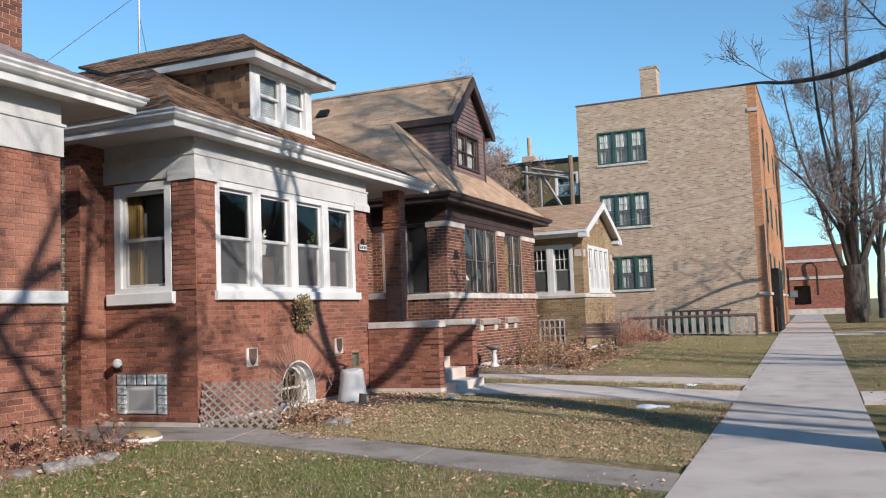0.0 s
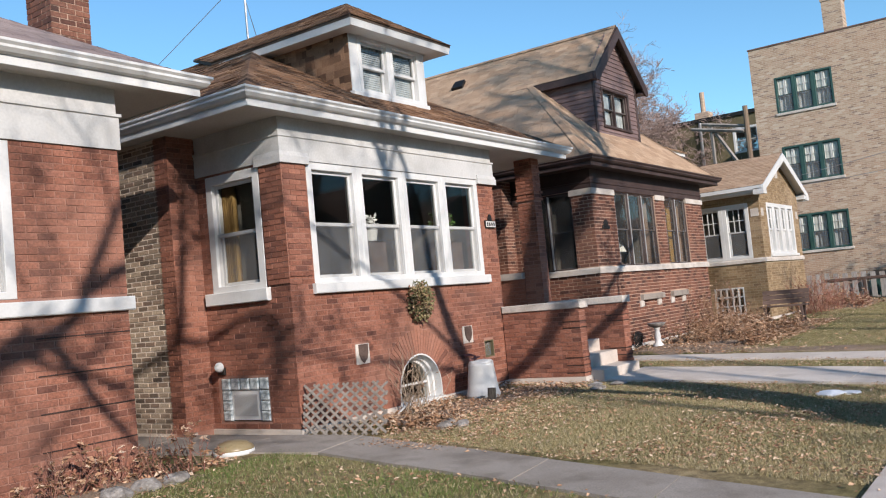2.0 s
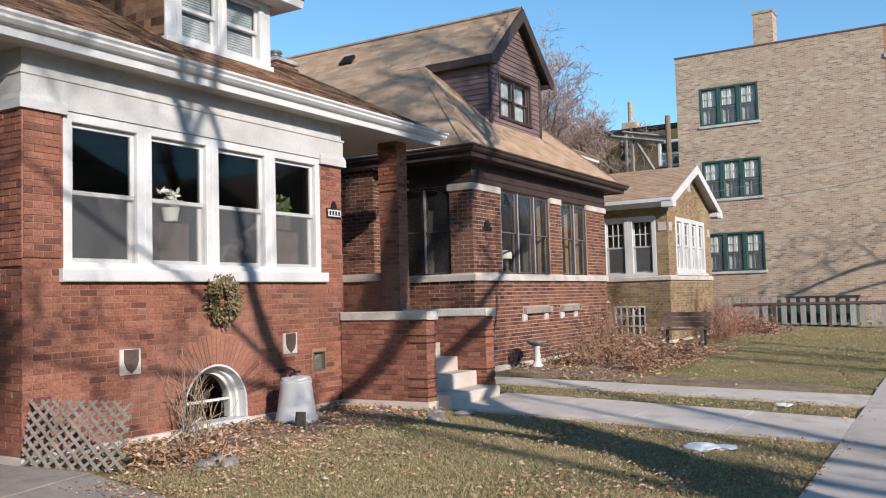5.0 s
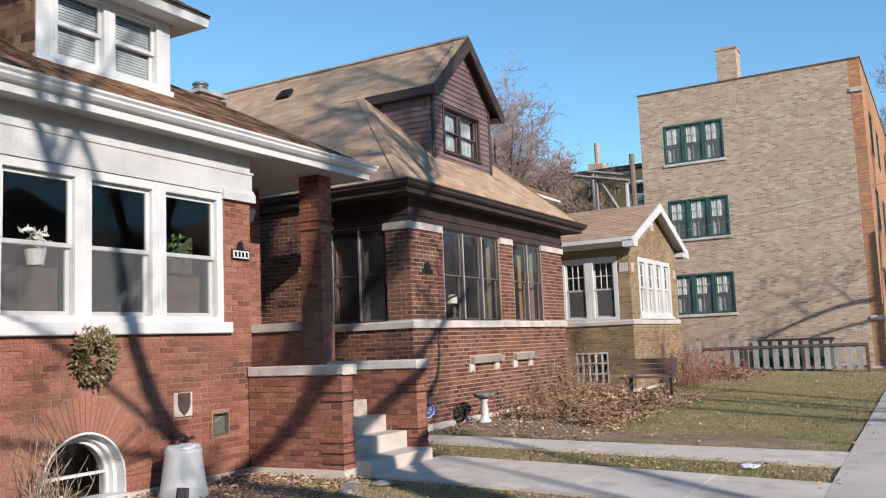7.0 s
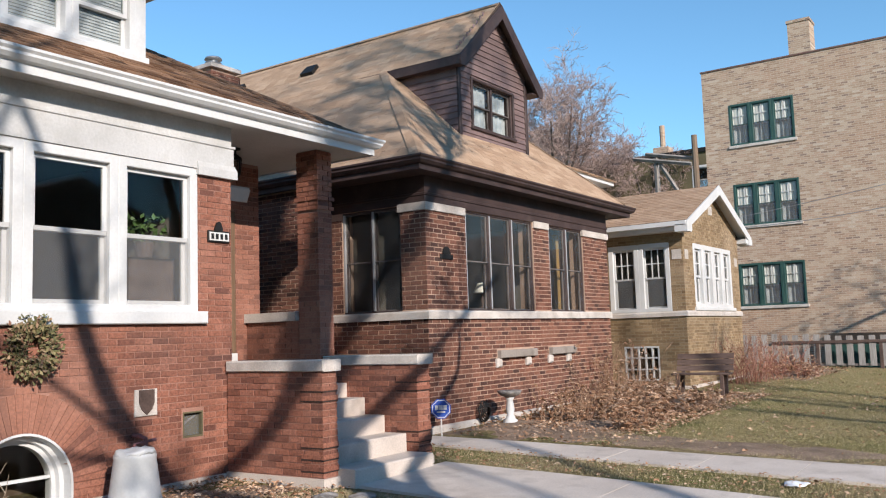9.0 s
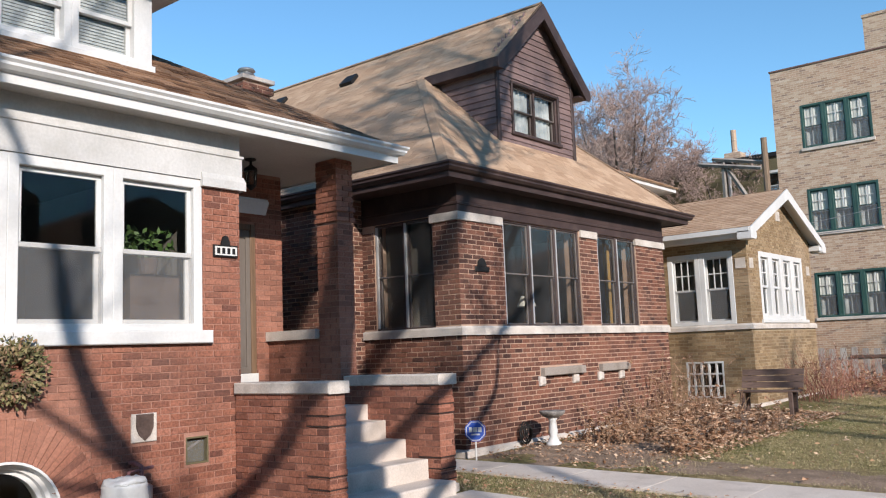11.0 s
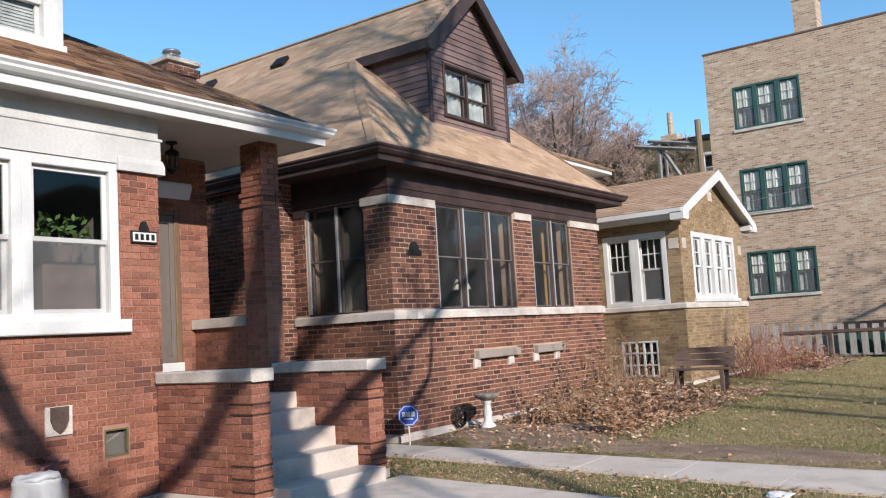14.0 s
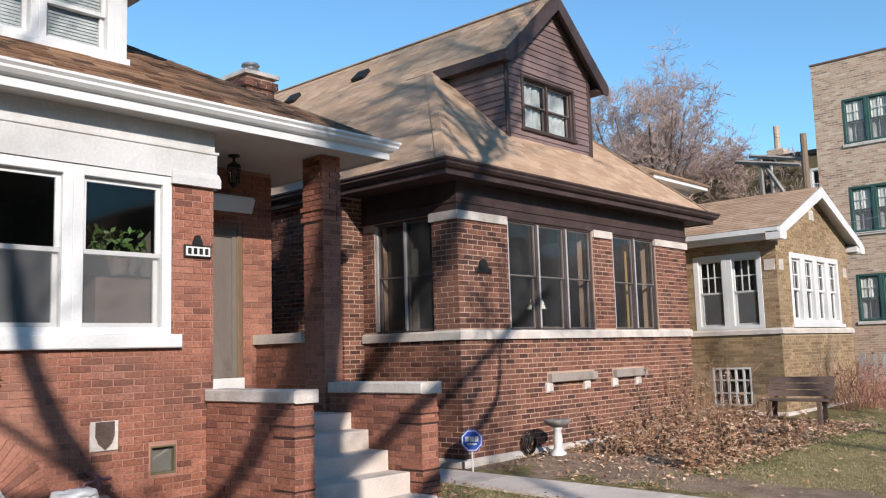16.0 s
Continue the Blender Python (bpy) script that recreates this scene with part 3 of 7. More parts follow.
strip("pavement", [(EDGE(-40), -40), (KERB(-40), -40), (KERB(-2.0), -2.0), (EDGE(-2.0), -2.0)], concrete, "pale grey concrete pavement in square flags", 25)
strip("pavement", [(EDGE(-2.0), -2.0), (KERB(-2.0), -2.0), (KERB(29), 29), (EDGE(29), 29)], concrete, "pale grey concrete pavement in square flags, shaded by bare trees", 20)
strip("pavement", [(EDGE(29), 29), (KERB(29), 29), (KERB(90), 90), (EDGE(90), 90)], concrete, "pale grey concrete pavement running to the far corner", 40)
strip("garden_path", [(6.49, -2.42), (6.47, -1.60), (1.0, -0.46), (1.2, -1.42)], stained_concrete, "narrow old concrete path across the lawn", 4)
strip("garden_path", [(1.19, -1.42), (0.99, -0.46), (-0.15, -0.62), (-0.15, -1.75)], stained_concrete, "old concrete path at the corner of the house", 1, lift=0.014)
strip("garden_path", [(-0.16, -1.76), (-0.16, -0.62), (-9.0, -1.05), (-9.0, -2.6)], stained_concrete, "old concrete passage between two brick houses", 6, lift=0.012)
strip("garden_path", [(6.40, 4.55), (6.38, 6.22), (1.62, 6.30), (1.62, 4.66)], old_concrete, "wide concrete walk to the front steps", 4)
strip("garden_path", [(6.36, 7.40), (6.345, 8.52), (1.0, 8.05), (1.0, 7.28)], old_concrete, "pale concrete walk leading beside the house", 5)
strip("garden_path", [(0.99, 7.28), (0.99, 8.05), (-9.0, 8.05), (-9.0, 7.1)], old_concrete, "concrete passage between two brick houses", 6, lift=0.014)
strip("garden_path", [(8.25, 4.55), (8.25, 6.1), (12.6, 6.1), (12.6, 4.55)], old_concrete, "concrete walk across the tree lawn to the kerb", 3)
strip("garden_path", [(8.1, 25.6), (8.1, 27.2), (12.6, 27.2), (12.6, 25.6)], old_concrete, "concrete walk across the tree lawn", 3)

s = Shape()
s.cube(12.75, 12.95, -200, 300, -0.4, 0.05)
solo("kerb", s, concrete, "grey concrete kerb along the street", "kerb", kind="structure")
s = Shape()
s.cube(12.96, 21.0, -200, 300, -0.5, 0.012)
solo("road", s, asphalt, "dark asphalt street", "road", kind="structure")

# ---- windows and doors ----


def window(house, w, u0, u1, v0, v1, paint, label="", name="window", casing=0.07, split=0.5, netted=True, bars=(0, 0), bars_low=(0, 0), sash=0.045, back=0.10, proud=0.012, sash_paint=None, bar_paint=None, veil=False):
    """A double-hung window in an opening: casing, two sashes, panes, and an insect screen below."""
    sp = sash_paint or paint
    f = Shape()
    f.border(w, u0, u1, v0, v1, casing, casing, casing * 0.7, casing, -back - 0.05, proud)
    frame_ob = part(name, f, paint, house, label)
    a, b, c, d = u0 + casing, u1 - casing, v0 + casing * 0.7, v1 - casing
    m = c + (d - c) * split
    for nm, lo, hi, d0, br, net in (("upper_sash", m - sash / 2, d, -back * 0.45, bars, False), ("lower_sash", c, m + sash / 2, -back * 0.85, bars_low, netted)):
        t = Shape()
        t.border(w, a, b, lo, hi, sash, sash, sash, sash, d0 - 0.03, d0, 0.003)
        part(nm, t, sp, frame_ob)
        for k in range(1, br[0]):
            x = a + sash + (b - a - 2 * sash) * k / br[0]
            t = Shape()
            t.box(w, x - 0.011, x + 0.011, lo + sash, hi - sash, d0 - 0.024, d0 - 0.006)
            part("muntin", t, bar_paint or sp, frame_ob)
        for k in range(1, br[1]):
            z = lo + sash + (hi - lo - 2 * sash) * k / br[1]
            t = Shape()
            t.box(w, a + sash, b - sash, z - 0.011, z + 0.011, d0 - 0.025, d0 - 0.005)
            part("muntin", t, bar_paint or sp, frame_ob)
        g = Shape()
        g.face(w(a + sash, lo + sash, d0 - 0.015), w(b - sash, lo + sash, d0 - 0.015), w(b - sash, hi - sash, d0 - 0.015), w(a + sash, hi - sash, d0 - 0.015))
        part("pane", g, glass, frame_ob, shadow=False)
        if net or veil:
            g = Shape()
            g.face(w(a, lo, -back * 0.32), w(b, lo, -back * 0.32), w(b, hi, -back * 0.32), w(a, hi, -back * 0.32))
            part("insect_screen" if net else "storm_pane", g, screen if net else haze_film, frame_ob, "grey mesh screen" if net else "storm glass under a grey haze film", shadow=False)
    return frame_ob


def sill(house, w, u0, u1, v0, v1, paint, out=0.07, name="window_sill", label=""):
    s = Shape()
    s.bevelled(w, u0, u1, v0, v1, -0.10, out, 0.010)
    return part(name, s, paint, house, label)


def room(house, x0, x1, y0, y1, z0, z1):
    """Plain rooms behind the windows: floor, walls, ceiling."""
    s = Shape()
    s.cube(x0 - 0.05, x0, y0, y1, z0, z1)
    s.cube(x0, x1, y0 - 0.05, y0, z0, z1)
    s.cube(x0, x1, y1, y1 + 0.05, z0, z1)
    s.cube(x0, x1, y0, y1, z1, z1 + 0.05)
    part("room_wall", s, room_paint, house)
    s = Shape()
    s.cube(x0, x1, y0, y1, z0 - 0.06, z0)
    part("room_floor", s, room_floor, house)


def drape(parent, w, u0, u1, v0, v1, d, material, name="curtain", label="", fold=0.03, waves=7):
    s, n = Shape(), waves * 6
    for i in range(n + 1):
        t = i / n
        x, k = u0 + (u1 - u0) * t, d + fold * math.sin(t * waves * math.tau) + 0.01 * math.sin(t * 37)
        s.v += [tuple(w(x, v0, k)), tuple(w(x, v1, k * 0.9 + d * 0.1))]
    s.f = [(2 * i, 2 * i + 2, 2 * i + 3, 2 * i + 1) for i in range(n)]
    return part(name, s, material, parent, label, smooth=True)


GUTTER = [(0.0, 0.0), (0.05, 0.015), (0.085, 0.05), (0.085, 0.075), (0.11, 0.10), (0.11, 0.125), (0.098, 0.125), (0.0, 0.12)]


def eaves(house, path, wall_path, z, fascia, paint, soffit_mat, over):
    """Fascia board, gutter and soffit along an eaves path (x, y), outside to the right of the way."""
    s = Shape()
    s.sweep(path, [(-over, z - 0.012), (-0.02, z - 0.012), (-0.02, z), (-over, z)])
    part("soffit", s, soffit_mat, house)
    s = Shape()
    s.sweep(path, [(-0.025, z - 0.03), (0.0, z - 0.03), (0.0, z + fascia), (-0.025, z + fascia)])
    part("fascia", s, paint, house)
    s = Shape()
    s.sweep(path, [(o + 0.001, z + fascia - 0.115 + h) for o, h in GUTTER])
    return part("gutter", s, paint, house)


# ---- the red brick bungalow with white trim ----
A = thing("bungalow", (-3, 3, 0.2), "red brick bungalow with white trim and rust brown shingle roof", "house")
AF = east(-0.44)                      # the street front, 4.9 m long
AS = south(-1.60, -0.44)              # the side of its bay
Fo = lambda y: y + 0.44               # front: metres along from a y
So = lambda x: x + 1.60
ARCH_Y, ARCH_Z, ARCH_R, ARCH_RING = 2.02, 0.42, 0.505, 0.35
fw = (Fo(0.0), Fo(4.0), 2.02, 3.60)


def arch_gap(r):
    def gap(v):
        if v < ARCH_Z:
            return Fo(ARCH_Y) - ARCH_R, Fo(ARCH_Y) + ARCH_R
        if v - ARCH_Z >= r:
            return None
        h = math.sqrt(r * r - (v - ARCH_Z) ** 2)
        return Fo(ARCH_Y) - h, Fo(ARCH_Y) + h
    return gap


arch_holes = []
for k in range(16):
    a, b = [ARCH_R * (-1 + 2 * (k + e) / 16) for e in (0, 1)]
    arch_holes.append((Fo(ARCH_Y + a), Fo(ARCH_Y + b), 0.22, ARCH_Z + math.sqrt(max(0.0, ARCH_R ** 2 - ((a + b) / 2) ** 2))))
s = Shape()
s.wall(AF, 4.92, 0.05, 4.14, 0.30, [fw, *arch_holes, (Fo(3.80), Fo(4.06), 0.69, 0.95)])
a_front = part("front_wall", s, mortar_red, A, "red brick front wall in thin raked courses")
rows = bricks(AF, 0, 4.92, 0.25, 3.57, [(fw[0], fw[1], 2.02, 3.62), (Fo(-0.04), Fo(4.08), 1.90, 2.03), arch_gap(ARCH_R + ARCH_RING), (Fo(3.78), Fo(4.07), 0.68, 0.97), (Fo(0.65), Fo(0.93), 0.90, 1.19), (Fo(3.19), Fo(3.46), 0.96, 1.23)])
rows.sort(key=lambda r: (abs((r[1] + r[2]) / 2 - 4.1) + abs(r[3] - 1.3) * 0.8))
lay(a_front, rows, red_brick, keep=300)
s = Shape()
s.wall(AS, 1.30, 0.05, 4.14, 0.30, [(So(-1.42), So(-0.40), 2.02, 3.57), (So(-1.42), So(-0.52), 0.34, 0.90)])
a_side = part("bay_wall", s, mortar_red, A, "red brick bay side with a white window")
lay(a_side, bricks(AS, 0, 1.607, 0.25, 3.57, [(So(-1.42), So(-0.40), 2.0, 3.6), (So(-1.52), So(-0.34), 1.86, 2.03), (So(-1.46), So(-0.50), 0.31, 0.93)]), red_brick)
# corner piers stand a little proud of the wall
s = Shape()
ap1 = bricks(east(-0.44, 0.02), 0, 0.40, 2.12, 3.57) + bricks(south(-0.36, -0.46), 0, 0.387, 2.04, 3.57)
s.cube(-0.30, 0.018, -0.458, -0.045, 2.12, 3.57)
pier = part("corner_pier", s, mortar_red, A, "red brick corner pier")
lay(pier, ap1, red_brick)
# set back front, porch wall and the long side of common brick
AB = east(-0.90, -1.60)
s = Shape()
s.wall(AB, 0.46, 0.05, 4.14, 0.25)
a_back = part("set_back_wall", s, mortar_red, A, "narrow red brick wall beside the bay")
lay(a_back, bricks(AB, 0, 0.45, 0.25, 4.14) + bricks(south(-1.86, -0.90), 0, 0.267, 0.25, 4.14), red_brick)
s = Shape()
s.wall(south(-10, -0.89), 8.15, 0.05, 4.14, 0.3, [(4.2, 5.0, 2.1, 3.5)])
a_long = part("side_wall", s, mortar_pale, A, "weathered common brick side wall")
lay(a_long, bricks(south(-10, -0.89), 3.4, 8.13, 0.25, 4.1, [(4.15, 5.05, 2.05, 3.55)], joint=0.017), common_brick)
window(A, south(-10, -0.89), 4.2, 5.0, 2.1, 3.5, white_paint, "white side window")
s = Shape()
s.wall(Place((-10, 6.26, 0), (1, 0, 0), (0, 1, 0)), 8.59, 0.05, 4.14, 0.3)
part("north_wall", s, mortar_pale, A)
s = Shape()
s.wall(Place((-10, -0.9, 0), (0, 1, 0), (-1, 0, 0)), 6.9, 0.05, 4.14, 0.3)
part("rear_wall", s, mortar_pale, A)
AR = east(4.18, -1.40)                # the recessed entrance wall
RDOOR = (0.66, 1.63, 1.14, 3.45)
s = Shape()
s.wall(AR, 2.078, 1.08, 4.14, 0.3, [RDOOR])
a_rec = part("porch_wall", s, mortar_red, A, "red brick porch wall with the front door")
lay(a_rec, bricks(AR, 0, 2.078, 1.10, 4.12, [RDOOR]), red_brick)
s = Shape()
s.wall(Place((-0.3, 4.48, 0), (-1, 0, 0), (0, 1, 0)), 1.1, 1.08, 4.14, 0.28)
a_ret = part("porch_return", s, mortar_red, A)
lay(a_ret, bricks(Place((0, 4.48, 0), (-1, 0, 0), (0, 1, 0)), 0.01, 1.39, 1.10, 4.12), red_brick)
# low parapet between the porch wall and the column, with a stone coping
s = Shape()
s.cube(-1.39, -0.425, 6.02, 6.19, 0.1, 1.93)
para = part("parapet", s, mortar_red, A, "low red brick porch parapet")
lay(para, bricks(south(-1.39, 6.02), 0, 0.96, 1.10, 1.93), red_brick)
s = Shape()
s.cube(-1.388, -0.44, 5.96, 6.25, 1.93, 2.05)
part("coping", s, limestone, para, "pale limestone coping")
# front door
storm_paint = surface("storm_door_paint", (0.12, 0.099, 0.084), (0.174, 0.15, 0.129), 2, 40, 0.6, 0.12, 0.1, stretch=(1, 1, 0.2))
s = Shape()
s.bevelled(AR, RDOOR[0], RDOOR[0] + 0.08, 1.14, 3.45, -0.2, 0.02)
s.bevelled(AR, RDOOR[1] - 0.08, RDOOR[1], 1.14, 3.45, -0.2, 0.02)
s.bevelled(AR, RDOOR[0] + 0.08, RDOOR[1] - 0.08, 3.37, 3.45, -0.2, 0.02)
a_door = part("door", s, door_wood, A, "brown varnished front door with narrow lights")
s = Shape()
s.border(AR, RDOOR[0] + 0.08, RDOOR[1] - 0.04, 1.53, 3.37, 0.10, 0.10, 0.08, 0.10, -0.05, 0.0)
part("door_leaf", s, storm_paint, a_door, "taupe storm door")
s = Shape()
s.box(AR, RDOOR[0] + 0.18, RDOOR[1] - 0.14, 1.61, 3.27, -0.035, -0.022)
part("door_panel", s, storm_paint, a_door)
s = Shape()
s.bevelled(AR, RDOOR[0] + 0.02, RDOOR[1] + 0.02, 1.135, 1.53, -0.06, 0.03, 0.008)
part("kick_panel", s, white_paint, a_door, "white kick panel")
s = Shape()
s.tube([AR(RDOOR[0] + 0.13, 2.1, 0.0), AR(RDOOR[0] + 0.13, 2.1, 0.05), AR(RDOOR[0] + 0.13, 2.12, 0.06), AR(RDOOR[0] + 0.23, 2.12, 0.06)], [0.012] * 4, 8)
part("door_handle", s, grey_metal, a_door)
# porch floor, cheek walls, steps, column
s = Shape()
s.cube(-1.39, 0.36, 4.625, 6.025, 0.1, 1.13)
s.cube(-0.42, -0.03, 6.03, 6.27, 0.1, 1.13)
part("porch_floor", s, old_concrete, A)
STEPS = thing("front_steps", (0.9, 5.6, 0.15), "weathered concrete front steps between brick walls", "steps")
for x0, x1, z in ((0.365, 0.66, 0.955), (0.64, 0.96, 0.75), (0.94, 1.28, 0.545), (1.26, 1.66, 0.335)):
    s = Shape()
    s.bevelled(Place((0, 4.63, 0), (0, 1, 0), (1, 0, 0)), 0, 1.39, 0.05, z, x0, x1, 0.015)
    part("step", s, old_concrete, STEPS)


def cheek(name, x1, y0, y1, top, label, out, thick):
    """A low brick wall beside the steps, with a limestone coping and corbelled end bands."""
    c = thing(name, (x1 / 2, y0, 0.15), label, "wall")
    x0 = -0.02 if out else 0.024
    s = Shape()
    s.cube(x0, x1, y0, y1, 0.05, top)
    core = part("core", s, mortar_red, c)
    r = bricks(south(x0, y0), 0, x1 - x0 + 0.006, 0.27, top) + bricks(east(y0, x1), -0.006, y1 - y0 + 0.006, 0.27, top)
    r.sort(key=lambda q: -q[0].o.x - q[1])
    lay(core, r, red_brick, keep=60)
    for z in (0.33, 0.45, 0.57, top - 0.30, top - 0.20):
        s = Shape()
        for w, a, b in ((south(x1 - 0.30, y0), 0.0, 0.314), (east(y0 - 0.014, x1), 0.0, y1 - y0 + 0.028)):
            s.bevelled(w, a, b, z, z + 0.05, 0.0, 0.016, 0.004)
        part("corbel_band", s, red_brick, c)
        # raised dark strip painted as the shade line below the band
        s = Shape()
        for w, a, b in ((south(x1 - 0.30, y0), 0.0, 0.312), (east(y0 - 0.012, x1), 0.0, y1 - y0 + 0.024)):
            s.box(w, a, b, z - 0.014, z - 0.001, 0.0, 0.012)
        part("raked_joint", s, raked, c)
    s = Shape()
    s.bevelled(Place((x0, (y0 + y1) / 2, 0), (1, 0, 0), (0, -1, 0)), 0, x1 + 0.05 - x0, top, top + thick, -(y1 - y0) / 2 - 0.03, (y1 - y0) / 2 + 0.035, 0.012)
    part("coping", s, limestone, c, "pale limestone coping")
    s = Shape()
    s.cube(x0, x1 + 0.03, y0 - 0.03, y1 + 0.03, 0.0, 0.26)
    part("plinth", s, old_concrete, c)
    return c


cheek("step_wall", 1.43, 4.40, 4.61, 1.345, "red brick step wall with a limestone coping and tree shadows", False, 0.12)
cheek("step_wall", 1.43, 6.04, 6.28, 1.345, "red brick step wall beside the concrete steps", True, 0.12)
s = Shape()
s.cube(-0.40, -0.05, 6.0, 6.26, 1.08, 4.14)
col = part("porch_column", s, mortar_red, A, "square red brick porch column")
rows = []
for z0, z1, g in ((1.08, 3.35, 0.0), (3.35, 3.41, 0.022), (3.41, 3.475, 0.004), (3.475, 3.535, 0.026), (3.535, 4.13, 0.004)):
    rows += bricks(south(-0.40 - g, 6.0 - g), 0, 0.36 + 2 * g, z0, z1) + bricks(east(6.0 - g, -0.05 + g), -0.005, 0.265 + 2 * g, z0, z1)
lay(col, rows, red_brick, keep=40)
# limestone base, frieze and its mouldings
s = Shape()
s.sweep([(-1.60, -0.44), (0, -0.44), (0, 4.48)], [(-0.02, 0.0), (0.035, 0.0), (0.03, 0.24), (-0.02, 0.25)])
part("foundation", s, old_concrete, A)
s = Shape()
s.sweep([(-1.60, -0.44), (0, -0.44), (0, 4.48), (-1.2, 4.48)], [(-0.02, 3.60), (0.03, 3.60), (0.03, 3.88), (0.045, 3.89), (0.045, 3.915), (0.012, 3.92), (0.012, 4.14), (-0.02, 4.14)])
part("frieze", s, stucco, A, "white painted frieze under the eaves")
s = Shape()
s.sweep([(-0.42, -0.44), (0, -0.44), (0, 0.02)], [(-0.02, 3.55), (0.06, 3.55), (0.06, 3.64), (0.04, 3.70), (-0.02, 3.70)])
part("pier_cap", s, stucco, A)
s = Shape()
s.sweep([(0, 3.98), (0, 4.48), (-0.3, 4.48)], [(-0.02, 3.53), (0.06, 3.53), (0.06, 3.62), (0.04, 3.68), (-0.02, 3.68)])
part("pier_cap", s, stucco, A)
for k in range(4):
    a = 1.0 * k
    window(A, AF, Fo(a), Fo(a + 1.0), 2.02, 3.60, white_paint, "white double-hung window with a screened lower sash", casing=0.10, sash=0.045)
sill(A, AF, Fo(-0.05), Fo(4.09), 1.89, 2.022, white_paint, 0.075)
window(A, AS, So(-1.42), So(-0.40), 2.02, 3.57, white_paint, "white double-hung window with a gold curtain", casing=0.12)
sill(A, AS, So(-1.52), So(-0.34), 1.86, 2.025, white_paint, 0.075)
drape(A, AS, So(-1.28), So(-1.06), 2.15, 3.5, -0.17, curtain_gold, label="gold curtain behind glass")
room(A, -4.2, -0.31, -0.13, 4.15, 1.1, 3.9)
# glass-block cellar window
s = Shape()
s.box(AS, So(-1.24), So(-0.70), 0.36, 0.74, -0.10, -0.02)
cell = part("cellar_window", s, white_paint, A, "small cellar window framed with glass blocks")
s = Shape()
s.face(AS(So(-1.19), 0.41, 0.0), AS(So(-0.75), 0.41, 0.0), AS(So(-0.75), 0.69, 0.0), AS(So(-1.19), 0.69, 0.0))
part("pane", s, screen, cell, "cloudy grey pane")
block_mat, bn_, bl_, bb_ = mat("glass_block", 0.12, 0, 0.8)
v_ = tex(bn_, bl_, "noise", 14, 4)
r_ = ramp(bn_, [(0.3, (0.12, 0.15, 0.16)), (0.5, (0.38, 0.42, 0.43)), (0.7, (0.68, 0.71, 0.72))])
bl_.new(v_.outputs[0], r_.inputs[0])
bl_.new(r_.outputs[0], bb_.inputs["Base Color"])
bump(bn_, bl_, bb_, v_.outputs[0], 0.6, 0.02)
bm_ = Shape()
bm_.bevelled(Place((0, 0, 0), (1, 0, 0), (0, -1, 0)), 0, 0.165, 0, 0.165, -0.09, 0.012, 0.02)
block_mesh = bm_.mesh("glass_block")
block_mesh.materials.append(block_mat)
for i in range(5):
    for j in range(4):
        if j == 3 or i in (0, 4):
            ob = part("glass_block", block_mesh, block_mat, cell)
            ob.location = (-1.42 + 0.18 * i + 0.008, -0.44, 0.345 + (0.74 - 0.345 + 0.005 if j == 3 else 0.132 * j))
            ob.scale = (1, 1, 0.78 if j < 3 else 0.95)
# arched cellar window with its ring of bricks
s = Shape()
N = 20
prof_ = [(ARCH_R, -0.27), (ARCH_R, 0.012), (ARCH_R - 0.022, 0.012), (ARCH_R - 0.03, -0.10), (ARCH_R - 0.065, -0.11), (ARCH_R - 0.07, -0.17), (ARCH_R - 0.11, -0.17), (ARCH_R - 0.11, -0.27)]
way_ = [(0.0, 0.26)] + [(math.pi * k / N, ARCH_Z) for k in range(N + 1)] + [(math.pi, 0.26)]
for t, z in way_:
    s.v += [tuple(AF(Fo(ARCH_Y) + r * math.cos(t), z + r * math.sin(t), d)) for r, d in prof_]
s.f = [(8 * k + i, 8 * k + (i + 1) % 8, 8 * k + 8 + (i + 1) % 8, 8 * k + 8 + i) for k in range(len(way_) - 1) for i in range(8)]
arch_w = part("arched_window", s, white_paint, A, "white arched cellar window in a brick ring")
s = Shape()
s.bevelled(AF, Fo(ARCH_Y) - ARCH_R - 0.02, Fo(ARCH_Y) + ARCH_R + 0.02, 0.19, 0.258, -0.2, 0.05)
part("window_sill", s, white_paint, arch_w)
s = Shape()
s.box(AF, Fo(ARCH_Y) - ARCH_R + 0.1, Fo(ARCH_Y) + ARCH_R - 0.1, 0.47, 0.50, -0.22, -0.18)
part("muntin", s, white_paint, arch_w)
s = Shape()
s.face(AF(Fo(ARCH_Y) - 0.45, 0.22, -0.2), AF(Fo(ARCH_Y) + 0.45, 0.22, -0.2), AF(Fo(ARCH_Y) + 0.45, 0.92, -0.2), AF(Fo(ARCH_Y) - 0.45, 0.92, -0.2))
part("pane", s, glass, arch_w, shadow=False)
ring = part("arch_ring", Shape(), mortar_red, A, "ring of upright bricks")
rs = Shape()
for k in range(N):
    t0, t1 = math.pi * k / N, math.pi * (k + 1) / N
    rs.face(*[AF(Fo(ARCH_Y) + r * math.cos(t), ARCH_Z + r * math.sin(t), 0.002) for r, t in ((ARCH_R, t0), (ARCH_R + ARCH_RING + 0.01, t0), (ARCH_R + ARCH_RING + 0.01, t1), (ARCH_R, t1))])
ring.data.from_pydata(rs.v, [], rs.f)
V = 34
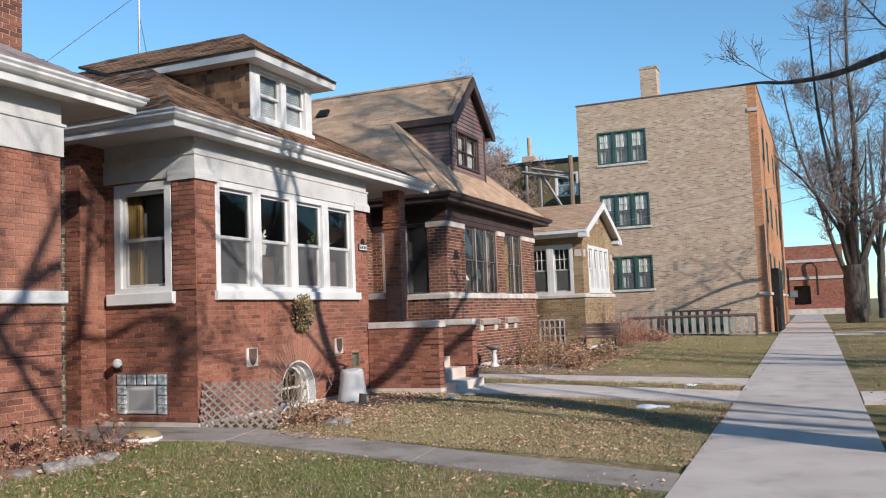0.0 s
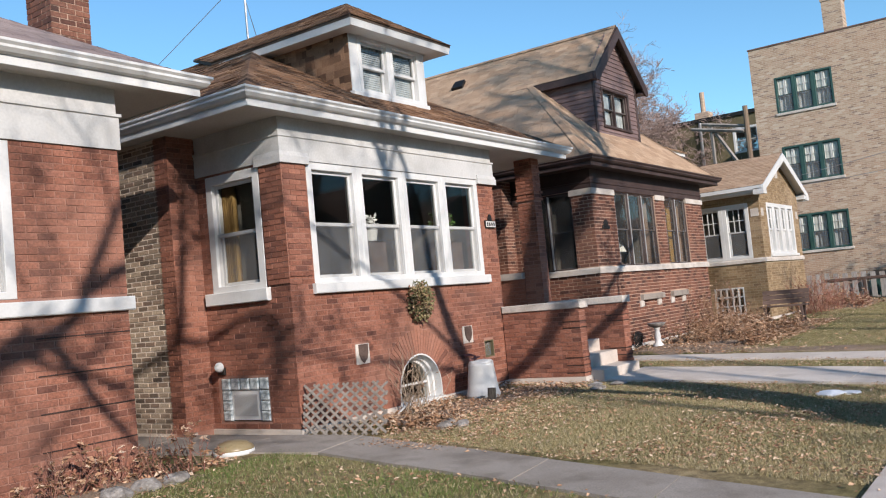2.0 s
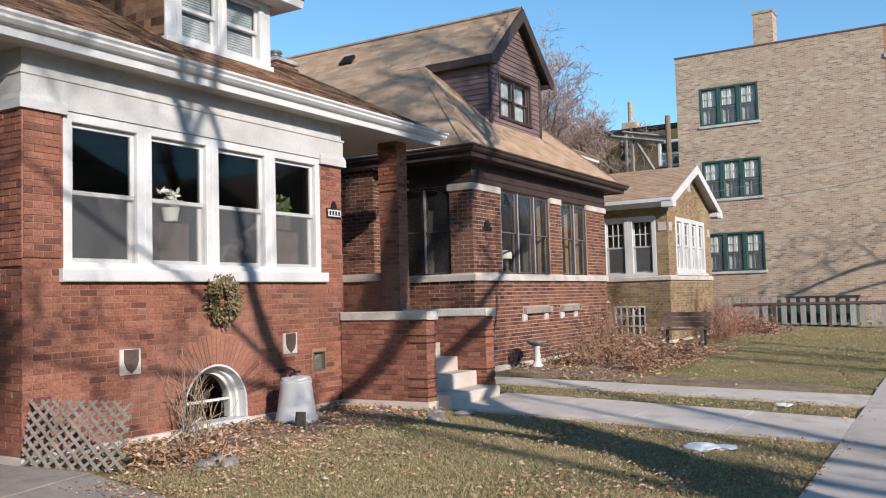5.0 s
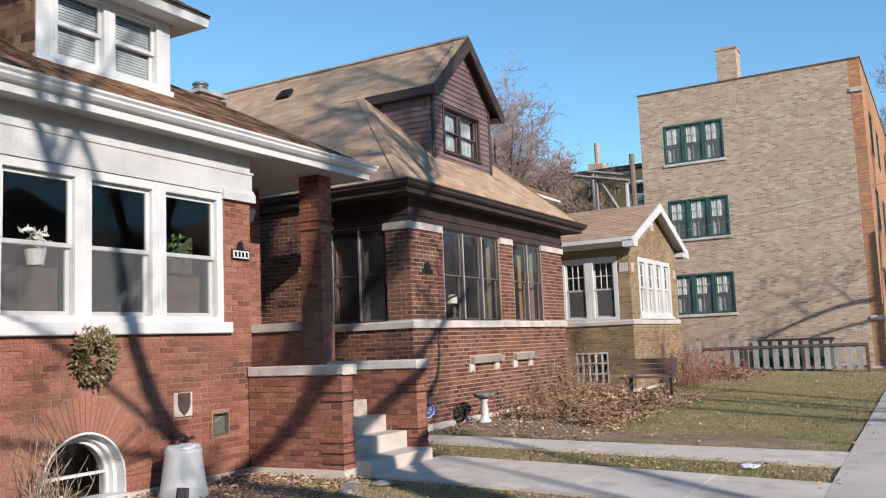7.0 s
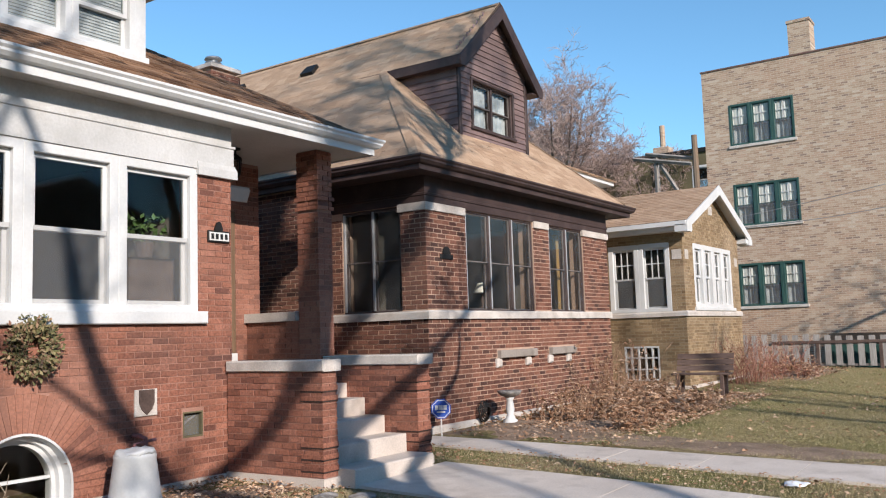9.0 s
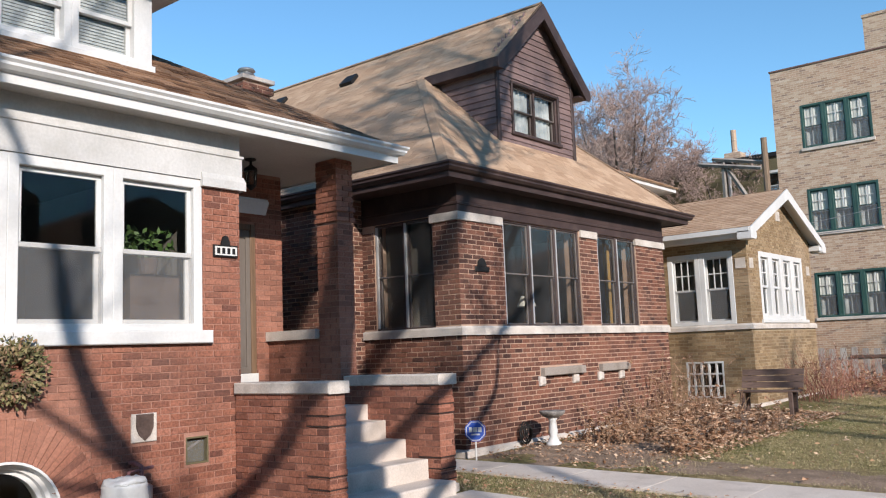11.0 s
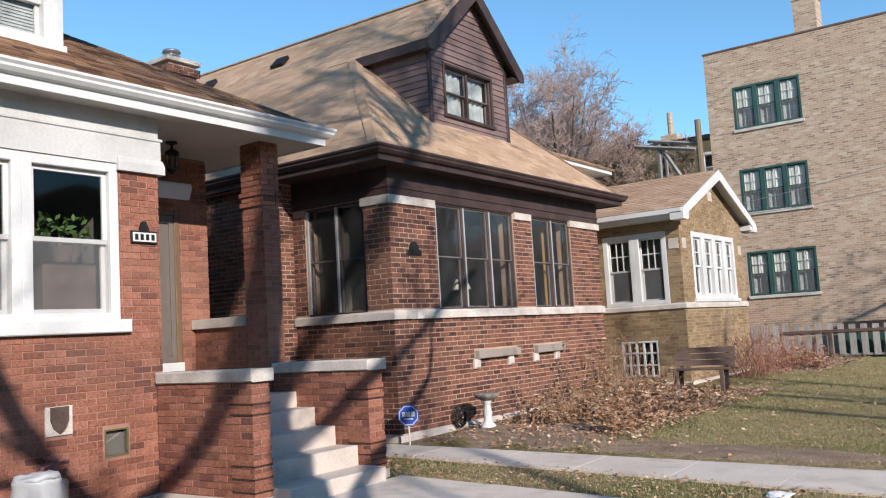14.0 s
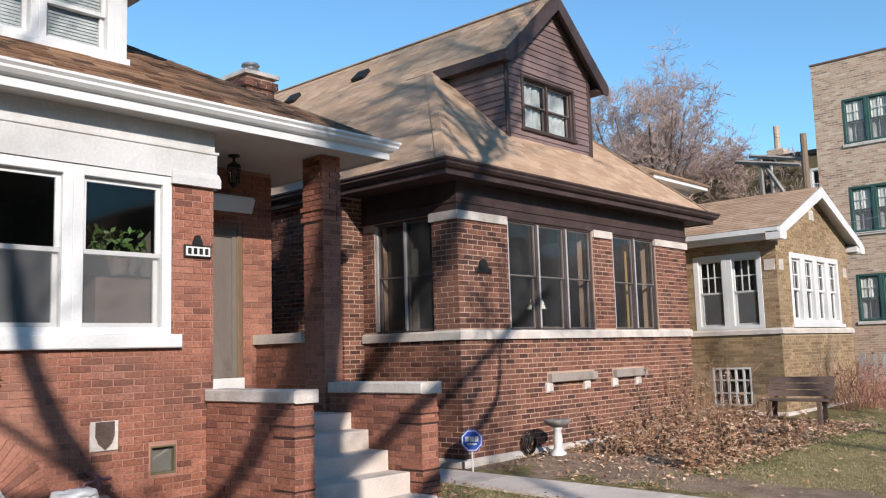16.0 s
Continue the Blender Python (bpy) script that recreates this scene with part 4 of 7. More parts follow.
for k in range(-3, V + 3):
    s = Shape()
    t0, t1 = math.pi * (k + 0.07) / V, math.pi * (k + 0.93) / V
    if k < 0 or k >= V:
        sg, j = (1, -k) if k < 0 else (-1, k - V + 1)
        a, b = sorted((Fo(ARCH_Y) + sg * ARCH_R, Fo(ARCH_Y) + sg * (ARCH_R + ARCH_RING)))
        if ARCH_Z - 0.066 * j < 0.24:
            continue
        s.box(AF, a, b, ARCH_Z - 0.066 * j + 0.004, ARCH_Z - 0.066 * (j - 1) - 0.004, 0, 0.012, back=False)
    else:
        pr = 0.012 + RND.uniform(-0.002, 0.003)
        q = [AF(Fo(ARCH_Y) + r * math.cos(t), ARCH_Z + r * math.sin(t), d) for d in (0.0, pr) for r, t in ((ARCH_R, t0), (ARCH_R + ARCH_RING, t0), (ARCH_R + ARCH_RING, t1), (ARCH_R, t1))]
        s.add(q, [(4, 5, 6, 7), (0, 4, 7, 3), (1, 2, 6, 5), (0, 1, 5, 4), (3, 7, 6, 2)])
    part("brick", s, red_brick, ring)
# solid dark block in place of the unlit cellar space
s = Shape()
s.cube(-2.4, -1.3, -0.13, 4.1, 0.05, 1.05)
part("cellar", s, room_floor, A)
# stone shields and the little vent
for y, z in ((0.79, 1.045), (3.325, 1.095)):
    s = Shape()
    s.bevelled(AF, Fo(y - 0.135), Fo(y + 0.135), z - 0.135, z + 0.135, -0.02, 0.02, 0.006)
    plate = part("stone_plate", s, limestone, A, "white stone plate with a dark shield")
    s = Shape()
    pts = [(-0.09, 0.13), (-0.09, 0.0), (-0.06, -0.07), (0, -0.12), (0.06, -0.07), (0.09, 0.0), (0.09, 0.13)]
    s.slab([AF(Fo(y) + a, z + b, 0.018) for a, b in reversed(pts)], (0.016, 0, 0))
    part("shield", s, dark_wood, plate, "dark carved shield")
s = Shape()
s.border(AF, Fo(3.795), Fo(4.065), 0.685, 0.955, 0.018, 0.018, 0.018, 0.018, -0.1, 0.004, 0.003)
vent = part("cellar_vent", s, olive_wall, A, "small square greenish pane in the brick")
s = Shape()
s.face(AF(Fo(3.80), 0.69, -0.05), AF(Fo(4.06), 0.69, -0.05), AF(Fo(4.06), 0.95, -0.05), AF(Fo(3.80), 0.95, -0.05))
part("pane", s, screen, vent)
s = Shape()
s.box(AF, Fo(3.81), Fo(4.05), 0.70, 0.94, -0.10, -0.07)
part("panel", s, olive_wall, vent)
s = Shape()
s.slab([AF(Fo(3.82), 0.80, -0.068), AF(Fo(3.82), 0.825, -0.068), AF(Fo(4.02), 0.925, -0.068), AF(Fo(4.02), 0.90, -0.068)], (0.008, 0, 0))
part("brace", s, grey_wood, vent)
# roof: hipped front, long ridge, hipped dormer
E0, EY0, EY1, EX, RZ = 4.33, -1.19, 6.77, 0.30, 6.58
RY = (EY0 + EY1) / 2
apex = Vector((EX - (RY - EY0), RY, RZ))
slopes = [[(EX, EY0, E0), (EX, EY1, E0), tuple(apex)],
          [(-11, EY0, E0), (EX, EY0, E0), tuple(apex), (-11, RY, RZ)],
          [(EX, EY1, E0), (-11, EY1, E0), (-11, RY, RZ), tuple(apex)]]
s = Shape()
for p in slopes:
    s.slab([Vector(q) - Vector((0, 0, 0.06)) for q in p], (0, 0, 0.055))
a_roof = part("roof", s, roof_felt, A, "rust brown asphalt shingle roof")
sh = Shape()
for p in slopes:
    shingled(sh, p, tab=0.26, butt=(0.008, 0.022), slip=0.014)
part("shingles", sh, rust_shingle, a_roof, kind="stuff")
hip = Shape()
for e in ((EX, EY0, E0), (EX, EY1, E0)):
    e = Vector(e)
    for k in range(26):
        p, q = e.lerp(apex, k / 26), e.lerp(apex, (k + 1.15) / 26)
        sd = (apex - e).cross(Z).normalized() * 0.11
        dn = Vector((0, 0, -0.055))
        hip.add([p + Vector((0, 0, 0.027)), q + Vector((0, 0, 0.022)), p + sd + dn + Vector((0, 0, 0.027)), q + sd + dn + Vector((0, 0, 0.02)), p - sd + dn + Vector((0, 0, 0.027)), q - sd + dn + Vector((0, 0, 0.02))], [(0, 2, 3, 1), (0, 1, 5, 4)])
part("hip_shingles", hip, rust_shingle, a_roof, kind="stuff")
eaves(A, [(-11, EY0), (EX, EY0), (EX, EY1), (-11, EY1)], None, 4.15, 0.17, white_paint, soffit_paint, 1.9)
# the dormer
DX, DY0, DY1, DZ0, DZ1 = -0.76, 1.99, 3.90, 4.86, 5.98
DM = (DY0 + DY1) / 2
s = Shape()
s.wall(east(DY0, DX), DY1 - DY0, DZ0, DZ1 + 0.02, 0.1, [(0.18, DY1 - DY0 - 0.14, 4.98, 5.90)])
s.cube(-3.4, DX - 0.1, DY0, DY0 + 0.1, 4.7, DZ1)
s.cube(-3.4, DX - 0.1, DY1 - 0.1, DY1, 4.7, DZ1)
dorm = part("dormer", s, white_paint, A, "hipped dormer with two white windows")
s = Shape()
shr = Shape()
for k in range(11):
    z = 4.78 + 0.115 * k
    x = DX - 0.02
    while x > -3.3:
        l = RND.uniform(0.07, 0.17)
        shr.box(south(x - l + 0.004, DY0), 0, l - 0.004, z, z + 0.125, 0.0, 0.010 + 0.0005 * k + RND.uniform(0, 0.006), back=False)
        x -= l
part("side_shingles", shr, rust_shingle, dorm, kind="stuff")
for a, b in ((0.18, 0.97), (0.97, DY1 - DY0 - 0.14)):
    window(A, east(DY0, DX), a, b, 4.98, 5.90, white_paint, "white dormer window", casing=0.08, netted=False)
    for k in range(22):                # a lowered blind behind the glass
        s = Shape()
        s.slab([east(DY0, DX)(u, 5.05 + 0.036 * k + v, d) for u, v, d in ((a + 0.09, 0, -0.125), (b - 0.09, 0, -0.125), (b - 0.09, 0.034, -0.135), (a + 0.09, 0.034, -0.135))], (0.002, 0, 0))
        part("blind_slat", s, curtain_grey, dorm)
sill(A, east(DY0, DX), -0.02, DY1 - DY0 + 0.02, 4.84, 4.98, white_paint, 0.05)
# no attic room: a dark block gives the gloom behind the panes
s = Shape()
s.cube(-3.2, -1.9, DY0 + 0.11, DY1 - 0.11, 4.9, 5.9)
part("attic", s, room_floor, dorm)
dz, dy0, dy1, dx = 6.04, 1.70, 4.30, -0.45
dap = Vector((-1.66, 3.06, 6.83))
dsl = [[(dx, dy0, dz), (dx, dy1, dz), tuple(dap)], [(-2.6, dy0, dz), (dx, dy0, dz), tuple(dap), (-5.6, 3.0, 6.80), (-3.6, dy0, dz)], [(dx, dy1, dz), (-3.6, dy1, dz), (-5.6, 3.0, 6.80), tuple(dap)]]
s = Shape()
for p in dsl:
    s.slab([Vector(q) - Vector((0, 0, 0.05)) for q in p], (0, 0, 0.045))
d_roof = part("dormer_roof", s, roof_felt, A)
sh = Shape()
for p in dsl:
    shingled(sh, p)
part("shingles", sh, rust_shingle, d_roof, kind="stuff")
s = Shape()
s.sweep([(-3.4, dy0 + 0.02), (dx - 0.02, dy0 + 0.02), (dx - 0.02, dy1 - 0.02), (-3.4, dy1 - 0.02)], [(-0.3, dz - 0.155), (0.0, dz - 0.155), (0.015, dz - 0.06), (0.015, dz - 0.01), (-0.3, dz - 0.04)])
part("dormer_eave", s, white_paint, A, "white boxed dormer eave")
# ---- the brown brick bungalow with dark trim ----
taupe_paint = surface("taupe_paint", (0.104, 0.084, 0.076), (0.16, 0.136, 0.124), 3, 50, 0.6, 0.15, 0.1)
alu = surface("aluminium", (0.42, 0.42, 0.42), (0.55, 0.55, 0.55), 3, 60, 0.5, 0.1, 0.1, metal=0.3)
B = thing("bungalow", (-3, 11.5, 0.25), "brown brick bungalow with dark brown trim and a tan shingle roof", "house")
BF, BS = east(8.32), south(-1.90, 8.32)
bo, bs = (lambda y: y - 8.32), (lambda x: x + 1.90)
BW1, BW2, BSW = (bo(9.43), bo(11.68), 2.06, 3.68), (bo(12.30), bo(13.76), 2.06, 3.68), (bs(-1.64), bs(-0.47), 2.06, 3.68)
s = Shape()
s.wall(BF, 6.61, 0.05, 4.14, 0.30, [BW1, BW2])
b_front = part("front_wall", s, mortar_brown, B, "brown brick front wall with pale joints")
rows = bricks(BF, 0, 6.61, 0.34, 3.58, course=0.0725, length=0.213, joint=0.014, holes=[BW1, BW2, (0, 6.7, 1.925, 2.065), (bo(10.26), bo(11.56), 1.26, 1.41), (bo(12.10), bo(13.14), 1.26, 1.41)])
rows.sort(key=lambda r: r[1] + abs(r[3] - 1.6) * 0.9)
lay(b_front, rows, brown_brick, keep=300)
s = Shape()
s.wall(BS, 1.6, 0.05, 4.14, 0.30, [BSW])
b_side = part("bay_wall", s, mortar_brown, B, "brown brick bay side with paired dark windows")
lay(b_side, bricks(BS, 0, 1.907, 0.34, 3.58, [BSW, (0, 3, 1.925, 2.065)], course=0.0725, length=0.213, joint=0.014), brown_brick)
s = Shape()
s.wall(east(7.92, -1.90), 0.40, 0.05, 4.14, 0.3)
b_ret = part("set_back_wall", s, mortar_brown, B)
lay(b_ret, bricks(east(7.92, -1.90), 0, 0.40, 0.34, 4.1, joint=0.014), brown_brick)
s = Shape()
s.wall(south(-12, 7.92), 9.8, 0.05, 4.14, 0.3)
b_long = part("side_wall", s, mortar_brown, B, "shaded brown brick side wall")
lay(b_long, bricks(south(-12, 7.92), 4.5, 10.107, 0.34, 4.1, joint=0.014), brown_brick)
s = Shape()
s.wall(Place((-12, 14.93, 0), (1, 0, 0), (0, 1, 0)), 11.7, 0.05, 4.14, 0.3)
part("north_wall", s, mortar_brown, B)
s = Shape()
s.wall(Place((-12, 7.92, 0), (0, 1, 0), (-1, 0, 0)), 7.0, 0.05, 4.14, 0.3)
part("rear_wall", s, mortar_brown, B)
s = Shape()
s.sweep([(-1.90, 8.32), (0, 8.32), (0, 14.93)], [(-0.02, 0.0), (0.05, 0.0), (0.05, 0.32), (0.0, 0.345), (-0.02, 0.345)])
part("foundation", s, limestone, B, "pinkish painted foundation")
s = Shape()
s.sweep([(-1.90, 8.32), (0, 8.32), (0, 14.95)], [(-0.02, 1.93), (0.05, 1.93), (0.05, 2.03), (0.03, 2.06), (-0.02, 2.06)])
part("belt_course", s, limestone, B, "pale limestone belt under the windows")
for pth in ([(-0.50, 8.32), (0, 8.32), (0, 9.40)], [(0, 11.70), (0, 12.27)], [(0, 13.72), (0, 14.96)]):
    s = Shape()
    s.sweep(pth, [(-0.02, 3.58), (0.035, 3.58), (0.035, 3.70), (-0.02, 3.70)])
    part("pier_cap", s, limestone, B, "white stone pier cap")
s = Shape()
s.sweep([(-1.90, 8.32), (0, 8.32), (0, 14.95)], [(-0.02, 3.685), (0.012, 3.685), (0.012, 3.80), (0.03, 3.81), (0.03, 3.84), (0.008, 3.85), (0.008, 4.14), (-0.02, 4.14)])
part("frieze", s, brown_paint, B, "dark brown boarded frieze")
for w, (a, b, c, d), n in ((BF, BW1, 3), (BF, BW2, 2), (BS, BSW, 2)):
    for k in range(n):
        p, q = a + (b - a) * k / n, a + (b - a) * (k + 1) / n
        window(B, w, p, q, c, d, brown_paint, "dark framed window with a bright storm sash", casing=0.03, sash=0.02, netted=False, proud=-0.02, sash_paint=taupe_paint, veil=True)
        st = Shape()
        u = p + 0.012
        st.box(w, u, u + 0.03, c + 0.03, d - 0.03, -0.045, -0.012)
        part("storm_strip", st, alu, B, "bright metal storm window strip")
for y0, y1 in ((10.28, 11.54), (12.12, 13.12)):
    s = Shape()
    s.bevelled(BF, bo(y0), bo(y1), 1.27, 1.40, -0.05, 0.09, 0.012)
    lint = part("stone_ledge", s, stained_concrete, B, "weathered stone ledge on brackets")
    for y in (y0 - 0.08, y1 - 0.33):
        s = Shape()
        s.bevelled(BF, bo(y), bo(y + 0.15), 1.12, 1.268, -0.03, 0.07, 0.03)
        part("stone_bracket", s, limestone, lint)
room(B, -5.0, -0.31, 8.63, 14.4, 1.2, 3.95)
drape(B, BF, bo(13.15), bo(13.6), 2.1, 3.6, -0.36, curtain_gold, label="gold curtain behind glass")
drape(B, BS, bs(-1.60), bs(-1.10), 2.1, 3.6, -0.85, curtain_gold, label="tan curtain behind glass", fold=0.02)
drape(B, BS, bs(-1.02), bs(-0.50), 2.1, 3.6, -0.85, room_paint, label="grey curtain behind glass", fold=0.02)


def table_lamp(x, y, z, label):
    t = thing("table_lamp", (x, y, z), label, "lamp")
    s = Shape()
    s.lathe(x, y, [(0.08, z), (0.08, z + 0.02), (0.02, z + 0.05), (0.05, z + 0.14), (0.02, z + 0.26), (0.012, z + 0.32)], 14)
    part("base", s, dark_wood, t, smooth=True)
    s = Shape()
    s.lathe(x, y, [(0.17, z + 0.28), (0.172, z + 0.29), (0.09, z + 0.46), (0.085, z + 0.46)], 18)
    part("shade", s, lamp_shade, t, smooth=True)


def stand(x, y, z0, z1, w):
    t = thing("side_table", (x, y, z0), "dark wooden side table inside the window", "table")
    s = Shape()
    s.cube(x - w, x + w, y - w, y + w, z1 - 0.04, z1)
    part("tabletop", s, dark_wood, t)
    for a in (-1, 1):
        for b in (-1, 1):
            s = Shape()
            s.cube(x + a * (w - 0.04) - 0.02, x + a * (w - 0.04) + 0.02, y + b * (w - 0.04) - 0.02, y + b * (w - 0.04) + 0.02, z0, z1 - 0.04)
            part("leg", s, dark_wood, t)


for x, y in ((-0.7, 9.75), (-0.75, 11.1)):
    stand(x, y, 1.2, 2.14, 0.25)
    table_lamp(x, y, 2.14, "table lamp with a white shade behind the window")
# roof: side slopes that run out over a gabled dormer, hipped below it
e0, y0, y1, ex, rz = 4.30, 7.77, 15.53, 0.32, 7.92
ry, tan_b = (y0 + y1) / 2, (7.92 - 4.30) / 3.88
gy, gz_ = 10.22, 4.30 + (10.22 - 7.77) * (7.92 - 4.30) / 3.88
hx = ex - (gy - y0)
gy2, gx0 = 2 * ry - gy, -0.47
slopes = [[(-13, y0, e0), (ex, y0, e0), (hx, gy, gz_), (-13, gy, gz_)], [(-13, gy, gz_), (gx0, gy, gz_), (gx0, ry, rz), (-13, ry, rz)],
          [(ex, y1, e0), (-13, y1, e0), (-13, gy2, gz_), (hx, gy2, gz_)], [(gx0, gy2, gz_), (-13, gy2, gz_), (-13, ry, rz), (gx0, ry, rz)],
          [(ex, y0, e0), (ex, y1, e0), (hx, gy2, gz_), (hx, gy, gz_)]]
s = Shape()
for p in slopes:
    s.slab([Vector(q) - Vector((0, 0, 0.06)) for q in p], (0, 0, 0.055))
b_roof = part("roof", s, roof_felt, B, "sun-bleached tan asphalt shingle roof")
sh = Shape()
for p in slopes:
    shingled(sh, p, butt=(0.005, 0.009), slip=0.004)
part("shingles", sh, tan_shingle, b_roof, kind="stuff")
hip = Shape()
for e, t in (((ex, y0, e0), (hx, gy, gz_)), ((ex, y1, e0), (hx, gy2, gz_)), ((gx0, ry, rz), (-13, ry, rz))):
    e, t = Vector(e), Vector(t)
    n = int((t - e).length / 0.15)
    for k in range(n):
        p, q = e.lerp(t, k / n), e.lerp(t, (k + 1.15) / n)
        sd = (t - e).cross(Z).normalized() * 0.12
        dn = Vector((0, 0, -0.085 if t.z > rz - 0.1 else -0.06))
        hip.add([p + Vector((0, 0, 0.020)), q + Vector((0, 0, 0.014)), p + sd + dn + Vector((0, 0, 0.018)), q + sd + dn + Vector((0, 0, 0.012)), p - sd + dn + Vector((0, 0, 0.018)), q - sd + dn + Vector((0, 0, 0.012))], [(0, 2, 3, 1), (0, 1, 5, 4)])
part("hip_shingles", hip, tan_shingle, b_roof, kind="stuff")
eaves(B, [(-13, y0), (ex, y0), (ex, y1), (-13, y1)], None, 4.12, 0.16, brown_paint, brown_paint, 0.75)
# roof vents
for x, y in ((-4.65, 10.9), (-6.82, 10.9)):
    z = 4.30 + (y - 7.77) * tan_b
    v = thing("roof_vent", (x, y, z), "small dark metal roof vent", "vent")
    s = Shape()
    s.slab([(x - 0.17, y - 0.10, z - 0.09), (x + 0.17, y - 0.10, z - 0.09), (x + 0.15, y + 0.10, z + 0.12), (x - 0.15, y + 0.10, z + 0.12)], (0, -0.05, 0.055))
    part("hood", s, black_iron, v)
# gabled dormer: clapboard face, side boards, bargeboards, window
gx, d0, d1, zb = -0.66, 10.36, 12.82, 5.05
gyc = ry
face_ = east(d0, gx)
s = Shape()
s.wall(face_, d1 - d0, zb, gz_ + 0.05, 0.1, [(0.46, 1.90, 5.42, 6.27)])
top = [(d0, gz_ + 0.05), (d1, gz_ + 0.05), (ry + 0.05, rz - 0.12), (ry - 0.05, rz - 0.12)]
s.slab([Vector((gx - 0.1, a, b)) for a, b in top], (0.1, 0, 0))
s.cube(-2.6, gx - 0.1, d0, d0 + 0.08, zb, gz_)
s.cube(-2.6, gx - 0.1, d1 - 0.08, d1, zb, gz_)
g_dorm = part("dormer", s, siding_paint, B, "gabled dormer with brown clapboard siding")
clap = []
z = zb
while z < rz - 0.25:
    lim = 0.0 if z < gz_ else (z - gz_) / (rz - gz_) * (ry - gy) - 0.13
    for a, b in spans(max(0.0, lim), min(d1 - d0, d1 - d0 - lim), z + 0.05, [(0.40, 1.96, 5.36, 6.33)]):
        clap.append(Shape())
        clap[-1].add([face_(a, z, 0.004), face_(b, z, 0.004), face_(b, z, 0.026), face_(a, z, 0.026), face_(b, z + 0.115, 0.006), face_(a, z + 0.115, 0.006)], [(0, 1, 2, 3), (3, 2, 4, 5), (0, 3, 5), (1, 4, 2)])
    if z < gz_ - 0.05:
        w = south(-2.6, d0)
        clap.append(Shape())
        clap[-1].add([w(0, z, 0.004), w(2.6 + gx, z, 0.004), w(2.6 + gx, z, 0.026), w(0, z, 0.026), w(2.6 + gx, z + 0.115, 0.006), w(0, z + 0.115, 0.006)], [(0, 1, 2, 3), (3, 2, 4, 5), (0, 3, 5), (1, 4, 2)])
    z += 0.11
for c in clap:
    part("clapboard", c, siding_paint, g_dorm)
s = Shape()
for a, b, c, d, e in ((-0.02, 0.07, zb, gz_, 0.04), (d1 - d0 - 0.07, d1 - d0 + 0.02, zb, gz_, 0.04), (0.41, 0.46, 5.42, 6.32, 0.045), (1.90, 1.95, 5.42, 6.32, 0.045), (0.46, 1.90, 6.27, 6.32, 0.044), (0.38, 1.98, 5.36, 5.42, 0.06)):
    s = Shape()
    s.bevelled(face_, a, b, c, d, 0.0, e)
    part("trim_board", s, brown_paint, B)
for a, b in ((0.46, 1.18), (1.18, 1.90)):
    window(B, face_, a, b, 5.42, 6.27, brown_paint, "dark dormer window with white curtains", casing=0.025, sash=0.022, netted=False, proud=-0.01, sash_paint=taupe_paint)
    drape(B, face_, a + 0.05, b - 0.05, 5.46, 6.25, -0.13, curtain_grey, fold=0.02, waves=4)
# dark block stands for the unlit attic behind the dormer window
s = Shape()
s.cube(-2.4, -1.05, d0 + 0.1, d1 - 0.1, 5.1, 6.6)
part("attic", s, room_floor, g_dorm)
for sg in (-1, 1):
    a, b = Vector((gx0, ry + sg * (ry - gy + 0.09), gz_ - 0.13)), Vector((gx0, ry + sg * 0.001, rz - 0.045))
    s = Shape()
    s.slab([a, a + Vector((0, -sg * 0.02, 0.09)), b, b - Vector((0, 0, 0.28)), a + Vector((0, -sg * 0.17, -0.09)), a + Vector((0, -sg * 0.02, -0.09))], (0.045, 0, 0))
    part("bargeboard", s, brown_paint, B, "dark brown bargeboard")
for a, b, c in ((gy - 0.05, gy, 0.03), (gy2, gy2 + 0.05, 0.03), (gy + 0.001, d0 + 0.02, 0.16), (d1 - 0.02, gy2 - 0.001, 0.16)):
    s = Shape()
    s.cube(-2.7, gx0 - 0.005, a, b, gz_ - 0.19, gz_ - c)
    part("eave_board", s, brown_paint, B)
# side chimney
s = Shape()
s.cube(-4.68, -4.12, 7.80, 8.36, 3.5, 6.50)
s.cube(-4.73, -4.07, 7.75, 8.41, 6.30, 6.42)
chim = part("chimney", s, mortar_brown, B, "brick chimney with a metal cowl")
rows = bricks(south(-4.68, 7.80), 0, 0.56, 4.4, 6.3) + bricks(east(7.80, -4.12), 0, 0.56, 4.4, 6.3) + bricks(south(-4.73, 7.75), 0, 0.66, 6.30, 6.43) + bricks(east(7.75, -4.07), 0, 0.66, 6.30, 6.43)
lay(chim, rows, brown_brick)
s = Shape()
s.cube(-4.75, -4.05, 7.73, 8.43, 6.50, 6.57)
part("chimney_cap", s, limestone, chim)
s = Shape()
s.lathe(-4.4, 8.08, [(0.10, 6.57), (0.10, 6.66), (0.15, 6.67), (0.15, 6.69), (0.10, 6.70), (0.10, 6.74), (0.16, 6.75), (0.14, 6.79), (0.02, 6.81)], 16)
part("cowl", s, grey_metal, chim, smooth=True)

# ---- the yellow brick bungalow with a gabled sun porch ----
C = thing("bungalow", (-1, 18.4, 0.3), "yellow brick bungalow with a white trimmed gabled sun porch", "house")
CX, CY0, CY1 = 0.97, 16.88, 21.13
CF, CS = east(CY0, CX), south(-1.4, CY0)
CWF, CWS, CWB = (0.68, 3.58, 2.14, 3.62), (0.58, 2.06, 2.06, 3.62), (0.86, 1.70, 0.50, 1.28)
s = Shape()
s.wall(CF, 4.25, 0.1, 4.05, 0.28, [CWF])
s.slab([CF(0, 4.05, -0.28), CF(4.25, 4.05, -0.28), CF(2.125, 5.08, -0.28)], (0.28, 0, 0))
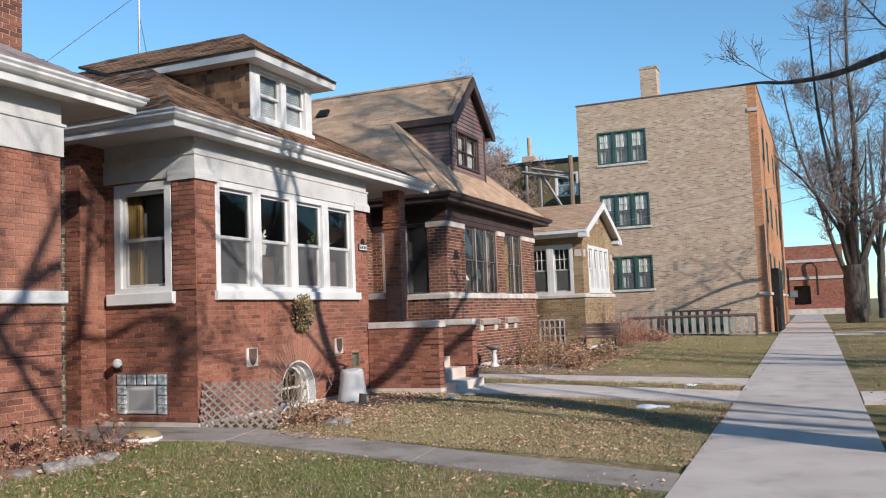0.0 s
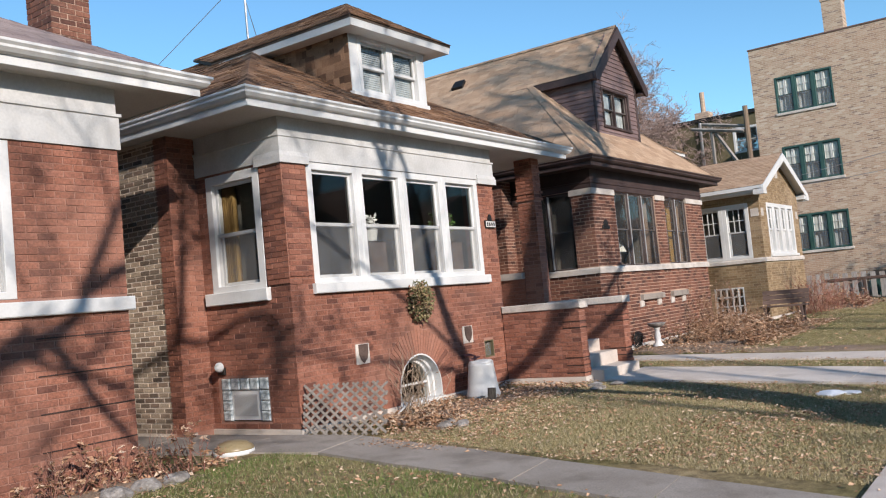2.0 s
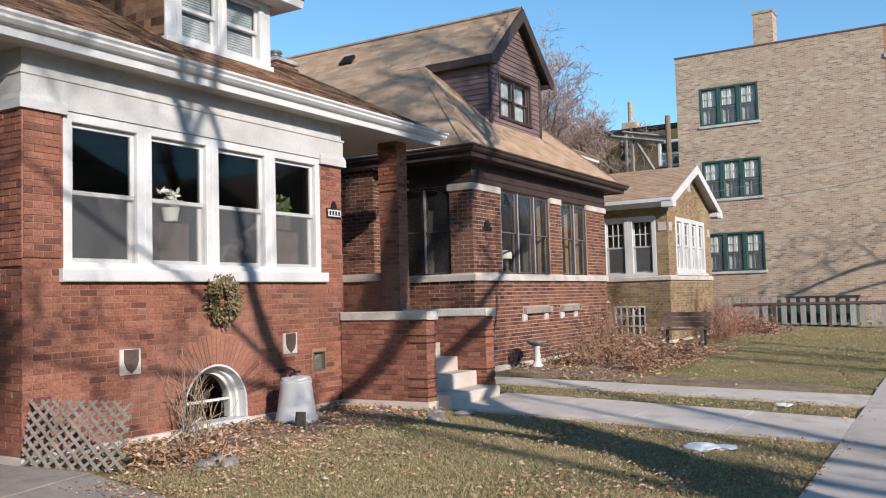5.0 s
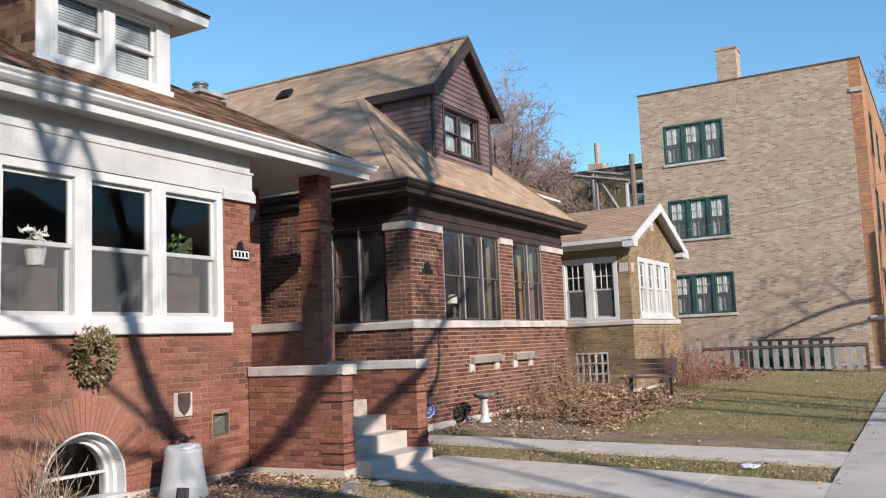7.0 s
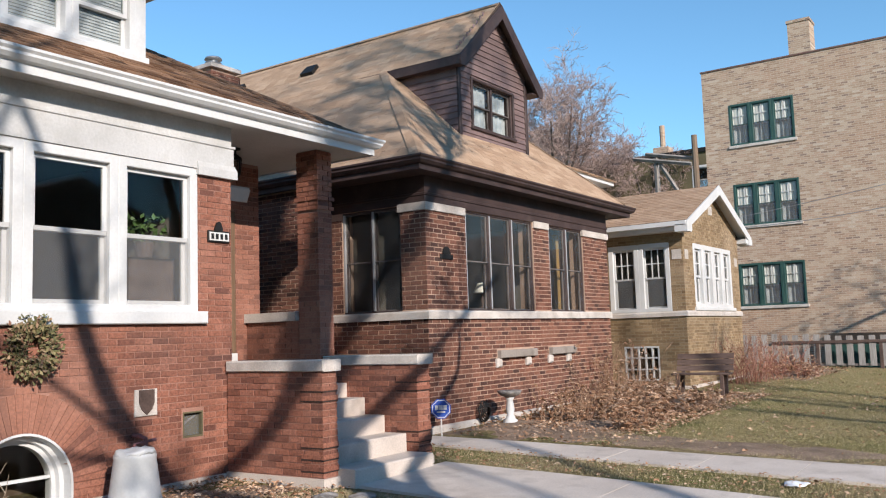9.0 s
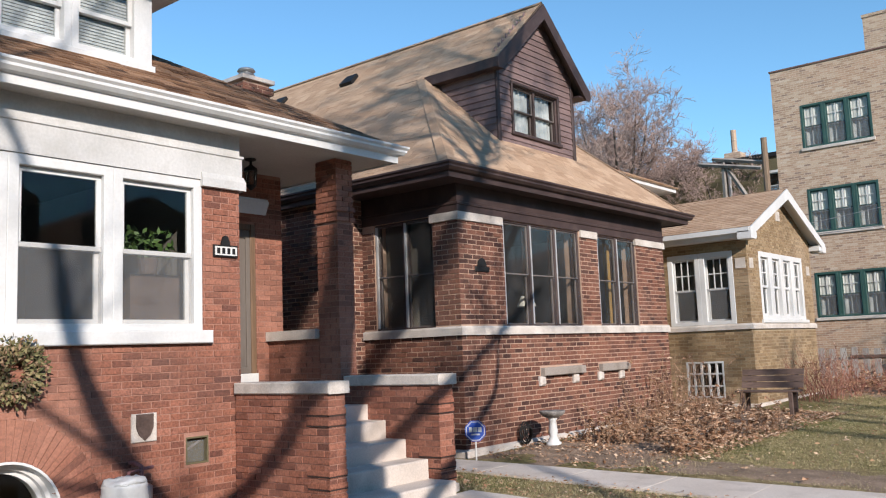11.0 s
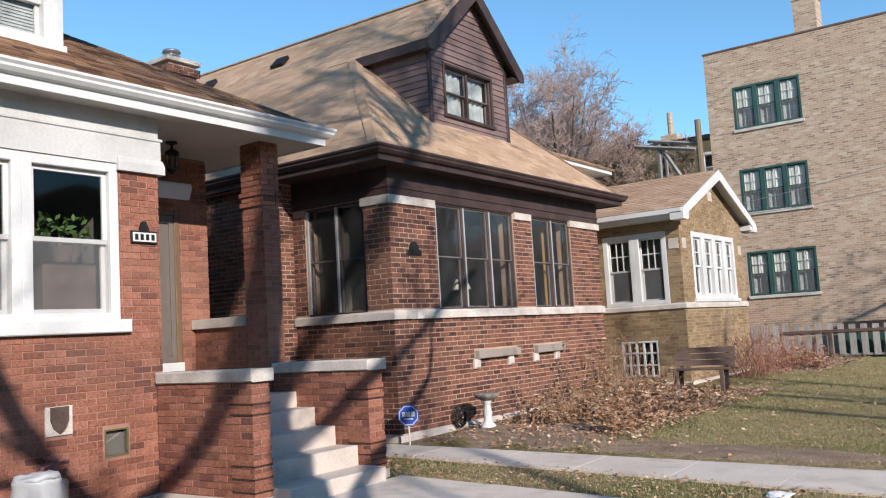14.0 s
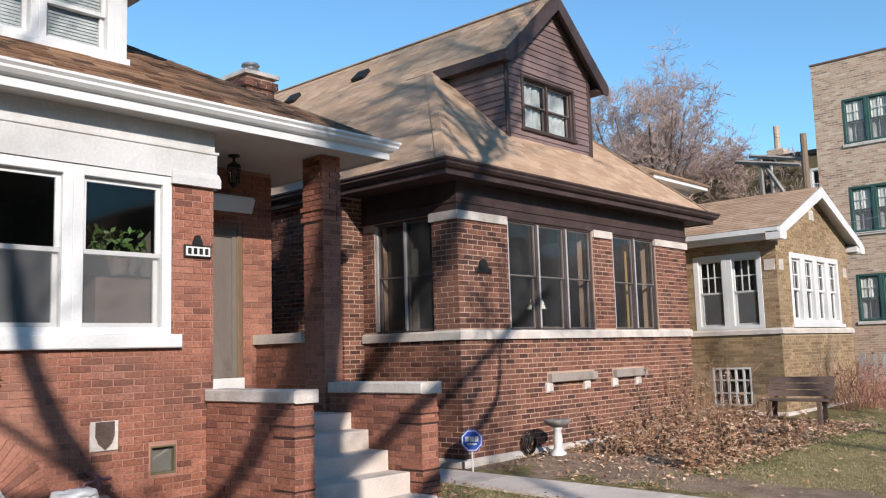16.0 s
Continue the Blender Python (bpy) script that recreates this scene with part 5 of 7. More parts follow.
c_front = part("front_wall", s, mortar_tan, C, "sunlit yellow brick gable front")
rows = bricks(CF, 0, 4.25, 0.4, 4.05, [CWF, (0, 4.3, 1.93, 2.06)])
for k in range(14):
    z = 4.05 + 0.068 * k
    c = (z + 0.05 - 4.05) / 1.03 * 2.125
    rows += bricks(CF, c, 4.25 - c, z, z + 0.068, [(1.97, 2.25, 4.38, 4.64)])
lay(c_front, rows, yellow_brick, keep=120)
s = Shape()
s.wall(CS, 2.09, 0.1, 4.05, 0.28, [CWS, CWB])
c_side = part("side_wall", s, mortar_tan, C, "yellow brick porch side with white windows")
lay(c_side, bricks(CS, 0, 2.377, 0.4, 4.0, [CWS, CWB, (0, 3, 1.93, 2.06)]), yellow_brick, keep=120)
s = Shape()
s.wall(Place((-1.4, CY1, 0), (1, 0, 0), (0, 1, 0)), 2.1, 0.1, 4.05, 0.28)
part("porch_wall", s, mortar_tan, C)
s = Shape()
s.wall(east(15.45, -1.42), 7.4, 0.1, 4.4, 0.3)
part("house_wall", s, mortar_tan, C)
s = Shape()
s.wall(south(-12, 15.45), 10.2, 0.1, 4.4, 0.3)
part("main_wall", s, mortar_tan, C)
s = Shape()
s.sweep([(-1.4, CY0), (CX, CY0), (CX, CY1)], [(-0.02, 1.94), (0.05, 1.94), (0.05, 2.02), (0.02, 2.06), (-0.02, 2.06)])
part("belt_course", s, limestone, C)
s = Shape()
s.sweep([(-1.4, CY0), (CX, CY0), (CX, CY1)], [(-0.02, 0.0), (0.04, 0.0), (0.04, 0.38), (-0.02, 0.40)])
part("foundation", s, old_concrete, C)
for a, b, c, d in ((CF, 1.98, 2.24, 4.40), (CS, 2.12, 2.34, 3.22), (CF, 0.1, 0.32, 3.22), (CF, 3.88, 4.1, 3.22)):
    s = Shape()
    s.bevelled(a, b, c, d, d + 0.22, 0.0, 0.02, 0.004)
    part("stone_inset", s, limestone, C, "pale stone inset in the brick")
for k in range(4):
    a = CWF[0] + (CWF[1] - CWF[0]) * k / 4
    window(C, CF, a, a + (CWF[1] - CWF[0]) / 4, 2.14, 3.62, white_paint, "white porch window", casing=0.12, sash=0.05, netted=False, bars=(2, 2))
sill(C, CF, 0.60, 3.66, 2.06, 2.14, white_paint, 0.06)
for k in range(2):
    a = CWS[0] + 0.74 * k
    window(C, CS, a, a + 0.74, 2.06, 3.62, white_paint, "white window with small panes above", casing=0.11, sash=0.04, bars=(3, 2), netted=True)
grille = []
for i in range(1, 5):
    u = CWB[0] + 0.84 * i / 5
    grille.append((u - 0.018, u + 0.018, 0.54, 1.24, 0.0))
for j in range(1, 3):
    v = 0.50 + 0.78 * j / 3
    grille.append((CWB[0] + 0.04, CWB[1] - 0.04, v - 0.016, v + 0.016, -0.004))
s = Shape()
s.border(CS, CWB[0], CWB[1], 0.50, 1.28, 0.04, 0.04, 0.04, 0.04, -0.1, 0.006)
cw = part("cellar_window", s, white_paint, C, "cellar window with a white grille")
for a, b, c, d, e in grille:
    s = Shape()
    s.box(CS, a, b, c, d, -0.06, e)
    part("bar", s, white_paint, cw)
s = Shape()
s.face(CS(CWB[0], 0.50, -0.08), CS(CWB[1], 0.50, -0.08), CS(CWB[1], 1.28, -0.08), CS(CWB[0], 1.28, -0.08))
part("pane", s, glass, cw, shadow=False)
room(C, -3.6, 0.68, CY0 + 0.3, CY1 - 0.3, 1.2, 3.95)
# dark filler block, so the cellar window looks unlit inside
s = Shape()
s.cube(-1.3, 0.6, CY0 + 0.3, CY0 + 0.9, 0.2, 1.15)
part("cellar", s, room_floor, C)
drape(C, CS, CWS[0] + 0.1, CWS[0] + 0.5, 2.9, 3.5, -0.3, curtain_white, fold=0.015)
cm, ce, cz, cp = 19.005, 1.22, 4.05, 5.12
sl = [[(-2.2, 16.54, cz), (ce, 16.54, cz), (ce, cm, cp), (-2.2, cm, cp)], [(ce, 21.47, cz), (-2.2, 21.47, cz), (-2.2, cm, cp), (ce, cm, cp)],
      [(-1.1, 14.95, 4.42), (-1.1, 22.4, 4.42), (-4.8, 18.7, 6.1)], [(-13, 14.95, 4.42), (-1.1, 14.95, 4.42), (-4.8, 18.7, 6.1), (-13, 18.7, 6.1)], [(-1.1, 22.4, 4.42), (-13, 22.4, 4.42), (-13, 18.7, 6.1), (-4.8, 18.7, 6.1)]]
s = Shape()
for p in sl:
    s.slab([Vector(q) - Vector((0, 0, 0.06)) for q in p], (0, 0, 0.055))
c_roof = part("roof", s, roof_felt, C, "tan shingle roof")
sh = Shape()
for p in sl:
    shingled(sh, p)
part("shingles", sh, tan_shingle, c_roof, kind="stuff")
s = Shape()
s.sweep([(-1.9, 16.54), (ce, 16.54)], [(-0.35, cz - 0.22), (0.0, cz - 0.22), (0.05, cz - 0.14), (0.10, cz - 0.12), (0.10, cz - 0.02), (0.0, cz - 0.02), (-0.35, cz - 0.1)])
part("eave", s, white_paint, C, "white boxed eave")
s = Shape()
s.sweep([(ce, 21.47), (-1.9, 21.47)], [(-0.35, cz - 0.22), (0.0, cz - 0.22), (0.05, cz - 0.14), (0.10, cz - 0.12), (0.10, cz - 0.02), (0.0, cz - 0.02), (-0.35, cz - 0.1)])
part("eave", s, white_paint, C, "white boxed eave")
for sg, ye in ((-1, 16.46), (1, 21.55)):
    s = Shape()
    a, b = Vector((ce - 0.02, ye, cz - 0.04)), Vector((ce - 0.02, cm, cp - 0.005))
    s.slab([a, b, b - Vector((0, 0, 0.24)), a - Vector((0, 0, 0.20))], (0.05, 0, 0))
    s.slab([a - Vector((0, 0, 0.06)), b - Vector((0, 0, 0.06)), b - Vector((0, 0, 0.09)), a - Vector((0, 0, 0.09))], (-0.25, 0, 0))
    s.cube(ce - 0.25, ce + 0.04, ye - 0.02 if sg < 0 else ye - 0.28, ye + 0.28 if sg < 0 else ye + 0.02, cz - 0.26, cz - 0.10)
    part("bargeboard", s, white_paint, C, "white bargeboard with a returned end")
CDX, CDY, CDZ = -3.0, 19.05, 4.93
s = Shape()
s.wall(east(CDY, CDX), 2.2, CDZ - 0.4, CDZ + 0.95, 0.1, [(0.25, 1.1, CDZ + 0.3, CDZ + 0.88), (1.1, 1.95, CDZ + 0.3, CDZ + 0.88)])
s.cube(-5.4, CDX - 0.1, CDY, CDY + 0.1, CDZ - 0.5, CDZ + 0.95)
c_d = part("dormer", s, white_paint, C, "small white dormer")
for k in range(2):
    window(C, east(CDY, CDX), 0.25 + 0.85 * k, 1.1 + 0.85 * k, CDZ + 0.3, CDZ + 0.88, white_paint, casing=0.06, netted=False)
s = Shape()
s.cube(-6.5, CDX + 0.4, CDY - 0.35, CDY + 2.55, CDZ + 0.95, CDZ + 1.07)
part("dormer_eave", s, white_paint, C)
q = CDZ + 1.08
dsl = [[(CDX + 0.45, CDY - 0.4, q), (CDX + 0.45, CDY + 2.6, q), (-3.9, CDY + 1.1, q + 0.62)], [(-6.5, CDY - 0.4, q), (CDX + 0.45, CDY - 0.4, q), (-3.9, CDY + 1.1, q + 0.62), (-6.5, CDY + 1.1, q + 0.62)], [(CDX + 0.45, CDY + 2.6, q), (-6.5, CDY + 2.6, q), (-6.5, CDY + 1.1, q + 0.62), (-3.9, CDY + 1.1, q + 0.62)]]
sh = Shape()
for p in dsl:
    shingled(sh, p)
    sh.slab([Vector(q_) - Vector((0, 0, 0.03)) for q_ in p], (0, 0, 0.025))
part("dormer_roof", sh, tan_shingle, C)

# ---- the three-storey apartment building ----
P = thing("apartment_building", (2, 37, 0.3), "three-storey apartment building of mottled common brick with an orange brick front", "building")
PX0, PX1, PY, PH = -1.68, 5.80, 27.53, 10.46
PS = south(PX0, PY)
PW = [(0.86, 2.97, z, z + 1.42) for z in (7.76, 5.01, 2.32)]
s = Shape()
s.wall(PS, PX1 - PX0 - 0.36, 0, PH, 0.35, PW)
p_wall = part("side_wall", s, far_common, P, "mottled tan and brown common brick wall")
s = Shape()
s.wall(south(PX1 - 0.36, PY), 0.36, 0, PH, 0.35)
part("corner_pier", s, orange_brick, P, "orange brick corner")
PF = east(PY + 0.35, PX1)
fh = [(a, a + 1.3, z, z + 1.5) for a in (2.0, 5.5, 10.5, 14.0) for z in (7.68, 4.96, 2.18)]
s = Shape()
s.wall(PF, 20, 0, PH, 0.35, fh)
part("front_wall", s, orange_brick, P, "orange face brick front")
for a, b, c, d in fh:
    window(P, PF, a, b, c, d, green_paint, casing=0.08, netted=False)
s = Shape()
s.wall(Place((PX0, PY + 0.35, 0), (0, 1, 0), (-1, 0, 0)), 20, 0, PH, 0.35)
part("west_wall", s, far_side, P)
s = Shape()
s.wall(Place((PX0, PY + 20.35, 0), (1, 0, 0), (0, 1, 0)), 7.4, 0, PH, 0.35)
part("rear_wall", s, far_side, P)
s = Shape()
s.cube(PX0 + 0.3, PX1 - 0.4, PY + 0.36, PY + 20, PH - 0.7, PH - 0.6)
for z in (7.0, 4.2, 1.5):
    s.cube(PX0 + 0.36, PX1 - 0.36, PY + 0.36, PY + 20, z - 0.1, z)
s.cube(PX0 + 0.36, PX1 - 0.36, PY + 2.2, PY + 2.3, 0.3, PH - 0.7)
part("floor_slab", s, room_paint, P)
s = Shape()
s.sweep([(PX0, PY + 20.35), (PX0, PY), (PX1, PY), (PX1, PY + 20.35)], [(-0.37, PH), (0.03, PH), (0.03, PH + 0.05), (-0.15, PH + 0.09), (-0.37, PH + 0.05)])
part("coping", s, surface("clay_coping", (0.13, 0.075, 0.06), (0.22, 0.125, 0.10), 3, 40, 0.7), P, "red clay tile coping")
for a, b, c, d in PW:
    n = 3
    for k in range(n):
        p, q = a + (b - a) * k / n, a + (b - a) * (k + 1) / n
        window(P, PS, p, q, c, d, green_paint, "dark green double-hung window with white curtains", casing=0.075, sash=0.035, netted=True, back=0.07, bars=(2, 2), bar_paint=white_paint)
        drape(P, PS, p + 0.06, q - 0.06, c + 0.64, d - 0.06, -0.082, curtain_white, fold=0.008, waves=4)
        drape(P, PS, p + 0.06, q - 0.06, c + 0.05, c + 0.66, -0.17, curtain_grey, fold=0.03, waves=3)
    sill(P, PS, a - 0.05, b + 0.05, c - 0.10, c, limestone, 0.05)
s = Shape()
s.cube(0.76, 1.50, 29.9, 30.7, PH - 0.5, 12.35)
s.cube(0.73, 1.53, 29.87, 30.73, 12.35, 12.45)
part("chimney", s, far_common, P, "square brick chimney on the flat roof")
s = Shape()
s.box(PF, -0.36, 20, 1.85, 1.98, 0, 0.06)
s.box(PS, PX1 - PX0 - 0.36, PX1 - PX0 + 0.06, 1.85, 1.98, 0, 0.06)
s.box(PS, PX1 - PX0 - 0.36, PX1 - PX0 + 0.05, 9.35, 9.5, 0, 0.05)
part("stone_band", s, limestone, P)
s = Shape()
s.box(PS, PX1 - PX0 - 0.5, PX1 - PX0 + 0.05, 0.0, 0.38, 0, 0.05)
part("plinth", s, old_concrete, P)

# ---- the neighbouring red brick bungalow at the start of the walk ----
H = thing("bungalow", (-3, -7, 0.2), "red brick bungalow with white frieze and grey shingle roof", "house")
HF = east(-11.0)
ho = lambda y: y + 11.0
HW = [(ho(-7.8), ho(-3.9), 2.02, 3.49)]
s = Shape()
s.wall(HF, 8.25, 0.05, 4.14, 0.3, HW)
h_front = part("front_wall", s, mortar_red, H, "red brick front wall in thin courses")
rows = bricks(HF, 4.0, 8.25, 0.25, 3.50, HW + [(ho(-8), ho(-2.6), 1.85, 1.99)])
rows.sort(key=lambda r: -r[1])
lay(h_front, rows, red_brick, keep=300)
# raised strips, coloured as the shade inside raked joints
for z in (0.59, 0.94, 1.29, 1.64):
    s = Shape()
    s.box(HF, 7.25, 8.25, z - 0.006, z + 0.006, 0.0, 0.0115, back=False)
    part("raked_joint", s, raked, h_front)
s = Shape()
s.wall(Place((-0.3, -2.75, 0), (-1, 0, 0), (0, 1, 0)), 9.7, 0.05, 4.14, 0.3)
part("side_wall", s, mortar_pale, H)
s = Shape()
s.wall(south(-10, -11.0), 9.7, 0.05, 4.14, 0.3)
part("south_wall", s, mortar_pale, H)
for k in range(4):
    window(H, HF, ho(-7.8) + 0.975 * k, ho(-7.8) + 0.975 * (k + 1), 2.02, 3.49, white_paint, "white double-hung window", casing=0.10)
sill(H, HF, ho(-7.9), ho(-2.69), 1.85, 1.99, white_paint, 0.06)
room(H, -4, -0.31, -10.6, -3.1, 1.1, 3.9)
s = Shape()
s.sweep([(0, -11), (0, -2.75), (-3, -2.75)], [(-0.02, 3.50), (0.03, 3.50), (0.03, 3.83), (0.05, 3.84), (0.05, 3.87), (0.012, 3.88), (0.012, 4.14), (-0.02, 4.14)])
part("frieze", s, stucco, H, "white painted frieze")
sl = [[(0.3, -11.9, 4.33), (0.3, -1.86, 4.33), (-4.72, -6.88, 7.0)], [(0.3, -1.86, 4.33), (-11, -1.86, 4.33), (-11, -6.88, 7.0), (-4.72, -6.88, 7.0)], [(-11, -11.9, 4.33), (0.3, -11.9, 4.33), (-4.72, -6.88, 7.0), (-11, -6.88, 7.0)]]
s = Shape()
for p in sl:
    s.slab([Vector(q) - Vector((0, 0, 0.06)) for q in p], (0, 0, 0.055))
h_roof = part("roof", s, roof_felt, H, "faded grey pink shingle roof")
sh = Shape()
for p in sl:
    shingled(sh, p, butt=(0.005, 0.009), slip=0.004)
part("shingles", sh, grey_shingle, h_roof, kind="stuff")
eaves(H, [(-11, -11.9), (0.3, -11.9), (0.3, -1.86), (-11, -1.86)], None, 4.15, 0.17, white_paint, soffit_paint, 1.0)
s = Shape()
s.cube(-2.0, -1.5, -2.45, -1.95, 3.5, 5.86)
h_ch = part("chimney", s, mortar_brown, H, "brown brick chimney with a pale cap")
s = Shape()
s.bevelled(south(-2.05, -2.5), 0, 0.60, 5.86, 5.94, -0.60, 0.0, 0.01)
part("chimney_cap", s, limestone, h_ch)
lay(h_ch, bricks(south(-2.0, -2.45), 0, 0.5, 4.3, 5.84) + bricks(east(-2.45, -1.5), 0, 0.5, 4.3, 5.84), brown_brick)

# ---- trees ----


TWIG_R = [0.004]                      # the thinnest twig of the tree in hand


def grow(S, p, d, length, r, level, rng, lift=0.12, wander=0.22, kids=(3, 4), spread=(0.5, 0.95), tip=None):
    """One limb and all that branches from it, into the shapes S[0] (thick) and S[1] (twigs)."""
    n = 5 if level else 3
    pts, q, d = [Vector(p)], Vector(p), Vector(d).normalized()
    for _ in range(n):
        d = (d + Vector((rng.gauss(0, wander), rng.gauss(0, wander), rng.gauss(lift * 0.5, wander * 0.7)))).normalized()
        q = q + d * length / n
        pts.append(q)
    end = max(r * 0.35, TWIG_R[0])
    radii = [r + (end - r) * i / n for i in range(n + 1)]
    (S[0] if r > 0.05 else S[1]).tube(pts, radii, 8 if r > 0.12 else 5 if r > 0.03 else 3, cap=False)
    fork(S, pts, radii, length, level, rng, lift, wander, kids, spread)


def fork(S, pts, radii, length, level, rng, lift=0.12, wander=0.22, kids=(3, 4), spread=(0.5, 0.95)):
    if level <= 0:
        return
    for k in range(rng.randint(*kids) + (1 if level > 1 else 0)):
        t = rng.uniform(0.25, 1.0) * (len(pts) - 1)
        i = min(int(t), len(pts) - 2)
        at, way = pts[i].lerp(pts[i + 1], t - i), (pts[i + 1] - pts[i]).normalized()
        side = way.cross(Vector((rng.gauss(0, 1), rng.gauss(0, 1), rng.gauss(0, 1)))).normalized()
        a = rng.uniform(*spread)
        grow(S, at, way * math.cos(a) + side * math.sin(a) + Vector((0, 0, lift)), length * rng.uniform(0.45, 0.72), max(radii[i] * rng.uniform(0.4, 0.62), TWIG_R[0]), level - 1, rng, lift, wander, kids, spread)


def tree(at, label, limbs, seed, level, group="", bark_mat=None, twig_mat=None, kids=(3, 4), wander=0.2, lift=0.12, thin=0.004):
    """A bare tree from its main limbs, each a line of points with a radius at its two ends."""
    rng = random.Random(seed)
    TWIG_R[0] = thin
    t = thing("tree", at, label, "tree", group)
    trunk, twigs = Shape(), Shape()
    for pts, r0, r1, branching in limbs:
        pts = [Vector(p) for p in pts]
        fine = []
        for a, b, c, d in zip([pts[0]] + pts[:-2], pts[:-1], pts[1:], pts[2:] + [pts[-1]]):
            for k in range(4):
                u = k / 4
                fine.append(0.5 * ((2 * b) + (c - a) * u + (2 * a - 5 * b + 4 * c - d) * u * u + (3 * b - a - 3 * c + d) * u ** 3))
        fine.append(pts[-1])
        n = len(fine) - 1
        radii = [(r0 + (r1 - r0) * (i / n)) * (1 + 0.07 * math.sin(i * 2.1 + seed)) for i in range(n + 1)]
        limb = Shape()
        limb.tube(fine, radii, 12 if r0 > 0.12 else 7)
        part("trunk" if r0 > 0.24 else "limb", limb, bark_mat or bark, t, smooth=True)
        if branching:
            total = sum((b - a).length for a, b in zip(fine, fine[1:]))
            k = max(3, int(total * branching))
            for _ in range(k):
                i = rng.randint(n // 4, n - 1)
                way = (fine[i + 1] - fine[i]).normalized()
                side = way.cross(Vector((rng.gauss(0, 1), rng.gauss(0, 1), rng.gauss(0, 1)))).normalized()
                a = rng.uniform(0.5, 1.0)
                grow((trunk, twigs), fine[i], way * math.cos(a) + side * math.sin(a) + Vector((0, 0, lift)), rng.uniform(0.9, 2.0) * (0.7 + 2.0 * r0), max(radii[i] * rng.uniform(0.3, 0.5), 0.008), level, rng, lift, wander, kids)
    if trunk.v:
        part("branches", trunk, bark_mat or bark, t, kind="stuff", smooth=True)
    if twigs.v:
        part("twigs", twigs, twig_mat or twig, t, kind="stuff")
    return t


TX = 10.5
crown_rng = random.Random(77)
CROWN = []                            # medium branches high in the crown, which dapple the roofs
for y0, z0, y1, z1, n in ((-3.6, 9.0, -3.4, 12.5, 5), (0.9, 8.8, -0.8, 12.2, 6), (3.3, 9.6, 2.6, 13.0, 3), (4.4, 10.2, 5.4, 13.4, 3)):
    for k in range(n):
        a, b = y1 + crown_rng.uniform(-2.2, 2.2), z1 + crown_rng.uniform(-1.6, 1.2)
        x1 = TX + crown_rng.uniform(-1.4, 1.4)
        m = Vector(((TX + x1) / 2 + crown_rng.uniform(-0.3, 0.3), (y0 + a) / 2 + crown_rng.uniform(-0.4, 0.4), (z0 + b) / 2 + 0.3))
        CROWN.append(([(TX, y0 + crown_rng.uniform(-0.1, 0.1), z0 + crown_rng.uniform(-0.5, 0.3)), tuple(m), (x1, a, b)], crown_rng.uniform(0.026, 0.048), 0.012, 1.6))
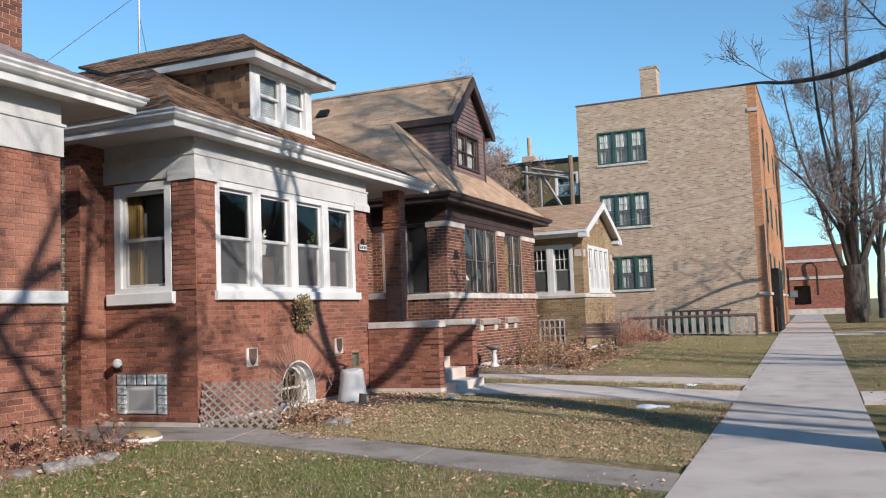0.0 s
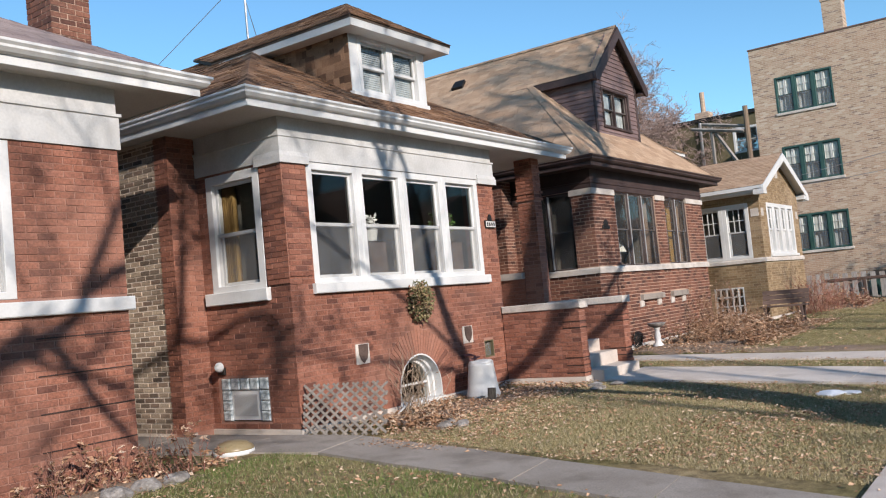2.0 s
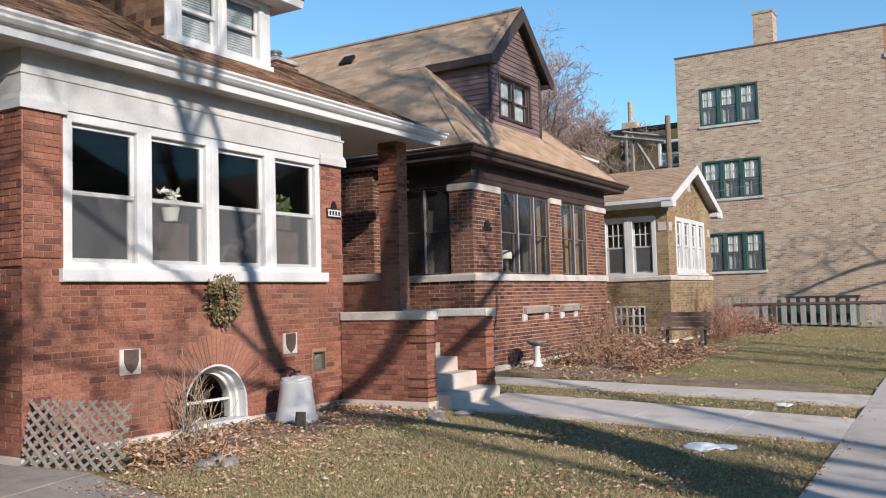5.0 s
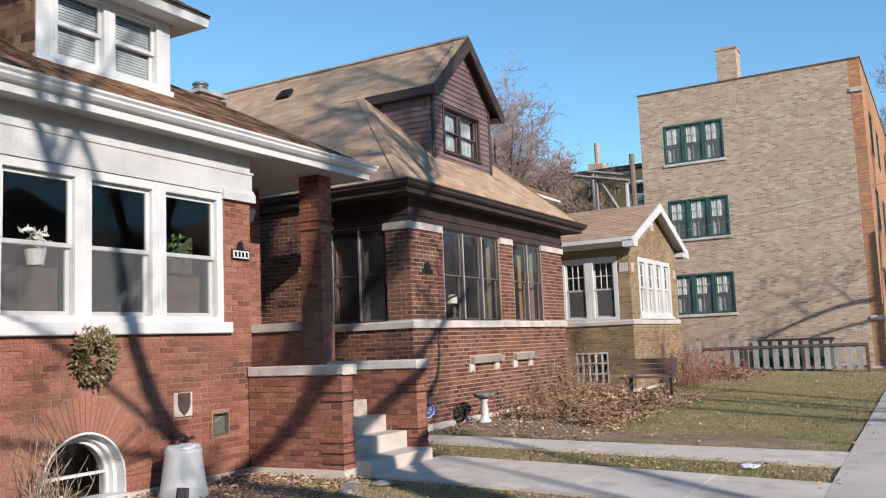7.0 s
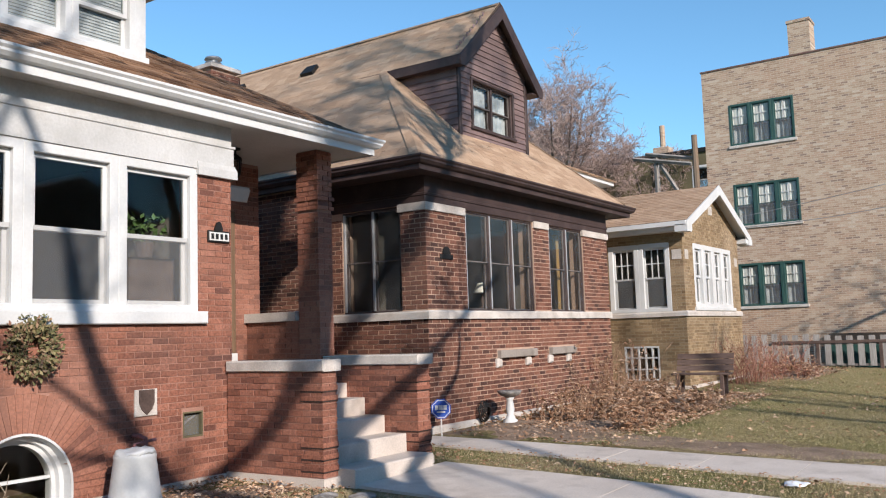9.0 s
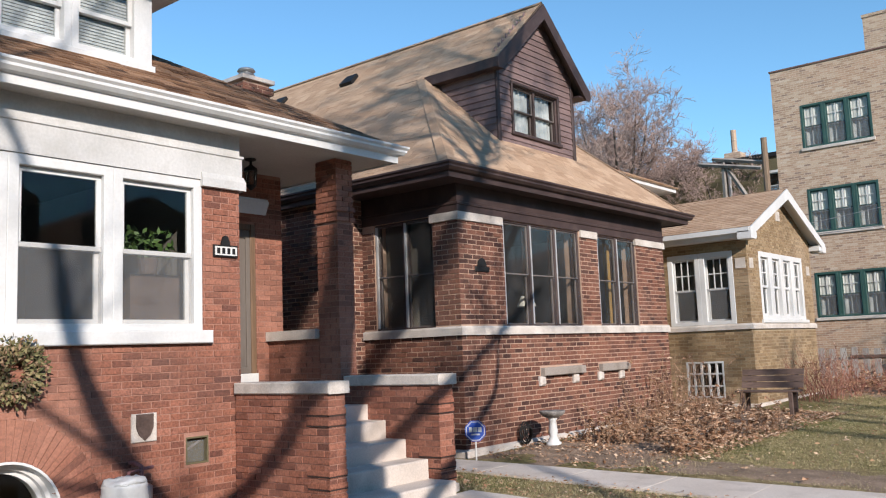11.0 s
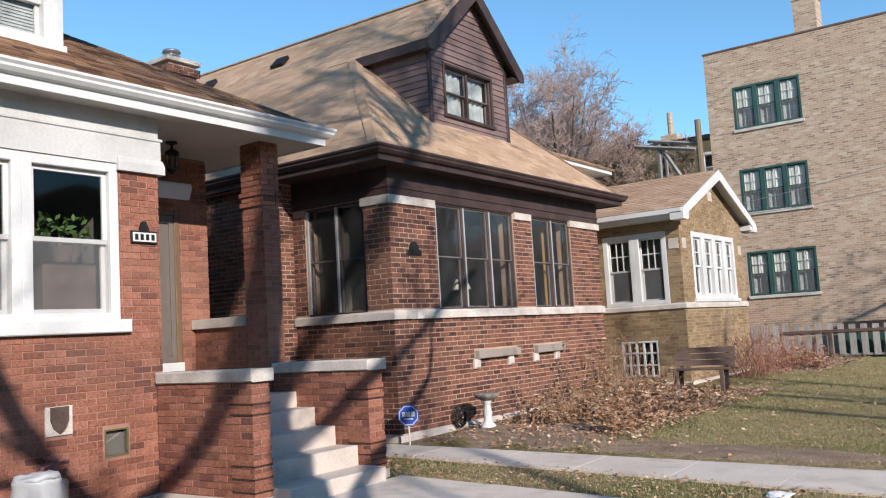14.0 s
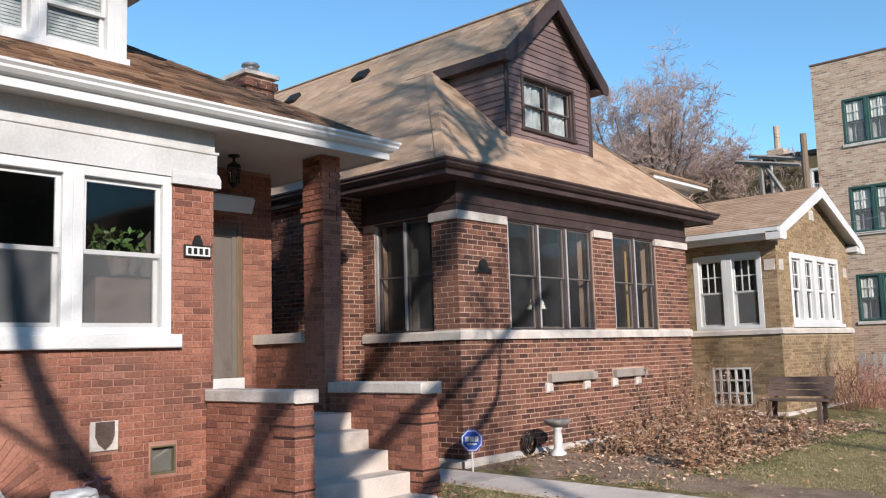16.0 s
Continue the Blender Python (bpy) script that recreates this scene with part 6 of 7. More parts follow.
tree((TX, -1.3, 0), "large bare street tree with low spreading limbs", [
    ([(TX, -1.1, -0.1), (TX, -0.72, 1.1), (TX, -0.42, 2.05), (TX, 0.16, 2.78), (TX, 0.42, 3.6), (TX, 0.46, 4.4)], 0.40, 0.36, 0),
    ([(TX, 0.44, 4.3), (TX, 0.40, 5.0), (TX, 0.42, 5.7), (TX, 0.60, 6.5), (TX, 0.76, 7.4), (TX, 0.95, 8.6), (TX, 1.15, 9.8), (TX, 1.3, 11.2)], 0.31, 0.19, 0.4),
    ([(TX, 0.05, 2.3), (TX, -0.04, 3.07), (TX, -0.76, 4.41), (TX, -1.97, 5.87), (TX, -2.37, 6.5), (TX, -2.62, 7.1), (TX, -2.74, 7.74)], 0.155, 0.08, 0.5),
    ([(TX, -2.68, 7.4), (TX, -2.82, 8.1), (TX, -3.2, 9.0), (TX, -3.6, 9.9), (TX + 0.3, -4.4, 12.0), (TX + 0.2, -5.4, 14.5)], 0.06, 0.02, 0.9),
    ([(TX, -1.38, 5.15), (TX, -1.08, 5.38), (TX, -0.79, 5.49), (TX, -0.62, 5.55), (TX, -0.47, 5.65), (TX, -0.35, 5.84), (TX, -0.20, 6.02), (TX, 0.05, 6.45), (TX, 0.40, 7.05), (TX, 0.60, 7.7)], 0.105, 0.095, 0.4),
    ([(TX, 0.55, 7.5), (TX, 0.72, 8.1), (TX - 0.1, 0.85, 8.8), (TX - 0.3, 1.2, 10.4), (TX - 0.2, 1.9, 13.0)], 0.09, 0.03, 1.5),
    ([(TX, 0.52, 5.30), (TX, 0.95, 5.50), (TX, 1.45, 5.72), (TX, 2.1, 6.05), (TX, 3.0, 6.55), (TX, 4.06, 7.2), (TX, 5.2, 7.9)], 0.10, 0.045, 1.2),
    ([(TX, 0.5, 5.75), (TX, 0.95, 6.45), (TX, 1.6, 7.05), (TX, 2.2, 7.6), (TX, 2.86, 8.5), (TX + 0.3, 3.5, 9.8), (TX + 0.4, 4.2, 11.0), (TX + 0.1, 4.6, 14.5)], 0.15, 0.03, 1.9),
    ([(TX, 2.86, 8.4), (TX - 0.2, 4.0, 9.9), (TX - 0.3, 5.2, 11.4), (TX - 0.2, 6.0, 14.0)], 0.10, 0.02, 2.2),
    ([(TX + 0.3, 3.5, 9.7), (TX + 0.8, 3.3, 11.5), (TX + 0.9, 2.9, 14.2)], 0.09, 0.02, 2.2),
    ([(TX, -1.9, 5.8), (10.0, -3.2, 6.7), (9.4, -4.6, 7.4), (8.8, -6.2, 8.3)], 0.045, 0.015, 2.4),
    ([(TX, -1.9, 5.7), (10.2, -3.4, 5.9), (10.1, -5.0, 6.1), (10.0, -6.4, 6.6)], 0.045, 0.012, 2.0),
    ([(TX, 0.6, 4.05), (10.4, 1.5, 4.75), (9.9, 2.8, 5.05), (8.96, 4.05, 5.12), (8.2, 4.9, 5.10), (7.5, 5.4, 5.18), (7.03, 5.68, 5.30), (6.5, 6.2, 5.42)], 0.10, 0.012, 0.45),
] + CROWN, 11, 3)
tree((11.2, -13.0, 0), "tall bare street tree with forked limbs", [
    ([(11.2, -13.0, -0.1), (11.2, -12.9, 2.0), (11.15, -12.6, 4.0)], 0.3, 0.22, 0),
    ([(11.15, -12.6, 3.9), (11.0, -11.8, 5.4), (10.9, -11.2, 6.8), (10.8, -10.8, 8.6), (10.7, -10.6, 10.5)], 0.14, 0.05, 0.9),
    ([(11.15, -12.6, 3.9), (11.1, -12.5, 5.6), (10.9, -12.6, 7.6), (10.8, -12.7, 10.0)], 0.15, 0.05, 1.2),
    ([(11.15, -12.6, 3.9), (10.9, -11.2, 5.6), (10.6, -10.0, 6.45), (TX, -9.33, 6.7), (TX, -8.77, 6.88)], 0.15, 0.10, 0.4),
    ([(TX, -8.85, 6.86), (TX, -8.53, 7.07), (TX, -8.42, 7.35), (TX, -8.1, 7.95), (TX, -7.5, 9.1)], 0.08, 0.04, 1.4),
    ([(TX, -8.46, 7.25), (TX, -8.0, 7.5), (TX, -7.46, 7.58), (TX, -7.04, 7.47), (TX, -6.4, 7.40), (TX, -5.98, 7.22), (TX, -5.82, 6.75), (TX, -5.86, 6.1)], 0.07, 0.038, 1.2),
    ([(TX, -6.95, 7.42), (TX, -6.83, 8.25), (TX, -6.75, 9.2), (TX, -6.5, 11.0)], 0.075, 0.03, 1.4),
    ([(TX, -8.85, 6.84), (TX, -8.61, 6.52), (TX, -8.39, 6.18), (TX, -8.08, 5.81), (TX, -7.7, 5.3)], 0.07, 0.035, 0.8)], 61, 3, "street trees")
tree((11.4, 25.3, 0.1), "tall bare street tree", [
    ([(11.4, 25.3, 0), (11.4, 25.3, 2.5), (11.35, 25.3, 5.0)], 0.28, 0.2, 0),
    # two limbs out of view, laid to throw diagonal shadows on the apartment wall
    ([(11.35, 25.2, 4.9), (11.1, 24.2, 5.62), (11.0, 22.8, 5.85), (10.9, 21.8, 5.95)], 0.08, 0.03, 0.4),
    ([(11.35, 25.2, 4.4), (11.1, 24.0, 5.0), (11.0, 22.9, 5.25), (10.9, 22.0, 5.55)], 0.055, 0.02, 0.4),
    ([(11.4, 25.4, 4.9), (11.7, 26.4, 7.5), (12.0, 27.2, 11.0)], 0.16, 0.04, 1.4),
    ([(11.4, 25.4, 4.8), (11.2, 26.8, 7.0), (11.0, 27.8, 9.5), (10.8, 28.4, 12.0)], 0.14, 0.03, 1.4)], 5, 3, "street trees")
tree((9.5, 42.5, 0.2), "huge bare street tree with many upright stems", [
    ([(9.45, 42.5, 0.1), (9.42, 42.5, 1.5), (9.4, 42.5, 3.4)], 0.62, 0.52, 0),
    ([(9.35, 42.5, 3.0), (9.0, 42.6, 5.0), (8.7, 42.7, 8.0), (8.2, 42.8, 12.0), (8.0, 43, 17)], 0.22, 0.04, 1.5),
    ([(9.5, 42.5, 3.0), (9.6, 42.4, 6.0), (9.9, 42.2, 10.0), (9.8, 42.0, 14), (10.0, 42, 19)], 0.25, 0.04, 1.5),
    ([(9.2, 42.5, 2.4), (8.5, 42.4, 4.6), (7.9, 42.2, 7.0), (7.0, 42.0, 10.0), (6.4, 42, 13.5)], 0.15, 0.03, 1.6),
    ([(9.6, 42.5, 3.0), (10.4, 42.6, 5.0), (11.4, 42.7, 8.0), (12.2, 42.8, 13.0)], 0.19, 0.035, 1.5),
    ([(9.4, 42.6, 3.2), (9.2, 43.4, 7.0), (9.0, 44.2, 12), (9.1, 44.5, 17)], 0.19, 0.035, 1.5),
    ([(9.0, 42.5, 5.0), (7.6, 42.0, 7.6), (6.4, 41.6, 9.0), (5.2, 41.3, 10.2)], 0.10, 0.02, 1.9)], 21, 3, "street trees", bark, pale_twig, (4, 5), thin=0.0065)
for k, (x, y, h, sd) in enumerate(((-10.8, 34.0, 14.0, 31), (-13.6, 40.0, 13.0, 33), (-9.0, 42.0, 12.0, 37))):
    rng_ = random.Random(sd)
    limbs = [([(x, y, 0.2), (x + 0.1, y, 3.0), (x, y, 5.5)], 0.32, 0.22, 0)]
    for j in range(11):
        a = math.tau * j / 11 + rng_.uniform(-0.3, 0.3)
        o = rng_.uniform(1.6, 4.2)
        limbs.append(([(x, y, 4.6 + 0.15 * j), (x + o * 0.35 * math.cos(a), y + o * 0.35 * math.sin(a), h * 0.58), (x + o * 0.75 * math.cos(a), y + o * 0.75 * math.sin(a), h * 0.70), (x + o * math.cos(a), y + o * math.sin(a), h * (0.93 - 0.05 * o + rng_.uniform(-0.04, 0.04)))], 0.11, 0.025, 2.0))
    tree((x, y, 0.2), "bare rounded backyard tree with fine reddish twigs", limbs, sd, 3, "backyard trees", bark, backyard_twig, (4, 5), 0.28, 0.08, 0.0075)
for k, (x, y, sd) in enumerate(((24.0, -6.0, 41), (24.5, 5.0, 43), (23.8, 24.0, 45), (24.2, 36.0, 47), (10.9, 66.0, 49), (11.3, 53.0, 51), (17.5, 58.0, 53), (16.8, 46.0, 55))):
    rng_ = random.Random(sd)
    limbs = [([(x, y, 0), (x, y + 0.1, 2.4), (x + 0.1, y, 4.6)], 0.3, 0.22, 0)]
    for j in range(4):
        a = math.tau * j / 4 + rng_.uniform(-0.4, 0.4)
        limbs.append(([(x, y, 4.3), (x + 1.0 * math.cos(a), y + 1.0 * math.sin(a), 7.0), (x + 2.2 * math.cos(a), y + 2.2 * math.sin(a), 10.5), (x + 2.8 * math.cos(a), y + 2.8 * math.sin(a), 13)], 0.16, 0.04, 1.2))
    tree((x, y, 0), "bare street tree across the road", limbs, sd, 2, "street trees", bark, twig, (3, 4))

# ---- distance ----
far_facade = surface("far_facades", (0.26, 0.18, 0.145), (0.44, 0.32, 0.26), 0.3, 3, 0.9)
# unseen house fronts, added to shape the reflections in the windows
for k in range(16):
    s = Shape()
    y, h = -60 + 10.2 * k, 8.4 + 0.9 * ((k * 5) % 3)
    s.slab([(35, y, 0), (35, y + 8, 0), (35, y + 8, h), (35, y + 4, h + 1.7), (35, y, h)], (8, 0, 0))
    solo("backdrop", s, far_facade, "plain unseen house front for the window panes to mirror", "wall", kind="structure")
s = Shape()
s.cube(52, 52.4, -160, 260, 0, 8.0)
solo("backdrop", s, far_facade, "plain far walls beyond the street", "wall", kind="structure")
s = Shape()
s.cube(-60, -59.6, -60, 140, 0, 6)
solo("backdrop", s, olive_wall, "plain far walls behind the yards", "wall", kind="structure")

school = thing("school", (5, 80, 0.2), "low red brick school with pale stone bands at the far corner", "building")
s = Shape()
s.wall(south(-20, 76), 29.6, 0, 6.5, 0.4, [(25.4, 26.8, 1.2, 2.9), (22.0, 24.2, 0.6, 4.0)])
part("wall", s, far_red, school)
# dark sheet added behind the openings in place of unlit rooms
s = Shape()
s.cube(-18, 9.0, 76.9, 77.0, 0.2, 5.8)
part("room_wall", s, room_floor, school)
s = Shape()
s.cube(-20, 9.6, 76.4, 100, 5.9, 6.0)
part("roof", s, roof_felt, school)
for z in (5.0, 3.45):
    s = Shape()
    s.box(south(-20, 76), 0, 29.65, z, z + 0.25, 0, 0.08)
    part("stone_band", s, limestone, school)
s = Shape()
s.box(south(-20, 76), 0, 29.65, 0.2, 0.8, 0, 0.1)
part("plinth", s, limestone, school)
s = Shape()
s.box(south(-20, 76), 25.0, 25.7, 1.9, 2.5, 0.01, 0.06)
part("sign_board", s, grey_metal, school)
for x in (4.2, 6.6):
    s = Shape()
    s.tube([(x, 75.9, 4.9), (x + 0.5, 75.6, 4.9), (x + 0.8, 75.5, 4.4), (x + 0.8, 75.5, 2.0)], [0.09] * 4, 6)
    part("drain_pipe", s, black_iron, school)
rear = thing("house", (-8, 44, 0.3), "olive brown rear house with a dark flat parapet", "house")
s = Shape()
s.wall(south(-13.6, 40), 11.0, 0, 10.25, 0.3, [(7.3, 8.7, 8.2, 9.6)])
s.wall(east(40.3, -2.6), 8, 0, 10.25, 0.3)
part("wall", s, olive_wall, rear)
s = Shape()
s.cube(-13.7, -2.5, 39.9, 48, 10.25, 10.45)
part("parapet", s, black_iron, rear)
window(rear, south(-13.6, 40), 7.3, 8.7, 8.2, 9.6, white_paint, casing=0.12)
s = Shape()
s.tube([(-8.0, 39.9, 0.3), (-8.0, 39.9, 10.2)], [0.09, 0.09], 8)
part("drain_pipe", s, grey_metal, rear)
s = Shape()
s.cube(-8.6, -7.8, 41, 41.8, 10.4, 11.0)
s.tube([(-8.2, 41.4, 11), (-8.2, 41.4, 12.2)], [0.14, 0.14], 8)
part("chimney", s, far_common, rear)
deck = thing("utility_pole", (-1.98, 27.3, 0.3), "weathered wooden pole with crossed braces", "pole")
s = Shape()
s.tube([(-1.98, 27.3, 0.2), (-1.98, 27.3, 8.3)], [0.13, 0.10], 8)
part("pole", s, pole_wood, deck)
for a, b in (((-4.2, 27.2, 7.75), (-2.1, 27.2, 7.3)), ((-3.8, 27.4, 7.9), (-1.98, 27.42, 7.5)), ((-3.3, 27.3, 7.55), (-2.25, 27.3, 5.7)), ((-3.4, 27.3, 0.3), (-3.4, 27.3, 7.7))):
    s = Shape()
    s.tube([a, b], [0.07, 0.07], 4)
    part("brace", s, grey_wood, deck)


def cable(pts, label, r=0.012):
    a, b = Vector(pts[0]), Vector(pts[1])
    s = Shape()
    s.tube([a.lerp(b, k / 16) - Vector((0, 0, pts[2] * 4 * (k / 16) * (1 - k / 16))) for k in range(17)], [r] * 17, 5)
    solo("cable", s, grey_metal, label, "cable", "overhead cables")


cable([(-1.12, 22.42, 4.52), (12.4, 24.2, 6.95), 0.25], "thin grey overhead cable from the street pole to the house eaves", 0.010)
cable([(-1.12, 22.42, 4.46), (12.4, 24.2, 6.75), 0.75], "thin grey overhead cable from the street pole to the house eaves", 0.010)
pole_ = thing("utility_pole", (12.5, 24.2, 0.1), "tall wooden street pole carrying the cables", "pole")
s = Shape()
s.tube([(12.5, 24.2, 0.0), (12.5, 24.2, 8.0)], [0.15, 0.11], 10)
part("pole", s, pole_wood, pole_)
s = Shape()
s.tube([(-4.05, 3.02, 6.6), (-4.05, 3.02, 9.6)], [0.022, 0.016], 6)
ant = thing("antenna_mast", (-4.05, 3.02, 6.6), "thin metal antenna mast on the roof ridge", "antenna")
part("mast", s, grey_metal, ant)
s = Shape()
s.tube([(-4.05, 3.02, 8.0), (-6.8, 2.9, 6.8)], [0.008, 0.008], 4)
s.tube([(-4.05, 3.02, 7.6), (-4.3, 3.6, 6.65)], [0.008, 0.008], 4)
part("guy_wire", s, grey_metal, ant)

# ---- parked cars far along the street ----


def car(x, y, paint, label):
    c = thing("car", (x, y, 0.02), label, "car", "parked cars")
    prof = [(-2.1, 0.35), (-2.15, 0.75), (-1.95, 0.95), (-1.2, 1.0), (-0.6, 1.42), (0.9, 1.45), (1.6, 1.02), (2.1, 0.9), (2.15, 0.35)]
    s = Shape()
    s.slab([(x - 0.85, y + a, b) for a, b in prof], (1.7, 0, 0))
    part("body", s, paint, c)
    for sx in (-0.83, 0.72):
        for wy in (-1.35, 1.35):
            s = Shape()
            s.tube([(x + sx - 0.06, y + wy, 0.33), (x + sx + 0.16, y + wy, 0.33)], [0.32, 0.32], 16)
            part("wheel", s, black_iron, c)
    s = Shape()
    s.slab([(x - 0.86, y + a, b) for a, b in ((-1.05, 1.03), (-0.55, 1.36), (0.85, 1.38), (1.4, 1.03))], (1.72, 0, 0))
    part("side_window", s, black_iron, c)
    for sx in (-0.6, 0.6):
        s = Shape()
        s.cube(x + sx - 0.15, x + sx + 0.15, y - 2.17, y - 2.1, 0.68, 0.8)
        part("tail_light", s, plastic_red, c)


blue_car = surface("car_blue", (0.02, 0.05, 0.13), (0.03, 0.07, 0.17), 2, 30, 0.25, 0.03, 0.02)
car(14.1, 62, blue_car, "dark blue car parked by the kerb")
car(14.1, 74, grey_metal, "grey car parked by the kerb")

# ---- fence, bench and garden ornaments ----
fence = thing("fence", (2.6, 25.5, 0.2), "weathered grey picket fence with a dark rail", "fence")
FX = [-0.9 + 0.30 * k for k in range(21)]
zf = lambda x: ground_z(x, 25.5)
for x in FX:
    s = Shape()
    h = 0.92 + RND.uniform(-0.02, 0.02)
    w = Place((x, 25.5, zf(x)), (1, 0, 0), (0, -1, 0))
    pts = [(0.0, 0.05), (0.17, 0.05), (0.17, h - 0.012), (0.155, h), (0.015, h), (0.0, h - 0.012)]
    s.slab([w(a, b, 0.0) for a, b in reversed(pts)], (0, -0.022, 0))
    part("picket", s, pale_wood, fence)
for z in (0.18, 0.80):
    s = Shape()
    s.box(Place((-1.0, 25.5, 0.24), (1, 0, 0), (0, -1, 0)), 0, 6.4, z, z + 0.07, -0.06, -0.005)
    part("rail", s, grey_wood, fence)
s = Shape()
s.bevelled(Place((0.6, 25.5, 0.24), (1, 0, 0), (0, -1, 0)), 0, 4.8, 0.84, 0.93, -0.04, 0.05)
part("top_rail", s, dark_wood, fence, "dark brown top rail")
for x in (-0.95, 1.9, 3.6, 5.4):
    s = Shape()
    s.bevelled(Place((x - 0.05, 25.5, 0.0), (1, 0, 0), (0, -1, 0)), 0, 0.10, 0.1, 1.16, -0.08, 0.045, 0.01)
    part("post", s, dark_wood, fence)
bins = thing("dumpster", (3.2, 26.5, 0.25), "dark green dumpster with black lids behind the fence", "dumpster")
s = Shape()
s.cube(2.0, 4.3, 25.95, 27.1, 0.25, 1.12)
part("body", s, green_paint, bins)
s = Shape()
s.slab([(1.95, 25.9, 1.12), (4.35, 25.9, 1.12), (4.35, 27.15, 1.30), (1.95, 27.15, 1.30)], (0, 0, 0.05))
part("lid", s, black_iron, bins)
gate = thing("iron_gate", (6.0, 31, 0.2), "black iron railings in front of the apartment building", "railing")
for k in range(14):
    s = Shape()
    y = 29.6 + 0.55 * k
    s.tube([(5.95, y, 0.15), (5.95, y, 1.35)], [0.02, 0.02], 5)
    part("bar", s, black_iron, gate)
for z in (0.4, 1.25):
    s = Shape()
    s.tube([(5.95, 29.5, z), (5.95, 36.9, z)], [0.02, 0.02], 5)
    part("rail", s, black_iron, gate)
s = Shape()
s.cube(5.68, 6.1, 30.2, 33.8, 0.2, 3.0)
part("entrance_hood", s, black_iron, gate, "dark projecting entrance")

bench = thing("bench", (1.55, 15.6, 0.28), "weathered dark wooden garden bench on the lawn", "bench")
bz, bw = ground_z(1.5, 15.6), Place((1.08, 15.75, ground_z(1.5, 15.6)), (1, 0.06, 0), (0.06, -1, 0))
for k in range(4):
    s = Shape()
    s.bevelled(bw, 0, 1.16, 0.40, 0.435, 0.02 + 0.105 * k, 0.11 + 0.105 * k, 0.006)
    part("seat_slat", s, dark_wood, bench)
for k in range(3):
    s = Shape()
    z = 0.47 + 0.12 * k
    s.slab([bw(0, z, 0.0 - 0.05 * k), bw(1.16, z, 0.0 - 0.05 * k), bw(1.16, z + 0.105, -0.04 - 0.05 * k), bw(0, z + 0.105, -0.04 - 0.05 * k)], (0, 0.03, 0.005))
    part("back_slat", s, dark_wood, bench)
for u in (0.10, 0.99):
    for d in (0.05, 0.38):
        s = Shape()
        s.bevelled(bw, u, u + 0.07, -0.05, 0.40, d, d + 0.07, 0.006)
        part("leg", s, dark_wood, bench)
    s = Shape()
    s.slab([bw(u, 0.3, 0.05), bw(u + 0.06, 0.3, 0.05), bw(u + 0.06, 0.80, -0.17), bw(u, 0.80, -0.17)], (0, 0.05, 0.01))
    part("back_post", s, dark_wood, bench)

bath = thing("bird_bath", (0.52, 9.74, 0.22), "white stone bird bath on a fluted pedestal", "bird bath")
s = Shape()
zb_ = ground_z(0.52, 9.74)
s.lathe(0.52, 9.74, [(0.115, zb_ - 0.02), (0.115, zb_ + 0.05), (0.08, zb_ + 0.08), (0.055, zb_ + 0.14), (0.07, zb_ + 0.22), (0.055, zb_ + 0.32), (0.05, zb_ + 0.36), (0.08, zb_ + 0.42)], 18)
part("pedestal", s, white_paint, bath, smooth=True)
s = Shape()
s.lathe(0.52, 9.74, [(0.08, zb_ + 0.41), (0.16, zb_ + 0.45), (0.195, zb_ + 0.50), (0.188, zb_ + 0.515), (0.15, zb_ + 0.49), (0.02, zb_ + 0.47)], 24)
part("basin", s, rock, bath, smooth=True)
hose = thing("hose_reel", (0.16, 9.62, 0.4), "dark coiled garden hose at the wall", "hose")
for k in range(5):
    s = Shape()
    s.tube([(0.10 + 0.022 * k + 0.012 * math.sin(a * 1.9 + k), 9.62 + (0.13 - 0.016 * k) * math.cos(a * math.tau / 20), 0.45 + (0.17 - 0.02 * k) * math.sin(a * math.tau / 20)) for a in range(21)], [0.011] * 21, 6)
    part("coil", s, black_iron, hose, smooth=True)

sign = thing("yard_sign", (0.32, 8.12, 0.2), "blue octagonal yard sign on a white stake", "sign")
s = Shape()
sc = Vector((0.32, 8.12, 0.63))
sw = Place(sc, (0.8, 0.6, 0), (0.6, -0.8, 0))
s.slab([sw(0.15 * math.cos(math.tau * (k + 0.5) / 8), 0.15 * math.sin(math.tau * (k + 0.5) / 8), -0.006) for k in range(8)], sw.n * 0.012)
part("plate", s, sign_blue, sign)
s = Shape()
for k in range(8):
    a0, a1 = math.tau * (k + 0.5) / 8, math.tau * (k + 1.5) / 8
    s.face(*[sw(r * math.cos(a), r * math.sin(a), 0.010) for r, a in ((0.125, a0), (0.137, a0), (0.137, a1), (0.125, a1))])
part("rim", s, sign_white, sign)
for a, b, c, d in ((-0.085, -0.04, -0.015, 0.05), (-0.03, 0.025, -0.015, 0.05), (0.035, 0.085, -0.015, 0.05), (-0.06, 0.06, -0.055, -0.035)):
    s = Shape()
    s.box(sw, a, b, c, d, 0.008, 0.012)
    part("bar", s, sign_white, sign, "plain white bar")
s = Shape()
s.tube([sw(0, -0.14, -0.014), sw(0, -0.45, -0.014)], [0.012, 0.012], 6)
part("stake", s, sign_white, sign)

